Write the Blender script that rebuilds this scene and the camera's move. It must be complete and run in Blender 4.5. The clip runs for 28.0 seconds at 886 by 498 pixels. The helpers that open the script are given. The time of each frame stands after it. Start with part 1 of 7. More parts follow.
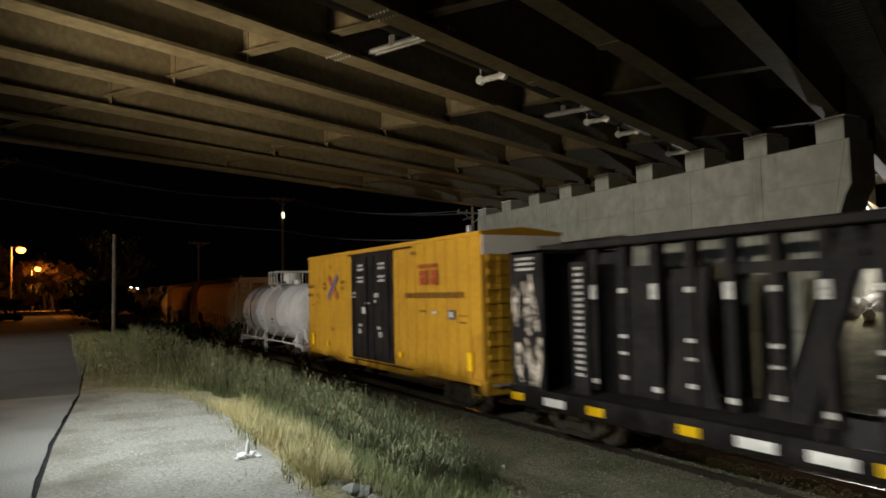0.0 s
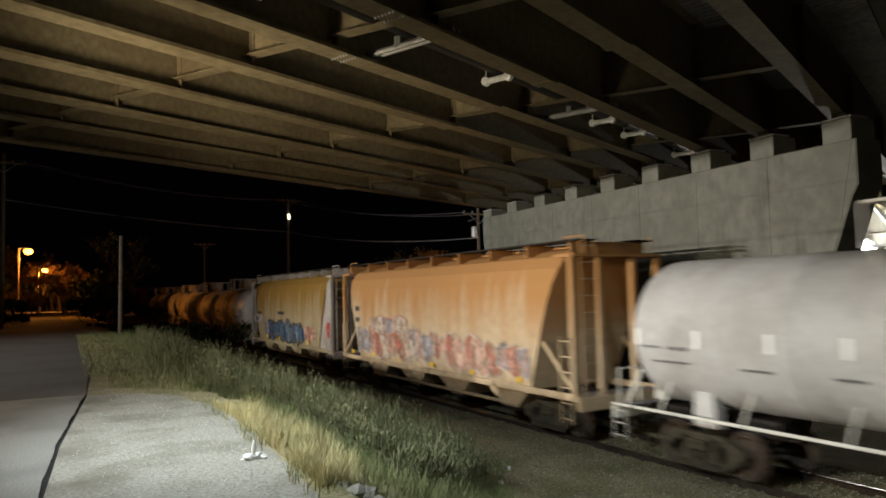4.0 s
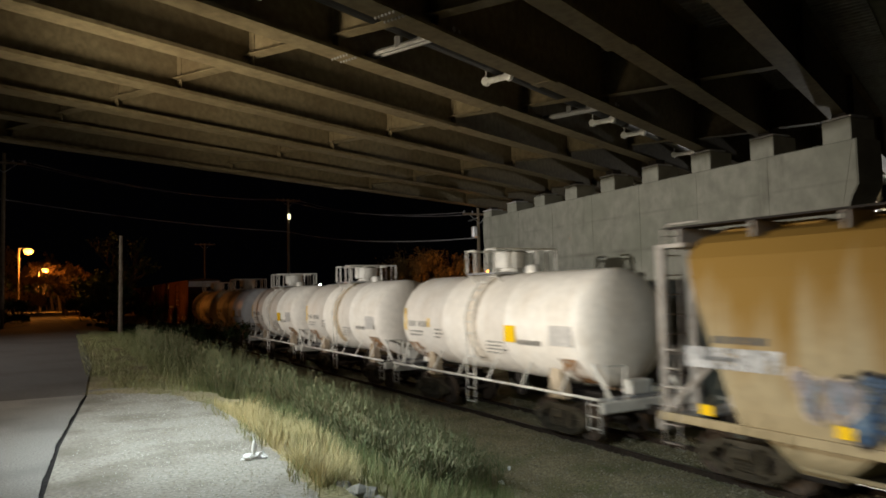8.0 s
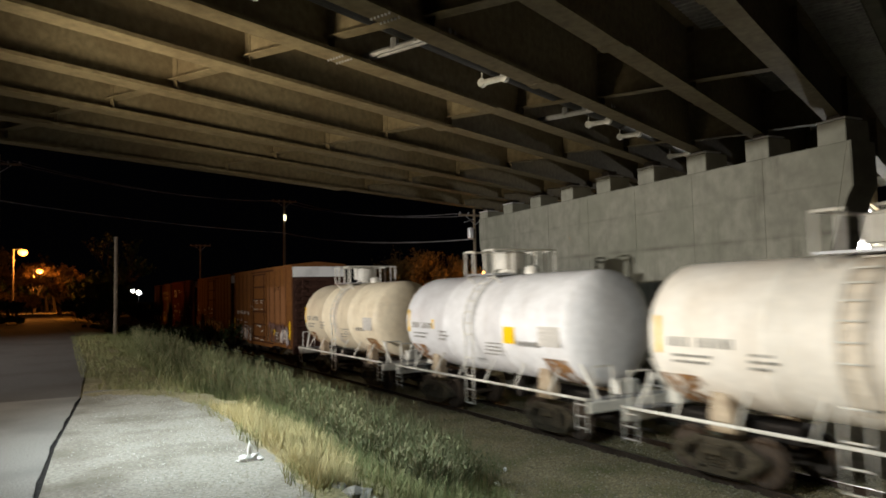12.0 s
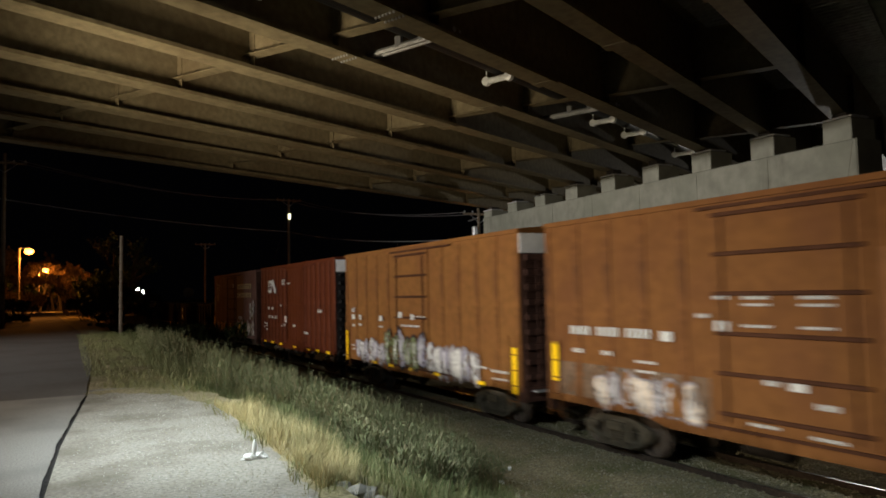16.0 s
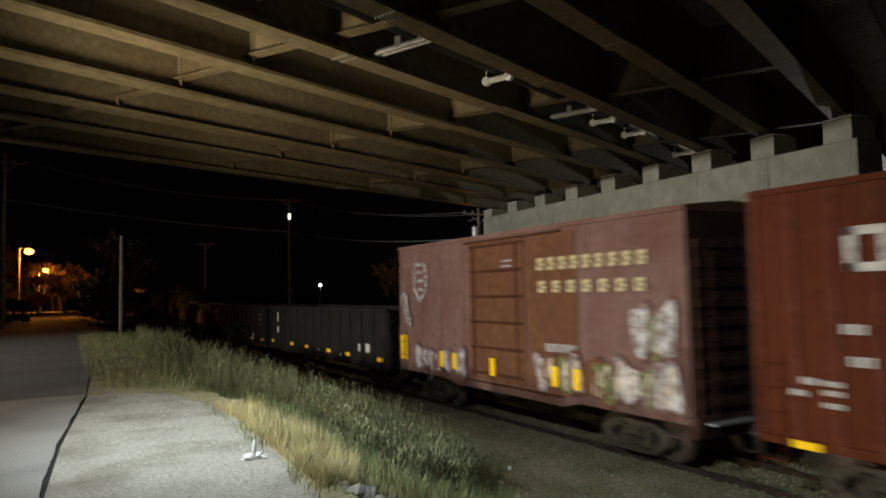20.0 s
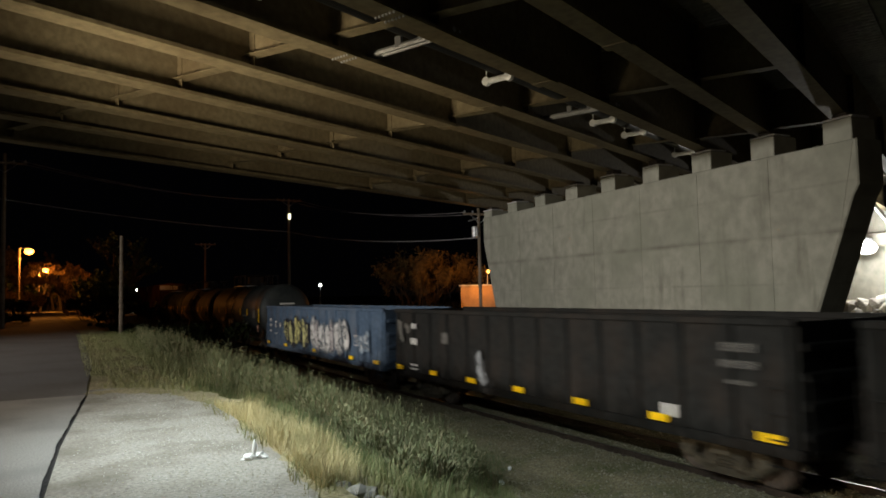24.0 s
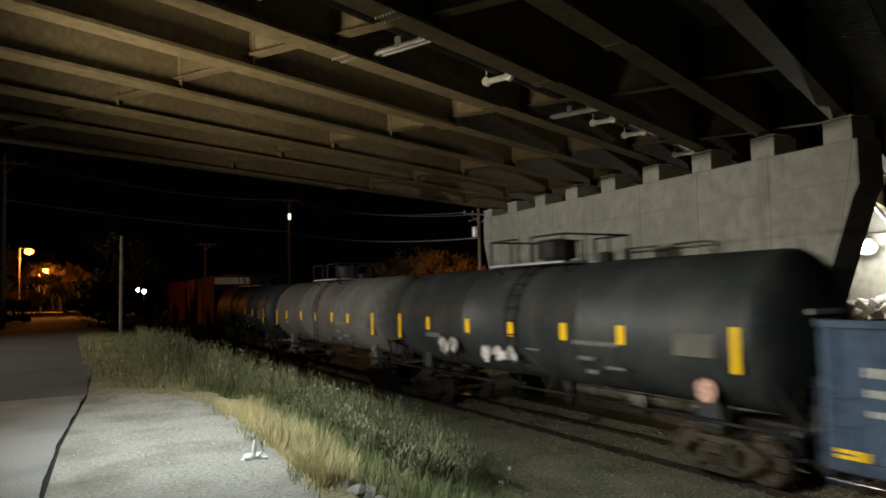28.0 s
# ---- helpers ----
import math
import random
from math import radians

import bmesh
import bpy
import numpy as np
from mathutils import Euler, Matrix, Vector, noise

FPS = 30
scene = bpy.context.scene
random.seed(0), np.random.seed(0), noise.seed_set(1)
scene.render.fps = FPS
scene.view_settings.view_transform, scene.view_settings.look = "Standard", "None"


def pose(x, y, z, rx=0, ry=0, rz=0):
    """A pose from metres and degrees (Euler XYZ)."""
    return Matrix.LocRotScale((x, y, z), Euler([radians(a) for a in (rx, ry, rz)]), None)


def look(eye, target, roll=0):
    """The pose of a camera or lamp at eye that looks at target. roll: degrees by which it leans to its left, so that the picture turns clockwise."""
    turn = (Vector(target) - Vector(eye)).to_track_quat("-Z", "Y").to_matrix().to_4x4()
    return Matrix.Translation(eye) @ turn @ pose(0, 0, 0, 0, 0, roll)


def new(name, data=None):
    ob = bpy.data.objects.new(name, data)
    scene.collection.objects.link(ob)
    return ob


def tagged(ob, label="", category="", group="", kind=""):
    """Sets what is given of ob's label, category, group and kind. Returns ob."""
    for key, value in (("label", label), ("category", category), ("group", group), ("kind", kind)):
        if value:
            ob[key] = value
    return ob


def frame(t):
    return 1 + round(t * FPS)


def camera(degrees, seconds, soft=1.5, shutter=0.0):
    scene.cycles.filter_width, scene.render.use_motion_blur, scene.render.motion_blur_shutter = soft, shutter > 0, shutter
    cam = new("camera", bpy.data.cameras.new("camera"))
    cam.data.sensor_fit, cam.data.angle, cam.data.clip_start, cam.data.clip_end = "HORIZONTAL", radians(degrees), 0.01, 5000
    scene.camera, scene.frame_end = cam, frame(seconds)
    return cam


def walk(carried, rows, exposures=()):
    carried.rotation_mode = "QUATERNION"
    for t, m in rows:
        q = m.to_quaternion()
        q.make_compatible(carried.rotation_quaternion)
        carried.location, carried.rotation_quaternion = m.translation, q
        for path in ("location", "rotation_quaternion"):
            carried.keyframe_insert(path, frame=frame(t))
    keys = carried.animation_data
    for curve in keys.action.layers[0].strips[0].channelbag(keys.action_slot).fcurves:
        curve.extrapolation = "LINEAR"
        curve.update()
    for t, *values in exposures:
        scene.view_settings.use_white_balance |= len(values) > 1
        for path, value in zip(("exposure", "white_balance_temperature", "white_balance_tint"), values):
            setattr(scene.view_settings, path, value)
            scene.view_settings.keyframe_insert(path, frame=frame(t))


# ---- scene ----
# ------------------------------------------------------------------ camera
EYE = Vector((0.0, 0.0, 1.6))
YAW, PITCH, ROLL, LENS = 28.602, 3.476, -1.26, 64.19
cam = camera(LENS, 28.0, soft=1.7, shutter=0.9)


def aim(turn, lift):
    a, b = radians(YAW + turn), radians(PITCH + lift)
    way = Vector((math.sin(a) * math.cos(b), math.cos(a) * math.cos(b), math.sin(b)))
    return look(EYE, EYE + way * 10, ROLL)


# seconds, degrees turned to the right, degrees lifted (a hand-held wobble)
WOBBLE = [(0.0, 0.478, -0.103), (0.5, 0.491, -0.11), (1.0, 0.274, -0.11), (1.5, 0.313, -0.096), (2.0, 0.127, 0.013), (2.5, 0.07, 0.012),
          (3.5, 0.044, 0.006), (9.0, 0.03, 0.006), (10.0, 0.03, 0.04), (10.5, 0.076, 0.04), (11.0, 0.172, 0.076), (11.5, 0.268, 0.083),
          (12.0, 0.357, 0.095), (12.5, 0.433, 0.102), (13.5, 0.24, 0.05), (14.5, 0.025, 0.0), (15.5, 0.0, 0.0), (20.0, 0.0, 0.0), (28.0, -0.006, 0.012)]
walk(cam, [(t, aim(a, b)) for t, a, b in WOBBLE], [(0.0, -0.1), (2.0, -0.1), (3.0, 0.1), (5.5, -0.1), (7.0, -0.15), (8.2, 0.05), (9.5, 0.2), (13.0, 0.22), (16.0, 0.12), (20.0, 0.0), (26.0, 0.08), (28.0, 0.0)])

# ------------------------------------------------------------------ light
RAIL = -2.155          # top of the rails; the road is at 0
world = bpy.data.worlds.new("night")
scene.world = world
world.use_nodes = True
world.node_tree.nodes["Background"].inputs[0].default_value = (0.006, 0.006, 0.008, 1)
world.node_tree.nodes["Background"].inputs[1].default_value = 0.06
scene.view_settings.exposure = 0.0


def lamp(name, kind, m, energy, color, size=0.15, angle=60, blend=0.5):
    d = bpy.data.lights.new(name, kind)
    d.energy, d.color = energy, color
    if kind in ("SPOT", "POINT"):
        d.shadow_soft_size = size
    if kind == "SPOT":
        d.spot_size, d.spot_blend = radians(angle), blend
    ob = new(name, d)
    ob.matrix_world = m
    return ob


# yard floodlight far off on the west side, low over the ground
lamp("yard_light", "SPOT", look((-30.0, 21.0, 5.3), (12.4, 24.0, 0.2)), 58000, (1.0, 0.95, 0.87), 0.15, 67, 1.0)
# unseen warm lamp added nearer along the road, facing the track, for the near cars
lamp("near_warm_light", "SPOT", look((-16.0, 8.0, 4.7), (12.4, 10.6, 0.2)), 8200, (1.0, 0.82, 0.58), 0.15, 46, 1.0)
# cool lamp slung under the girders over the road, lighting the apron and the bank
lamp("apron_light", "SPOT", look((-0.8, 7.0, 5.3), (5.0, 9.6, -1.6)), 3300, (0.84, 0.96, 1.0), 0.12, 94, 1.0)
# unseen warm fill, added low west of the road to brighten the bridge's underside
lamp("underbridge_fill", "SPOT", look((-2.4, 8.6, 1.1), (4.6, 14.6, 6.5)), 3900, (1.0, 0.82, 0.54), 1.1, 62, 1.0)
# sodium lamps down the road
lamp("far_street_light", "POINT", pose(-2.1, 74.3, 5.7), 1400, (1.0, 0.34, 0.055), 0.2)
lamp("farther_street_light", "SPOT", look((-1.3, 109.3, 5.4), (-3.0, 119.0, 1.0)), 6500, (1.0, 0.34, 0.055), 0.2, 106, 0.5)
# white floodlight on the abutment beyond the pier
lamp("flood_light", "POINT", pose(36.4, 21.4, 3.5), 1800, (1.0, 0.97, 0.9), 0.2)
# sodium lamp at the shed
lamp("shed_light", "POINT", pose(30.6, 50.2, 3.2), 620, (1.0, 0.36, 0.06), 0.15)

# ------------------------------------------------------------------ materials
MATS = {}


def mat(name, color, rough=0.7, metal=0.0, spread=0.25, grain=18.0, stain=1.2, bump=0.15, dirt=None, amount=0.5, coat=0.0):
    """A procedural surface: base colour, fine grain, broad stains, bump."""
    if name in MATS:
        return MATS[name]
    m = bpy.data.materials.new(name)
    m.use_nodes = True
    nt = m.node_tree
    N, L = nt.nodes, nt.links
    b = N["Principled BSDF"]
    co = N.new("ShaderNodeTexCoord")
    n1, n2 = N.new("ShaderNodeTexNoise"), N.new("ShaderNodeTexNoise")
    n1.inputs["Scale"].default_value, n1.inputs["Detail"].default_value = grain, 6
    n2.inputs["Scale"].default_value, n2.inputs["Detail"].default_value = stain, 5
    L.new(co.outputs["Object"], n1.inputs["Vector"])
    L.new(co.outputs["Object"], n2.inputs["Vector"])
    r1, r2 = N.new("ShaderNodeValToRGB"), N.new("ShaderNodeValToRGB")
    lo = [c * (1 - spread) for c in color]
    hi = [min(1, c * (1 + spread)) for c in color]
    r1.color_ramp.elements[0].position, r1.color_ramp.elements[1].position = 0.32, 0.68
    r1.color_ramp.elements[0].color, r1.color_ramp.elements[1].color = (*lo, 1), (*hi, 1)
    d = dirt or [c * 0.45 for c in color]
    r2.color_ramp.elements[0].position, r2.color_ramp.elements[1].position = 0.45, 0.72
    r2.color_ramp.elements[0].color, r2.color_ramp.elements[1].color = (0, 0, 0, 1), (amount, amount, amount, 1)
    mix = N.new("ShaderNodeMix")
    mix.data_type = "RGBA"
    L.new(n1.outputs["Fac"], r1.inputs[0])
    L.new(n2.outputs["Fac"], r2.inputs[0])
    L.new(r2.outputs[0], mix.inputs["Factor"])
    L.new(r1.outputs[0], mix.inputs["A"])
    mix.inputs["B"].default_value = (*d, 1)
    L.new(mix.outputs["Result"], b.inputs["Base Color"])
    b.inputs["Roughness"].default_value, b.inputs["Metallic"].default_value = rough, metal
    b.inputs["Coat Weight"].default_value = coat
    b.inputs["Specular IOR Level"].default_value = 0.1 if rough > 0.58 else 0.3
    if bump:
        bp = N.new("ShaderNodeBump")
        bp.inputs["Strength"].default_value, bp.inputs["Distance"].default_value = bump, 0.02
        L.new(n1.outputs["Fac"], bp.inputs["Height"])
        L.new(bp.outputs[0], b.inputs["Normal"])
    MATS[name] = m
    return m

 
def streaky(name, m, dark, reach=0.55, vary=False):
    """Adds run-down water stains to a wall's paint or concrete."""
    N, L = m.node_tree.nodes, m.node_tree.links
    co, mp, ns, ramp, mix = (N.new("ShaderNode" + k) for k in ("TexCoord", "Mapping", "TexNoise", "ValToRGB", "Mix"))
    mp.inputs["Scale"].default_value = (0.6, 1.5, 0.28)
    ns.inputs["Scale"].default_value, ns.inputs["Detail"].default_value, ns.inputs["Roughness"].default_value = 1.3, 8, 0.65
    L.new(co.outputs["Object"], mp.inputs[0])
    L.new(mp.outputs[0], ns.inputs["Vector"])
    ramp.color_ramp.elements[0].position, ramp.color_ramp.elements[1].position = 0.56, 0.78
    ramp.color_ramp.elements[1].color = (reach, reach, reach, 1)
    L.new(ns.outputs["Fac"], ramp.inputs[0])
    mix.data_type = "RGBA"
    b = N["Principled BSDF"]
    L.new(ramp.outputs[0], mix.inputs["Factor"])
    L.new(b.inputs["Base Color"].links[0].from_socket, mix.inputs["A"])
    mix.inputs["B"].default_value = (*dark, 1)
    L.new(mix.outputs["Result"], b.inputs["Base Color"])
    if vary:
        # each piece a little lighter or darker than its neighbour
        info, span, hsv = N.new("ShaderNodeObjectInfo"), N.new("ShaderNodeMapRange"), N.new("ShaderNodeHueSaturation")
        span.inputs["To Min"].default_value, span.inputs["To Max"].default_value = 0.95, 1.05
        L.new(info.outputs["Random"], span.inputs["Value"])
        L.new(span.outputs[0], hsv.inputs["Value"])
        L.new(mix.outputs["Result"], hsv.inputs["Color"])
        L.new(hsv.outputs[0], b.inputs["Base Color"])
    return m


def worn(m, cover=0.5, scale=3.0):
    """Lets the paint flake and thin out in patches."""
    N, L = m.node_tree.nodes, m.node_tree.links
    co, ns, ramp = (N.new("ShaderNode" + k) for k in ("TexCoord", "TexNoise", "ValToRGB"))
    ns.inputs["Scale"].default_value, ns.inputs["Detail"].default_value, ns.inputs["Roughness"].default_value = scale, 7, 0.7
    L.new(co.outputs["Object"], ns.inputs["Vector"])
    ramp.color_ramp.elements[0].position, ramp.color_ramp.elements[1].position = 0.62 - cover * 0.4, 0.78 - cover * 0.4
    ramp.color_ramp.elements[0].color = (0.15, 0.15, 0.15, 1)
    L.new(ns.outputs["Fac"], ramp.inputs[0])
    L.new(ramp.outputs[0], N["Principled BSDF"].inputs["Alpha"])
    return m


def glow(name, color, strength):
    m = bpy.data.materials.new(name)
    m.use_nodes = True
    b = m.node_tree.nodes["Principled BSDF"]
    b.inputs["Base Color"].default_value = (*color, 1)
    b.inputs["Emission Color"].default_value = (*color, 1)
    b.inputs["Emission Strength"].default_value = strength
    return m


def stained_joints(m, heights):
    """Dirt along the pour joints, and a few narrow runs of it down the face."""
    N, L = m.node_tree.nodes, m.node_tree.links
    b = N["Principled BSDF"]

    def math_node(op, a, c):
        n = N.new("ShaderNodeMath")
        n.operation = op
        for k, v in enumerate((a, c)):
            if isinstance(v, (int, float)):
                n.inputs[k].default_value = v
            else:
                L.new(v, n.inputs[k])
        return n.outputs[0]

    def noise_ramp(scale, lo, hi, stretch):
        mp, ns, rp = N.new("ShaderNodeMapping"), N.new("ShaderNodeTexNoise"), N.new("ShaderNodeValToRGB")
        mp.inputs["Scale"].default_value = stretch
        ns.inputs["Scale"].default_value, ns.inputs["Detail"].default_value = scale, 6
        rp.color_ramp.elements[0].position, rp.color_ramp.elements[1].position = lo, hi
        L.new(co.outputs["Object"], mp.inputs[0])
        L.new(mp.outputs[0], ns.inputs["Vector"])
        L.new(ns.outputs["Fac"], rp.inputs[0])
        return rp.outputs[0]
    co, sep = N.new("ShaderNodeTexCoord"), N.new("ShaderNodeSeparateXYZ")
    L.new(co.outputs["Object"], sep.inputs[0])
    band = None
    for z, wide, much in heights:
        d = math_node("ABSOLUTE", math_node("SUBTRACT", sep.outputs["Z"], z), 0)
        f = math_node("MULTIPLY", math_node("MAXIMUM", math_node("SUBTRACT", 1.0, math_node("DIVIDE", d, wide)), 0.0), much)
        band = f if band is None else math_node("MAXIMUM", band, f)
    patch = math_node("MULTIPLY", band, noise_ramp(0.8, 0.35, 0.7, (1, 1, 1)))
    runs = math_node("MULTIPLY", noise_ramp(1.6, 0.6, 0.74, (0.2, 1.3, 0.22)), 0.4)
    mix = N.new("ShaderNodeMix")
    mix.data_type = "RGBA"
    L.new(math_node("MINIMUM", math_node("MAXIMUM", patch, runs), 0.9), mix.inputs["Factor"])
    L.new(b.inputs["Base Color"].links[0].from_socket, mix.inputs["A"])
    mix.inputs["B"].default_value = (0.07, 0.066, 0.055, 1)
    L.new(mix.outputs["Result"], b.inputs["Base Color"])
    return m


pier_concrete = streaky("pier_concrete", mat("pier_concrete", (0.172, 0.172, 0.146), 0.9, spread=0.16, grain=2.4, stain=0.5, bump=0.1, dirt=(0.14, 0.145, 0.118), amount=0.85), (0.1, 0.1, 0.08), 0.6, True)
stained_joints(pier_concrete, ((2.81, 0.11, 0.75), (0.4, 0.1, 0.6), (3.95, 0.06, 0.4), (1.6, 0.05, 0.35)))
concrete = streaky("weathered_concrete", mat("weathered_concrete", (0.225, 0.22, 0.19), 0.9, spread=0.16, grain=2.6, stain=0.7, bump=0.12, dirt=(0.155, 0.15, 0.125), amount=0.8), (0.085, 0.08, 0.066), 0.8, True)
damp_concrete = mat("damp_concrete", (0.2, 0.19, 0.165), 0.9, spread=0.12, grain=6, stain=0.5)
pale_slab = mat("gravelly_concrete", (0.28, 0.265, 0.23), 0.9, spread=0.28, grain=26, stain=1.1, bump=0.35, dirt=(0.13, 0.115, 0.09), amount=0.9)
asphalt = mat("asphalt", (0.14, 0.136, 0.132), 0.85, spread=0.3, grain=60, stain=0.5, bump=0.4, dirt=(0.1, 0.093, 0.082), amount=0.7)
old_asphalt = mat("worn_grey_asphalt", (0.25, 0.24, 0.222), 0.85, spread=0.25, grain=50, stain=0.6, bump=0.35, dirt=(0.14, 0.135, 0.125), amount=0.75)
soil = mat("gravel_soil", (0.27, 0.235, 0.145), 0.95, spread=0.45, grain=22, stain=0.8, bump=0.8, dirt=(0.115, 0.125, 0.05), amount=0.85)
tan_steel = mat("tan_painted_steel", (0.17, 0.142, 0.09), 0.65, spread=0.2, grain=7, stain=0.6, bump=0.05, dirt=(0.1, 0.07, 0.04), amount=0.5)
galvanised = mat("galvanised_steel", (0.42, 0.43, 0.45), 0.45, 0.5, spread=0.15, grain=10, stain=2)
dark_steel = mat("dark_grimy_steel", (0.035, 0.03, 0.027), 0.75, 0.2, spread=0.4, grain=9, stain=1.5, bump=0.3)
rail_steel = mat("worn_rail_steel", (0.22, 0.19, 0.17), 0.35, 0.9, spread=0.3, grain=12)
rust_rail = mat("rusty_rail_side", (0.06, 0.044, 0.033), 0.85, 0.1, spread=0.3, grain=12)
tie_wood = mat("creosoted_tie", (0.06, 0.05, 0.04), 0.9, spread=0.4, grain=10, bump=0.5)
pole_wood = mat("weathered_pole_wood", (0.2, 0.16, 0.12), 0.85, spread=0.3, grain=14)
black_rubber = mat("black_cable", (0.02, 0.02, 0.02), 0.6)
pipe_black = mat("black_pipe", (0.012, 0.012, 0.013), 0.5)


def leaf_mat(name, color):
    m = mat(name, color, 0.7, spread=0.4, grain=3, stain=0.6, bump=0)
    return m


def island_mat(name, colors, rough=0.75):
    """Each separate blade or stone takes its own tone."""
    m = bpy.data.materials.new(name)
    m.use_nodes = True
    N, L = m.node_tree.nodes, m.node_tree.links
    g, r = N.new("ShaderNodeNewGeometry"), N.new("ShaderNodeValToRGB")
    els = r.color_ramp.elements
    els[0].color, els[1].color = (*colors[0], 1), (*colors[-1], 1)
    for k, col in enumerate(colors[1:-1]):
        e = els.new((k + 1) / (len(colors) - 1))
        e.color = (*col, 1)
    L.new(g.outputs["Random Per Island"], r.inputs[0])
    b = N["Principled BSDF"]
    L.new(r.outputs[0], b.inputs["Base Color"])
    b.inputs["Roughness"].default_value = rough
    return m


grass_green = island_mat("green_weed", [(0.07, 0.1, 0.03), (0.15, 0.17, 0.06), (0.09, 0.13, 0.04), (0.27, 0.25, 0.11), (0.1, 0.14, 0.045)])
weed_brown = island_mat("seeding_weed", [(0.09, 0.11, 0.045), (0.16, 0.155, 0.075), (0.1, 0.13, 0.05), (0.22, 0.18, 0.1), (0.09, 0.125, 0.045)])
grass_bank = island_mat("bank_blades", [(0.075, 0.115, 0.032), (0.17, 0.19, 0.07), (0.1, 0.145, 0.042), (0.27, 0.24, 0.11), (0.11, 0.145, 0.048)])
grass_verge = island_mat("verge_blades", [(0.07, 0.09, 0.028), (0.14, 0.135, 0.05), (0.08, 0.11, 0.035), (0.21, 0.175, 0.08), (0.06, 0.085, 0.03)])
grass_dry = island_mat("dry_straw", [(0.38, 0.31, 0.14), (0.52, 0.44, 0.22), (0.28, 0.25, 0.1), (0.46, 0.37, 0.18)])
grass_low = island_mat("low_grass_blades", [(0.1, 0.125, 0.035), (0.23, 0.2, 0.085), (0.13, 0.16, 0.045)])
stone_grey = island_mat("grey_stone", [(0.13, 0.12, 0.075), (0.26, 0.23, 0.15), (0.17, 0.155, 0.1), (0.36, 0.32, 0.23), (0.15, 0.145, 0.08)], 0.9)
pale_rock = mat("pale_rock", (0.5, 0.48, 0.44), 0.9, spread=0.25, grain=6, stain=2)
bright_steel = mat("bright_galvanised_steel", (0.86, 0.89, 0.92), 0.4, 0.0, spread=0.1, grain=12)
glass_grey = mat("grey_insulator", (0.3, 0.3, 0.32), 0.3)
wire_grey = mat("grey_cable", (0.25, 0.25, 0.26), 0.5)
shed_paint = mat("shed_paint", (0.4, 0.27, 0.15), 0.7, spread=0.1, grain=8)
grey_disc = mat("grey_sign", (0.4, 0.4, 0.4), 0.5)
bark = mat("bark", (0.05, 0.04, 0.03), 0.9, spread=0.3, grain=9)
paper_white = mat("white_paper", (0.8, 0.8, 0.78), 0.8, spread=0.08, bump=0.1)
rubble_grey = mat("grey_rubble", (0.27, 0.26, 0.23), 0.9, spread=0.3, grain=8, stain=3)
brick_red = mat("broken_brick_red", (0.3, 0.14, 0.09), 0.9, spread=0.25, grain=20)
white_glow = glow("white_lamp_glow", (1.0, 0.97, 0.9), 12)
sodium_glow = glow("sodium_lamp_glow", (1.0, 0.34, 0.05), 9)
cream_glow = glow("cream_lamp_glow", (1.0, 0.95, 0.6), 2.5)


# ------------------------------------------------------------------ mesh helpers
def mesh_of(name, bm, material, smooth=False):
    me = bpy.data.meshes.new(name)
    bm.normal_update()
    bm.to_mesh(me)
    bm.free()
    for mm in (material if isinstance(material, (list, tuple)) else [material]):
        me.materials.append(mm)
    if smooth:
        for p in me.polygons:
            p.use_smooth = True
    return me


def part(name, bm, material, parent=None, label="", smooth=False):
    """Links a bmesh as one mesh object under a thing or a part."""
    me = bm if isinstance(bm, bpy.types.Mesh) else mesh_of(name, bm, material, smooth)
    ob = new(name, me)
    ob.parent = parent
    return tagged(ob, label)


def thing(name, label, category, group="", m=None, kind=""):
    ob = new(name)
    ob.empty_display_size = 0.3
    if m:
        ob.matrix_world = m
    return tagged(ob, label, category, group, kind)


def box(bm, x0, x1, y0, y1, z0, z1, bevel=0.0, mi=0):
    vs = [bm.verts.new((x, y, z)) for z in (z0, z1) for y in (y0, y1) for x in (x0, x1)]
    fs = [bm.faces.new([vs[i] for i in f]) for f in ((0, 2, 3, 1), (4, 5, 7, 6), (0, 1, 5, 4), (2, 6, 7, 3), (0, 4, 6, 2), (1, 3, 7, 5))]
    for f in fs:
        f.material_index = mi
    if bevel:
        bmesh.ops.bevel(bm, geom=list({e for f in fs for e in f.edges}), offset=bevel, segments=1, affect="EDGES")
    return bm


def bx(*a, bevel=0.0):
    return box(bmesh.new(), *a, bevel=bevel)


def tube(bm, p, q, r0, r1=None, n=10, caps=True):
    """A round bar from p to q."""
    p, q = Vector(p), Vector(q)
    r1 = r0 if r1 is None else r1
    a = (q - p).normalized()
    s = a.cross(Vector((0, 0, 1)) if abs(a.z) < 0.9 else Vector((1, 0, 0))).normalized()
    t = a.cross(s)
    rings = []
    for c, r in ((p, r0), (q, r1)):
        rings.append([bm.verts.new(c + (s * math.cos(2 * math.pi * k / n) + t * math.sin(2 * math.pi * k / n)) * r) for k in range(n)])
    for k in range(n):
        bm.faces.new((rings[0][k], rings[0][(k + 1) % n], rings[1][(k + 1) % n], rings[1][k]))
    if caps:
        bm.faces.new(rings[0][::-1])
        bm.faces.new(rings[1])
    return bm


def bars(segments, r, n=8):
    bm = bmesh.new()
    for p, q in segments:
        tube(bm, p, q, r, n=n)
    return bm


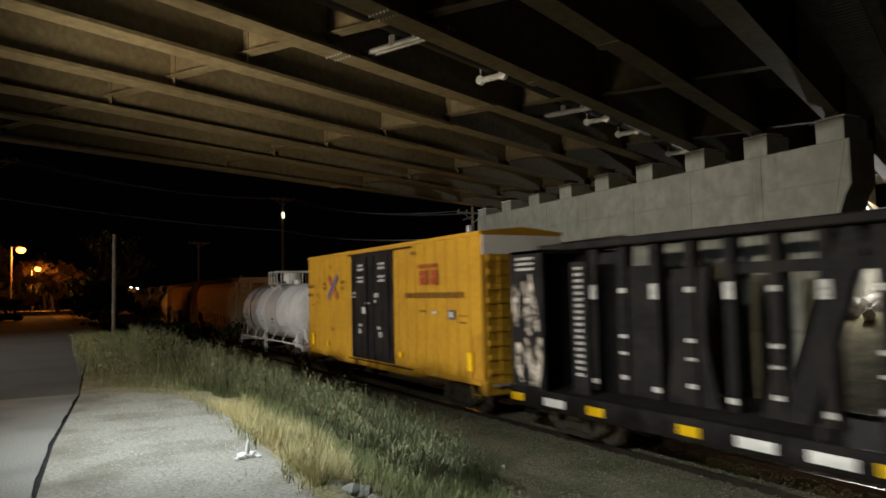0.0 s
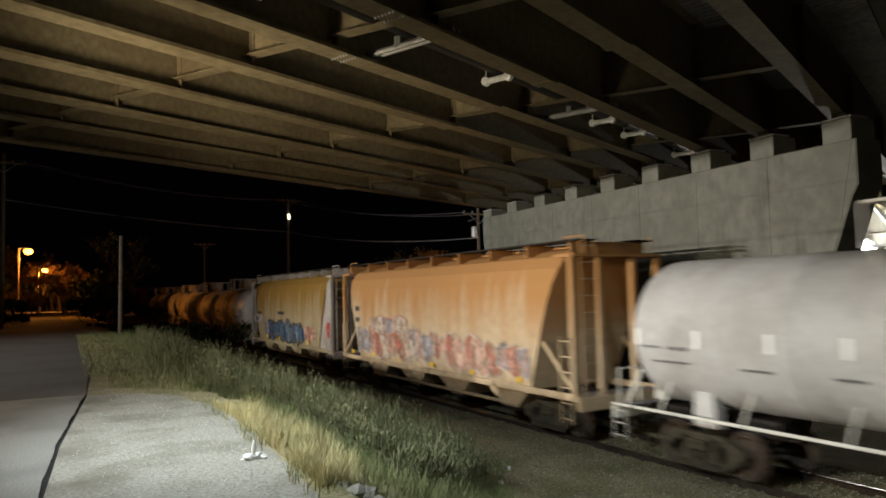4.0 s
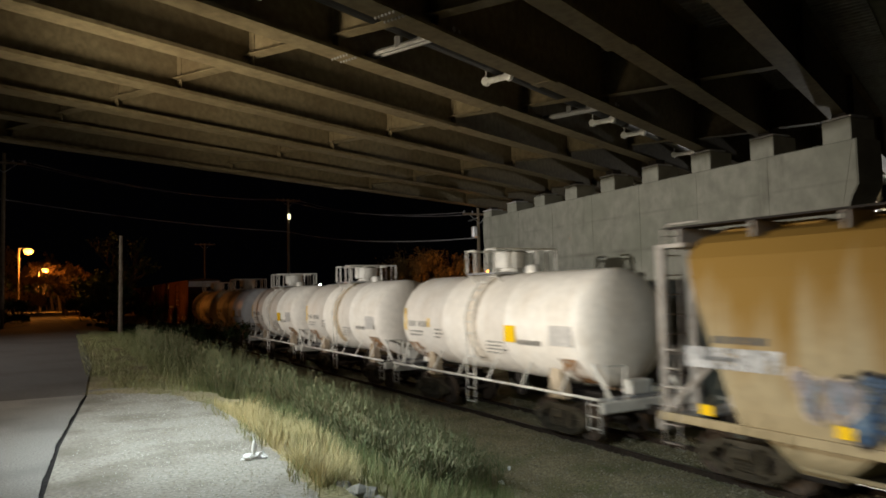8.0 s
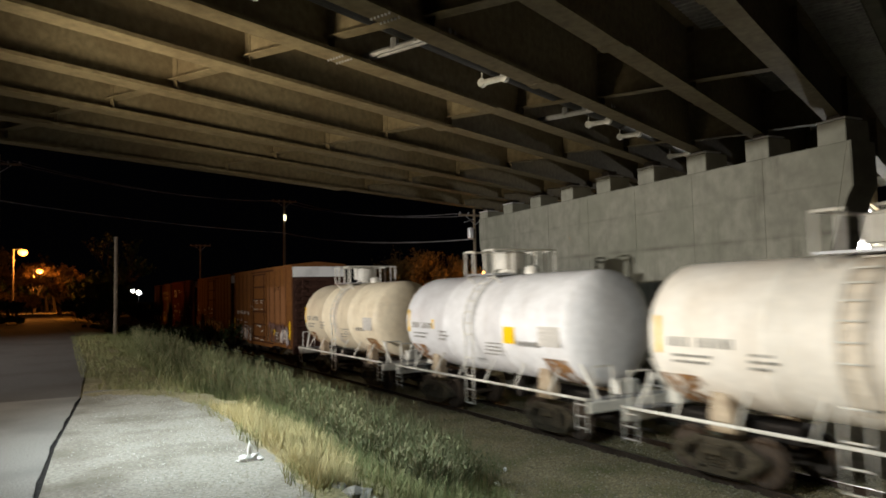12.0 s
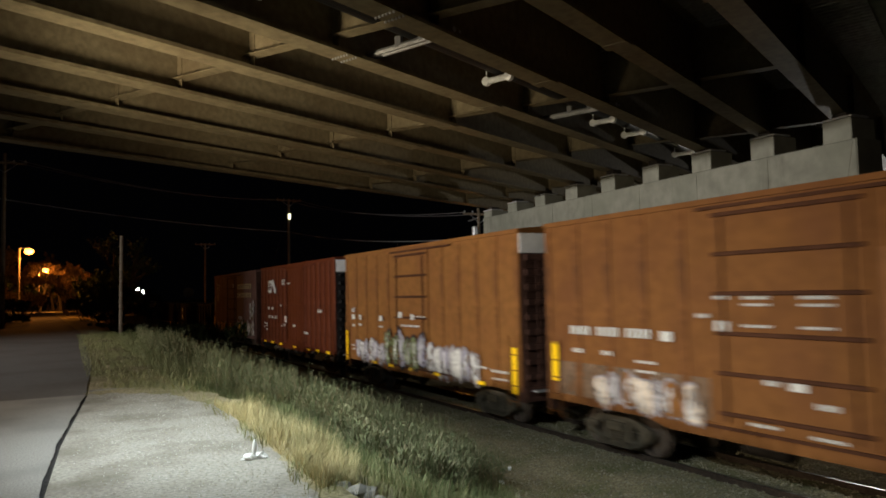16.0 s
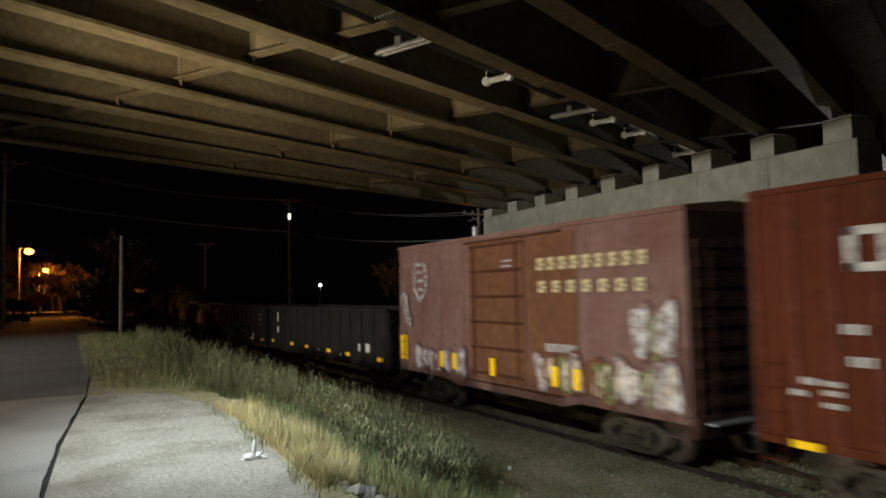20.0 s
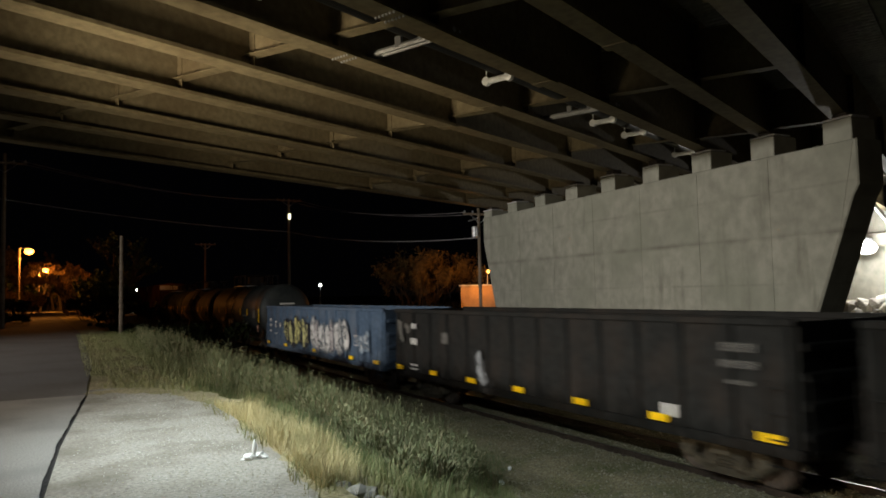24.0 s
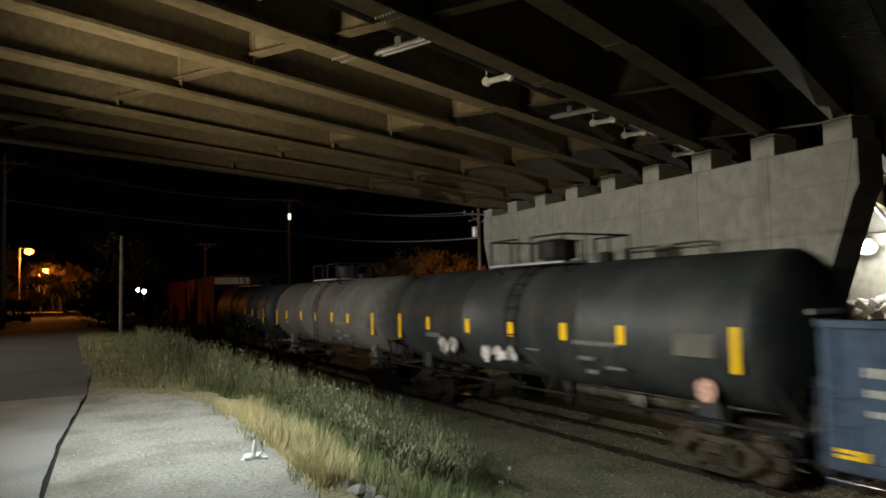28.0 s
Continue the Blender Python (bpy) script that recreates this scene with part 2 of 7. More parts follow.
def lathe(bm, prof, n=32, axis="Y", center=(0, 0, 0)):
    """Revolves (along, radius) pairs about an axis."""
    c = Vector(center)
    rings = []
    for a, r in prof:
        ring = []
        for k in range(n):
            u, w = math.cos(2 * math.pi * k / n) * r, math.sin(2 * math.pi * k / n) * r
            ring.append(bm.verts.new(c + (Vector((u, a, w)) if axis == "Y" else Vector((a, u, w)) if axis == "X" else Vector((u, w, a)))))
        rings.append(ring)
    for a, b in zip(rings, rings[1:]):
        for k in range(n):
            bm.faces.new((a[k], b[k], b[(k + 1) % n], a[(k + 1) % n]))
    bm.faces.new(rings[0])
    bm.faces.new(rings[-1][::-1])
    bmesh.ops.recalc_face_normals(bm, faces=bm.faces)
    return bm


def prism(bm, pts, h0, h1, axis="Y"):
    """Extrudes a polygon given in the two other axes along one axis."""
    def at(a, b, h):
        return (a, h, b) if axis == "Y" else (h, a, b) if axis == "X" else (a, b, h)
    lo = [bm.verts.new(at(a, b, h0)) for a, b in pts]
    hi = [bm.verts.new(at(a, b, h1)) for a, b in pts]
    n = len(pts)
    for k in range(n):
        bm.faces.new((lo[k], lo[(k + 1) % n], hi[(k + 1) % n], hi[k]))
    bm.faces.new(lo[::-1])
    bm.faces.new(hi)
    bmesh.ops.recalc_face_normals(bm, faces=bm.faces)
    return bm
# ------------------------------------------------------------------ ground, road, track
def lerp(x, table):
    for (a, u), (b, v) in zip(table, table[1:]):
        if x <= b:
            k = max(0.0, min(1.0, (x - a) / (b - a)))
            return u + (v - u) * k
    return table[-1][1]


def ground_z(x, y):
    """Road level in the west, a grassy bank, the track bed, rising again behind the pier."""
    shift = 0.25 * math.sin(y * 0.31) + 0.15 * math.sin(y * 0.83 + 1)
    edge = 2.0
    z = lerp(x + shift * (0.5 if x > 3 else 0.2), [(-400, -0.018), (edge, -0.018), (edge + 1.2, -0.42), (5.6, -1.5), (8.2, -2.36), (9.4, -2.52), (18, -2.5), (26, -1.9), (34, 0.1), (46, 1.2), (900, 1.2)])
    if y > 60:
        k = min(1, (y - 60) / 60)
        z = z * (1 - k) + (-1.0 if x > 4 else -0.06) * k
    if 2.4 < x < 16:
        z += 0.06 * noise.noise((x * 0.9, y * 0.9, 0)) + 0.03 * noise.noise((x * 3.1, y * 3.1, 4))
    return z


def sheet(name, xs, ys, zf, material):
    verts = [(x, y, zf(x, y)) for y in ys for x in xs]
    n = len(xs)
    faces = [(j * n + i, j * n + i + 1, (j + 1) * n + i + 1, (j + 1) * n + i) for j in range(len(ys) - 1) for i in range(n - 1)]
    me = bpy.data.meshes.new(name)
    me.from_pydata(verts, [], faces)
    me.materials.append(material)
    for p in me.polygons:
        p.use_smooth = True
    return me


xs = [-900, -300, -100, -40, -20, -10, -4, -1] + [0.2 * k for k in range(0, 90)] + [18.5, 20, 23, 26, 30, 34, 40, 46, 60, 120, 300, 900]
ys = [-300, -100, -40, -20, -8, -2] + [0.3 * k for k in range(0, 134)] + [42 + 3 * k for k in range(30)] + [140, 200, 300, 500, 900]
ground = new("ground", sheet("ground", xs, ys, ground_z, soil))
tagged(ground, "dark gravelly soil bank with weeds falling to the track", "ground", kind="structure")

# asphalt road with a ragged edge, seam and crack beside the pale apron
def strip(name, left, right, ys, z0, z1, material, label, category, seed=1):
    bm = bmesh.new()
    rows = []
    for y in ys:
        j = 0.022 * noise.noise((seed, y * 1.7, 0)) + 0.016 * noise.noise((seed, y * 6.0, 5))
        l, r = left(y), right(y) + j
        rows.append([bm.verts.new((l, y, z0)), bm.verts.new((l, y, z1)), bm.verts.new((r, y, z1)), bm.verts.new((r + 0.03, y, z0))])
    for a, b in zip(rows, rows[1:]):
        for k in range(3):
            bm.faces.new((a[k], a[k + 1], b[k + 1], b[k]))
    bm.faces.new(rows[0])
    bm.faces.new(rows[-1][::-1])
    bmesh.ops.recalc_face_normals(bm, faces=bm.faces)
    return tagged(part(name, bm, material), label, category, kind="structure")


def road_edge(y):
    return lerp(y, [(-40, -0.7), (5.5, -0.16), (6.7, -0.1), (9, 0.03), (13.6, 0.46), (20, 0.8), (40, 1.0), (75, 0.2), (130, -1.5)])


strip("road", lambda y: -8.5, lambda y: road_edge(y) - 0.035, [-40 + 0.5 * k for k in range(80)] + [0.15 * k for k in range(91)], -0.3, 0.0, old_asphalt, "worn grey asphalt road with a cracked edge", "road", 3)
strip("road_beyond", lambda y: lerp(y, [(13, -8.5), (38, -6.0), (56, -1.8), (70, -2.6), (130, -5.0)]), lambda y: road_edge(y) - 0.03, [13.53] + [14 + 1.0 * k for k in range(120)], -0.3, -0.012, asphalt, "older grey asphalt road running under street lamps", "road", 7)
apron = strip("apron", lambda y: road_edge(y) + 0.012, lambda y: lerp(y, [(-40, 2.4), (4, 2.0), (9.5, 2.2), (12, 2.15), (13.6, 1.3), (14.4, 0.9)]), [-40 + 0.5 * k for k in range(80)] + [0.2 * k for k in range(0, 72)], -0.3, -0.004, pale_slab, "pale gritty concrete apron beside the road", "pavement", 5)

# tarred seam between road and apron
tar = mat("old_black_tar", (0.028, 0.027, 0.026), 0.8, spread=0.4, grain=20, stain=2.0, bump=0.4)
strip("seam", lambda y: road_edge(y) - 0.05, lambda y: road_edge(y) + 0.02, [0.2 * k for k in range(68)], -0.2, -0.011, tar, "dark tarred seam along the road's cracked edge", "road seam", 9)

# dark soil washed over the rims of the apron
def drift(name, line, wide, label, seed):
    """A thin ragged sheet of soil along a line of (x, y)."""
    rows = []
    bm = bmesh.new()
    for (xa, ya), (xb, yb) in zip(line, line[1:]):
        n = max(2, int(math.hypot(xb - xa, yb - ya) / 0.06))
        d = Vector((xb - xa, yb - ya)).normalized()
        for k in range(n):
            f = k / n
            p = Vector((xa + (xb - xa) * f, ya + (yb - ya) * f))
            w = []
            for side in (1, -1):
                r = wide * (0.55 + 0.6 * noise.noise((p.x * 1.3, p.y * 1.3, seed + side)) + 0.35 * noise.noise((p.x * 7, p.y * 7, seed + side * 3)))
                w.append(p + Vector((-d.y, d.x)) * side * max(0.02, r))
            rows.append([bm.verts.new((w[0].x, w[0].y, 0.001)), bm.verts.new((p.x, p.y, 0.012)), bm.verts.new((w[1].x, w[1].y, 0.001))])
    for a, b in zip(rows, rows[1:]):
        for k in range(2):
            bm.faces.new((a[k], a[k + 1], b[k + 1], b[k]))
    bmesh.ops.recalc_face_normals(bm, faces=bm.faces)
    return tagged(part(name, bm, soil), label, "soil", kind="structure")


drift("soil_drift", [(0.5, 13.5), (0.9, 13.75), (1.3, 13.45), (1.75, 12.85), (2.1, 12.1), (2.2, 10.9)], 0.42, "dark soil washed over the far rim of the apron", 2)
drift("soil_drift", [(2.2, 10.9), (2.2, 9.5), (2.1, 8.2), (2.05, 6.8), (2.0, 5.4), (1.98, 4.2)], 0.2, "dry soil and litter along the apron's grassy rim", 6)

# ballast bed, ties, rails
def bed_z(x, y):
    z = lerp(x, [(9.0, -2.62), (10.2, -2.34), (10.9, -2.29), (13.9, -2.29), (14.6, -2.34), (15.7, -2.62)])
    return z + 0.035 * noise.noise((x * 4, y * 4, 2)) + 0.02 * noise.noise((x * 11, y * 11, 2))


XC = 12.4
bed = new("ballast_bed", sheet("ballast_bed", [9.0 + 0.12 * k for k in range(57)], [-60, -20, -5] + [0.12 * k for k in range(400)] + [48 + 1.5 * k for k in range(90)], bed_z, soil))
tagged(bed, "dusty crushed-stone track ballast", "track bed", kind="structure")
tie = thing("railway_ties", "dark creosoted wooden railway ties in the ballast", "railway ties", kind="structure")
tie_me = mesh_of("tie", bx(-1.3, 1.3, -0.115, 0.115, -0.16, 0.0, bevel=0.012), tie_wood)
for k in range(110):
    o = part("tie", tie_me, None, tie)
    o.location = (XC + random.uniform(-0.04, 0.04), -6 + 0.52 * k, RAIL - 0.165)
    o.rotation_euler = (0, 0, random.uniform(-0.02, 0.02))
for side in (-0.755, 0.755):
    bm = bmesh.new()
    prism(bm, [(-0.07, 0.0), (0.07, 0.0), (0.07, 0.012), (0.012, 0.03), (0.012, 0.125), (0.036, 0.135), (0.036, 0.165), (0.028, 0.172), (-0.028, 0.172), (-0.036, 0.165), (-0.036, 0.135), (-0.012, 0.125), (-0.012, 0.03), (-0.07, 0.012)], -80, 260)
    for f in bm.faces:
        f.material_index = 1 if f.normal.z > 0.8 and f.calc_center_median().z > 0.16 else 0
    rail = part("rail", bm, [rust_rail, rail_steel])
    rail.location = (XC + side, 0, RAIL - 0.172)
    tagged(rail, "steel rail with a shiny worn head and rusty sides", "rail", "rails of the track", "structure")

# ------------------------------------------------------------------ pier and bridge
PIER = Vector((15.973, 10.291, 0))                      # far edge of the first pedestal, on the pier's face
W = Vector((0.0538, 0.99855, 0))                        # along the pier
V = Vector((0.99855, -0.0538, 0))                       # away from the track
PIER_M = Matrix(((V.x, W.x, 0, PIER.x), (V.y, W.y, 0, PIER.y), (0, 0, 1, 0), (0, 0, 0, 1)))   # local x away, y along
TOP, THICK = 4.9, 0.92
pier = thing("bridge_pier", "pale board-marked concrete hammerhead bridge pier", "bridge pier", m=PIER_M)


def pier_outline(grow=0.0):
    # along, height: flared ends, straight below
    return [(-0.85, TOP), (-0.85, 3.85), (-0.7, 3.6), (0.36, 0.82), (1.6, -2.7), (14.7, -2.7), (15.86, 0.73), (16.75, 3.5), (16.83, 3.85), (16.83, TOP)]


bm = bmesh.new()
prism(bm, pier_outline(), 0, THICK, axis="X")
bmesh.ops.bevel(bm, geom=[e for e in bm.edges if abs(e.verts[0].co.x - e.verts[1].co.x) < 0.01], offset=0.03, segments=1, affect="EDGES")
part("stem", bm, pier_concrete, pier)


def seat_z(n):
    return (5.55, 5.55, 5.55, 5.5, 5.53, 5.5, 5.43, 5.4, 5.3)[n] - 0.12


def girder_z(n):
    return (5.61, 5.6, 5.565, 5.625, 5.66, 5.565, 5.495, 5.465, 5.365)[n]


for n in range(9):
    y0 = 2.1 * n
    part("pedestal", bx(0.03, THICK - 0.03, y0 - 0.73, y0, TOP - 0.02, seat_z(n), bevel=0.02), pier_concrete, pier)
    part("bearing_plate", bx(0.0, 0.6, y0 - 0.78, y0 - 0.02, seat_z(n), seat_z(n) + 0.04), galvanised, pier)
    part("bearing_block", bx(0.12, 0.5, y0 - 0.56, y0 - 0.2, seat_z(n) + 0.04, girder_z(n) - 0.03, bevel=0.015), dark_steel, pier)

G = Vector((math.sin(radians(66.6)), math.cos(radians(66.6)), 0))
GN = Vector((-G.y, G.x, 0))
DEPTH = 1.35


def girder_frame(n):
    q = PIER + W * (2.1 * n - 0.36)
    return Matrix(((G.x, GN.x, 0, q.x), (G.y, GN.y, 0, q.y), (0, 0, 1, girder_z(n)), (0, 0, 0, 1)))


STEP = 2.1 * W.dot(G)
SPACE = 2.1 * W.dot(GN)
for n in range(9):
    gd = thing("bridge_girder", "tan painted steel plate girder under the bridge deck", "bridge girder", "girders of the bridge", girder_frame(n))
    a, b = -76.0, 26.0
    part("web", bx(a, b, -0.008, 0.008, 0.0, DEPTH), tan_steel, gd)
    part("bottom_flange", bx(a, b, -0.2, 0.2, -0.03, 0.0), tan_steel, gd)
    part("cover_plate", bx(a + 2, -8.7, -0.2, 0.2, -0.065, -0.031), tan_steel, gd)
    part("top_flange", bx(a, b, -0.2, 0.2, DEPTH, DEPTH + 0.03), tan_steel, gd)
    # end strip of the cover plate, with its row of bolt heads
    part("plate_end", bx(-8.98, -8.7, -0.215, 0.215, -0.075, -0.066), tan_steel, gd)
    if n in (2, 3):
        bm = bmesh.new()
        for k in range(12):
            lathe(bm, [(-0.095, 0.012), (-0.09, 0.018), (-0.066, 0.018)], 6, "Z", (-13.1 - 0.2 * (k // 6), -0.17 + 0.068 * (k % 6), 0))
        tagged(part("bolt_row", bm, galvanised, gd), kind="stuff")
    for k in range(-11, 5):
        s = -8.7 + 5.95 * k - 1.2 * (n - 4)
        if a < s < b:
            part("stiffener", bx(s - 0.008, s + 0.008, -0.15, -0.01, 0.0, DEPTH), tan_steel, gd)
for n in range(8):
    for k in range(-7, 4):
        s = -8.7 + 5.95 * k - 1.2 * (n + 1 - 4)
        if s < -50 or s > 20:
            continue
        skew = 1.2 - STEP
        q = [(s, -0.02), (s + skew, -SPACE + 0.02)]
        top = None
        for name, lo, hi, wide in (("diaphragm", 0.22, DEPTH - 0.15, 0.006), ("bottom_flange", 0.2, 0.219, 0.13), ("top_flange", DEPTH - 0.149, DEPTH - 0.13, 0.08)):
            bm = bmesh.new()
            vs = [bm.verts.new((x + dx, y, z)) for z in (lo, hi) for (x, y), dx in ((q[0], -wide), (q[0], wide), (q[1], wide), (q[1], -wide))]
            for f in ((0, 1, 2, 3), (7, 6, 5, 4), (0, 4, 5, 1), (1, 5, 6, 2), (2, 6, 7, 3), (3, 7, 4, 0)):
                bm.faces.new([vs[i] for i in f])
            bmesh.ops.recalc_face_normals(bm, faces=bm.faces)
            o = part(name, bm, tan_steel, top)
            if top is None:
                top = o
        top.matrix_world = girder_frame(n + 1)
        tagged(top, "tan steel cross diaphragm bolted between bridge girders", "diaphragm", "diaphragms of the bridge")

deck_steel = mat("dull_deck_steel", (0.34, 0.34, 0.34), 0.55, 0.2, spread=0.2, grain=8)

# deck with corrugated form underside
m0 = girder_frame(0)
s = -77.0
deck_me = bpy.data.meshes.new("deck")
verts, faces = [], []
y0, y1 = -1.1, 8 * SPACE + 1.1
zf = lambda y: DEPTH + 0.035 - 0.04 * y / SPACE
while s < 27:
    for ds, dz in ((0, 0.0), (0.07, 0.0), (0.1, 0.05), (0.17, 0.05)):
        verts += [(s + ds, y0, zf(y0) + dz), (s + ds, y1, zf(y1) + dz)]
    s += 0.2
for i in range(len(verts) // 2 - 1):
    faces.append((2 * i, 2 * i + 1, 2 * i + 3, 2 * i + 2))
deck_me.from_pydata(verts, [], faces)
deck_me.materials.append(deck_steel)
o = new("deck_form", deck_me)
o.matrix_world = m0
tagged(o, "corrugated galvanised steel deck form on the girders", "bridge deck", kind="structure")
bm = bmesh.new()
prism(bm, [(y0, zf(y0) + 0.055), (y1, zf(y1) + 0.055), (y1, zf(y1) + 0.33), (y0, zf(y0) + 0.33)], -77, 27, axis="X")
o = part("bridge_slab", bm, concrete)
o.matrix_world = m0
tagged(o, "concrete bridge deck slab", "bridge deck", kind="structure")
for yy in (y0 - 0.3, y1):
    bm = bmesh.new()
    box(bm, -77, 27, yy, yy + 0.3, zf(yy) + 0.02, zf(yy) + 1.15, bevel=0.03)
    o = part("bridge_parapet", bm, concrete)
    o.matrix_world = m0
    tagged(o, "concrete bridge parapet", "parapet", kind="structure")
# ------------------------------------------------------------------ rolling stock
SPEED = 8.7
TRAIN = []


def car_thing(name, label, t0, t1, category="railway car"):
    """A car whose body reaches from t0 to t1 metres along the train; local y runs up the track, x away from the viewer, z from the rail head."""
    c = thing(name, label, category, "cars of the freight train", pose(XC, (t0 + t1) / 2, RAIL))
    TRAIN.append((c, (t0 + t1) / 2))
    return c, (t1 - t0) / 2


def wheel_mesh():
    bm = bmesh.new()
    for sx in (-1, 1):
        lathe(bm, [(sx * 0.69, 0.44), (sx * 0.70, 0.475), (sx * 0.725, 0.475), (sx * 0.73, 0.45), (sx * 0.83, 0.44), (sx * 0.835, 0.40), (sx * 0.80, 0.36), (sx * 0.79, 0.16), (sx * 0.86, 0.12), (sx * 0.86, 0.05)], 20, "X")
    lathe(bm, [(-0.98, 0.07), (0.98, 0.07)], 10, "X")
    return mesh_of("wheelset", bm, wheel_steel)


truck_steel = mat("dusty_truck_steel", (0.085, 0.072, 0.052), 0.85, spread=0.35, grain=9, stain=2.0, bump=0.2)
wheel_steel = mat("brown_wheel_steel", (0.11, 0.085, 0.068), 0.6, 0.3, spread=0.3, grain=9)


def side_frame_mesh():
    """Cast side frames with open windows, springs, journal boxes and a bolster."""
    bm = bmesh.new()
    for sx in (-1, 1):
        x0, x1 = sorted((sx * 0.93, sx * 1.07))
        prism(bm, [(-1.12, 0.54), (-0.95, 0.64), (-0.5, 0.82), (0.5, 0.82), (0.95, 0.64), (1.12, 0.54), (1.08, 0.4), (0.9, 0.5), (0.46, 0.68), (-0.46, 0.68), (-0.9, 0.5), (-1.08, 0.4)], x0, x1, axis="X")
        prism(bm, [(-1.0, 0.36), (-0.45, 0.12), (0.45, 0.12), (1.0, 0.36), (0.94, 0.5), (0.42, 0.26), (-0.42, 0.26), (-0.94, 0.5)], x0, x1, axis="X")
        for k in (-0.37, 0.37):
            box(bm, x0, x1, k - 0.07, k + 0.07, 0.2, 0.74)
        for k in (-0.2, 0.0, 0.2):
            for z in range(4):
                lathe(bm, [(0.26 + 0.06 * z, 0.06), (0.29 + 0.06 * z, 0.085), (0.32 + 0.06 * z, 0.06)], 8, "Z", (sx * 1.03, k, 0))
        for k in (-0.87, 0.87):
            lathe(bm, [(sx * 0.95, 0.15), (sx * 1.12, 0.14), (sx * 1.15, 0.11), (sx * 1.16, 0.05)], 10, "X", (0, k, 0.46))
            box(bm, *sorted((sx * 0.95, sx * 1.1)), k - 0.19, k + 0.19, 0.5, 0.64, bevel=0.02)
        box(bm, *sorted((sx * 0.9, sx * 1.16)), -0.24, 0.24, 0.5, 0.7, bevel=0.02)
    box(bm, -1.0, 1.0, -0.2, 0.2, 0.5, 0.78, bevel=0.03)
    for k in (-0.42, 0.42):
        box(bm, -0.85, 0.85, k - 0.05, k + 0.05, 0.3, 0.42)
    return mesh_of("truck_frame", bm, truck_steel)


WHEELS, FRAMES = wheel_mesh(), side_frame_mesh()
AXLES = []


def trucks(car, half, inset=2.0):
    for sy in (-1, 1):
        t = part("truck", FRAMES, None, car, "grimy cast steel truck")
        t.location = (0, sy * (half - inset), 0)
        for k in (-0.87, 0.87):
            w = part("wheelset", WHEELS, None, t, "worn steel wheelset")
            w.location = (0, k, 0.46)
            AXLES.append(w)
    # couplers and draft gear
    for sy in (-1, 1):
        bm = bmesh.new()
        box(bm, -0.09, 0.09, *sorted((sy * (half - 0.2), sy * (half + 0.62))), 0.76, 0.98, bevel=0.02)
        box(bm, -0.17, 0.17, *sorted((sy * (half + 0.45), sy * (half + 0.72))), 0.7, 1.04, bevel=0.05)
        part("coupler", bm, dark_steel, car)
        hose = bars([((-0.35, sy * half, 0.8), (-0.33, sy * (half + 0.3), 0.45)), ((-0.33, sy * (half + 0.3), 0.45), (-0.2, sy * (half + 0.7), 0.5))], 0.025, 6)
        part("brake_hose", hose, black_rubber, car)


RUNGS = {}


def ladder(car, x, y, z0, z1, material, wide=0.42, along="y", name="ladder"):
    """Two stringers, and rungs of their own between them."""
    d = Vector((0, wide / 2, 0)) if along == "y" else Vector((wide / 2, 0, 0))
    c = Vector((x, y, 0))
    seg = [(c + d * s + Vector((0, 0, z0)), c + d * s + Vector((0, 0, z1))) for s in (-1, 1)]
    lad = part(name, bars(seg, 0.016, 6), material, car)
    key = (material.name, wide, along)
    if key not in RUNGS:
        RUNGS[key] = mesh_of("rung", bars([(-d, d)], 0.016, 6), material)
    n = max(2, int((z1 - z0) / 0.42))
    for k in range(n + 1):
        part("rung", RUNGS[key], None, lad).location = c + Vector((0, 0, z0 + (z1 - z0) * (k + 0.3) / (n + 0.6)))
    return lad


reflector_yellow = mat("yellow_reflector", (0.9, 0.56, 0.01), 0.3, spread=0.05, bump=0, amount=0.1)
reflector_white = mat("white_reflector", (0.92, 0.92, 0.9), 0.25, spread=0.05, bump=0, amount=0.1)
stencil_white = mat("faded_white_stencil", (0.56, 0.55, 0.52), 0.6, spread=0.15, grain=30, bump=0, amount=0.3)
worn(stencil_white, 0.75, 9)
stencil_dark = mat("faded_dark_stencil", (0.1, 0.1, 0.1), 0.6, spread=0.3, grain=30, bump=0, amount=0.3)
brown_stencil = mat("brown_stencil", (0.2, 0.1, 0.02), 0.6, spread=0.2, grain=20, bump=0, amount=0.3)


BARS = {}


def marks(car, rows, material, x=-1.514, name="stencil_bar"):
    """Plain bars in place of writing: (y from the car's middle, z, length, height); long lines break into short bars."""
    if material.name not in BARS:
        BARS[material.name] = mesh_of(name, bx(-0.0015, 0.0015, -0.5, 0.5, 0, 1), material)
    for y, z, w, hgt in rows:
        n = min(9, int(w / (hgt * 0.7))) if w > 1.5 * hgt and hgt < 0.3 else 1
        for k in range(max(1, n)):
            o = part(name, BARS[material.name], None, car)
            o.location = (x - 0.0015, y - w / 2 + w * (k + 0.5) / max(1, n), z)
            o.scale = (1, w / n * (0.62 if n > 1 else 1), hgt)


def tape(car, ys, z, material=None, w=0.42, hgt=0.12, x=-1.52, label="yellow reflective strip"):
    for y in ys:
        part("reflector", bx(x - 0.004, x + 0.01, y - w / 2, y + w / 2, z, z + hgt), material or reflector_yellow, car, label)


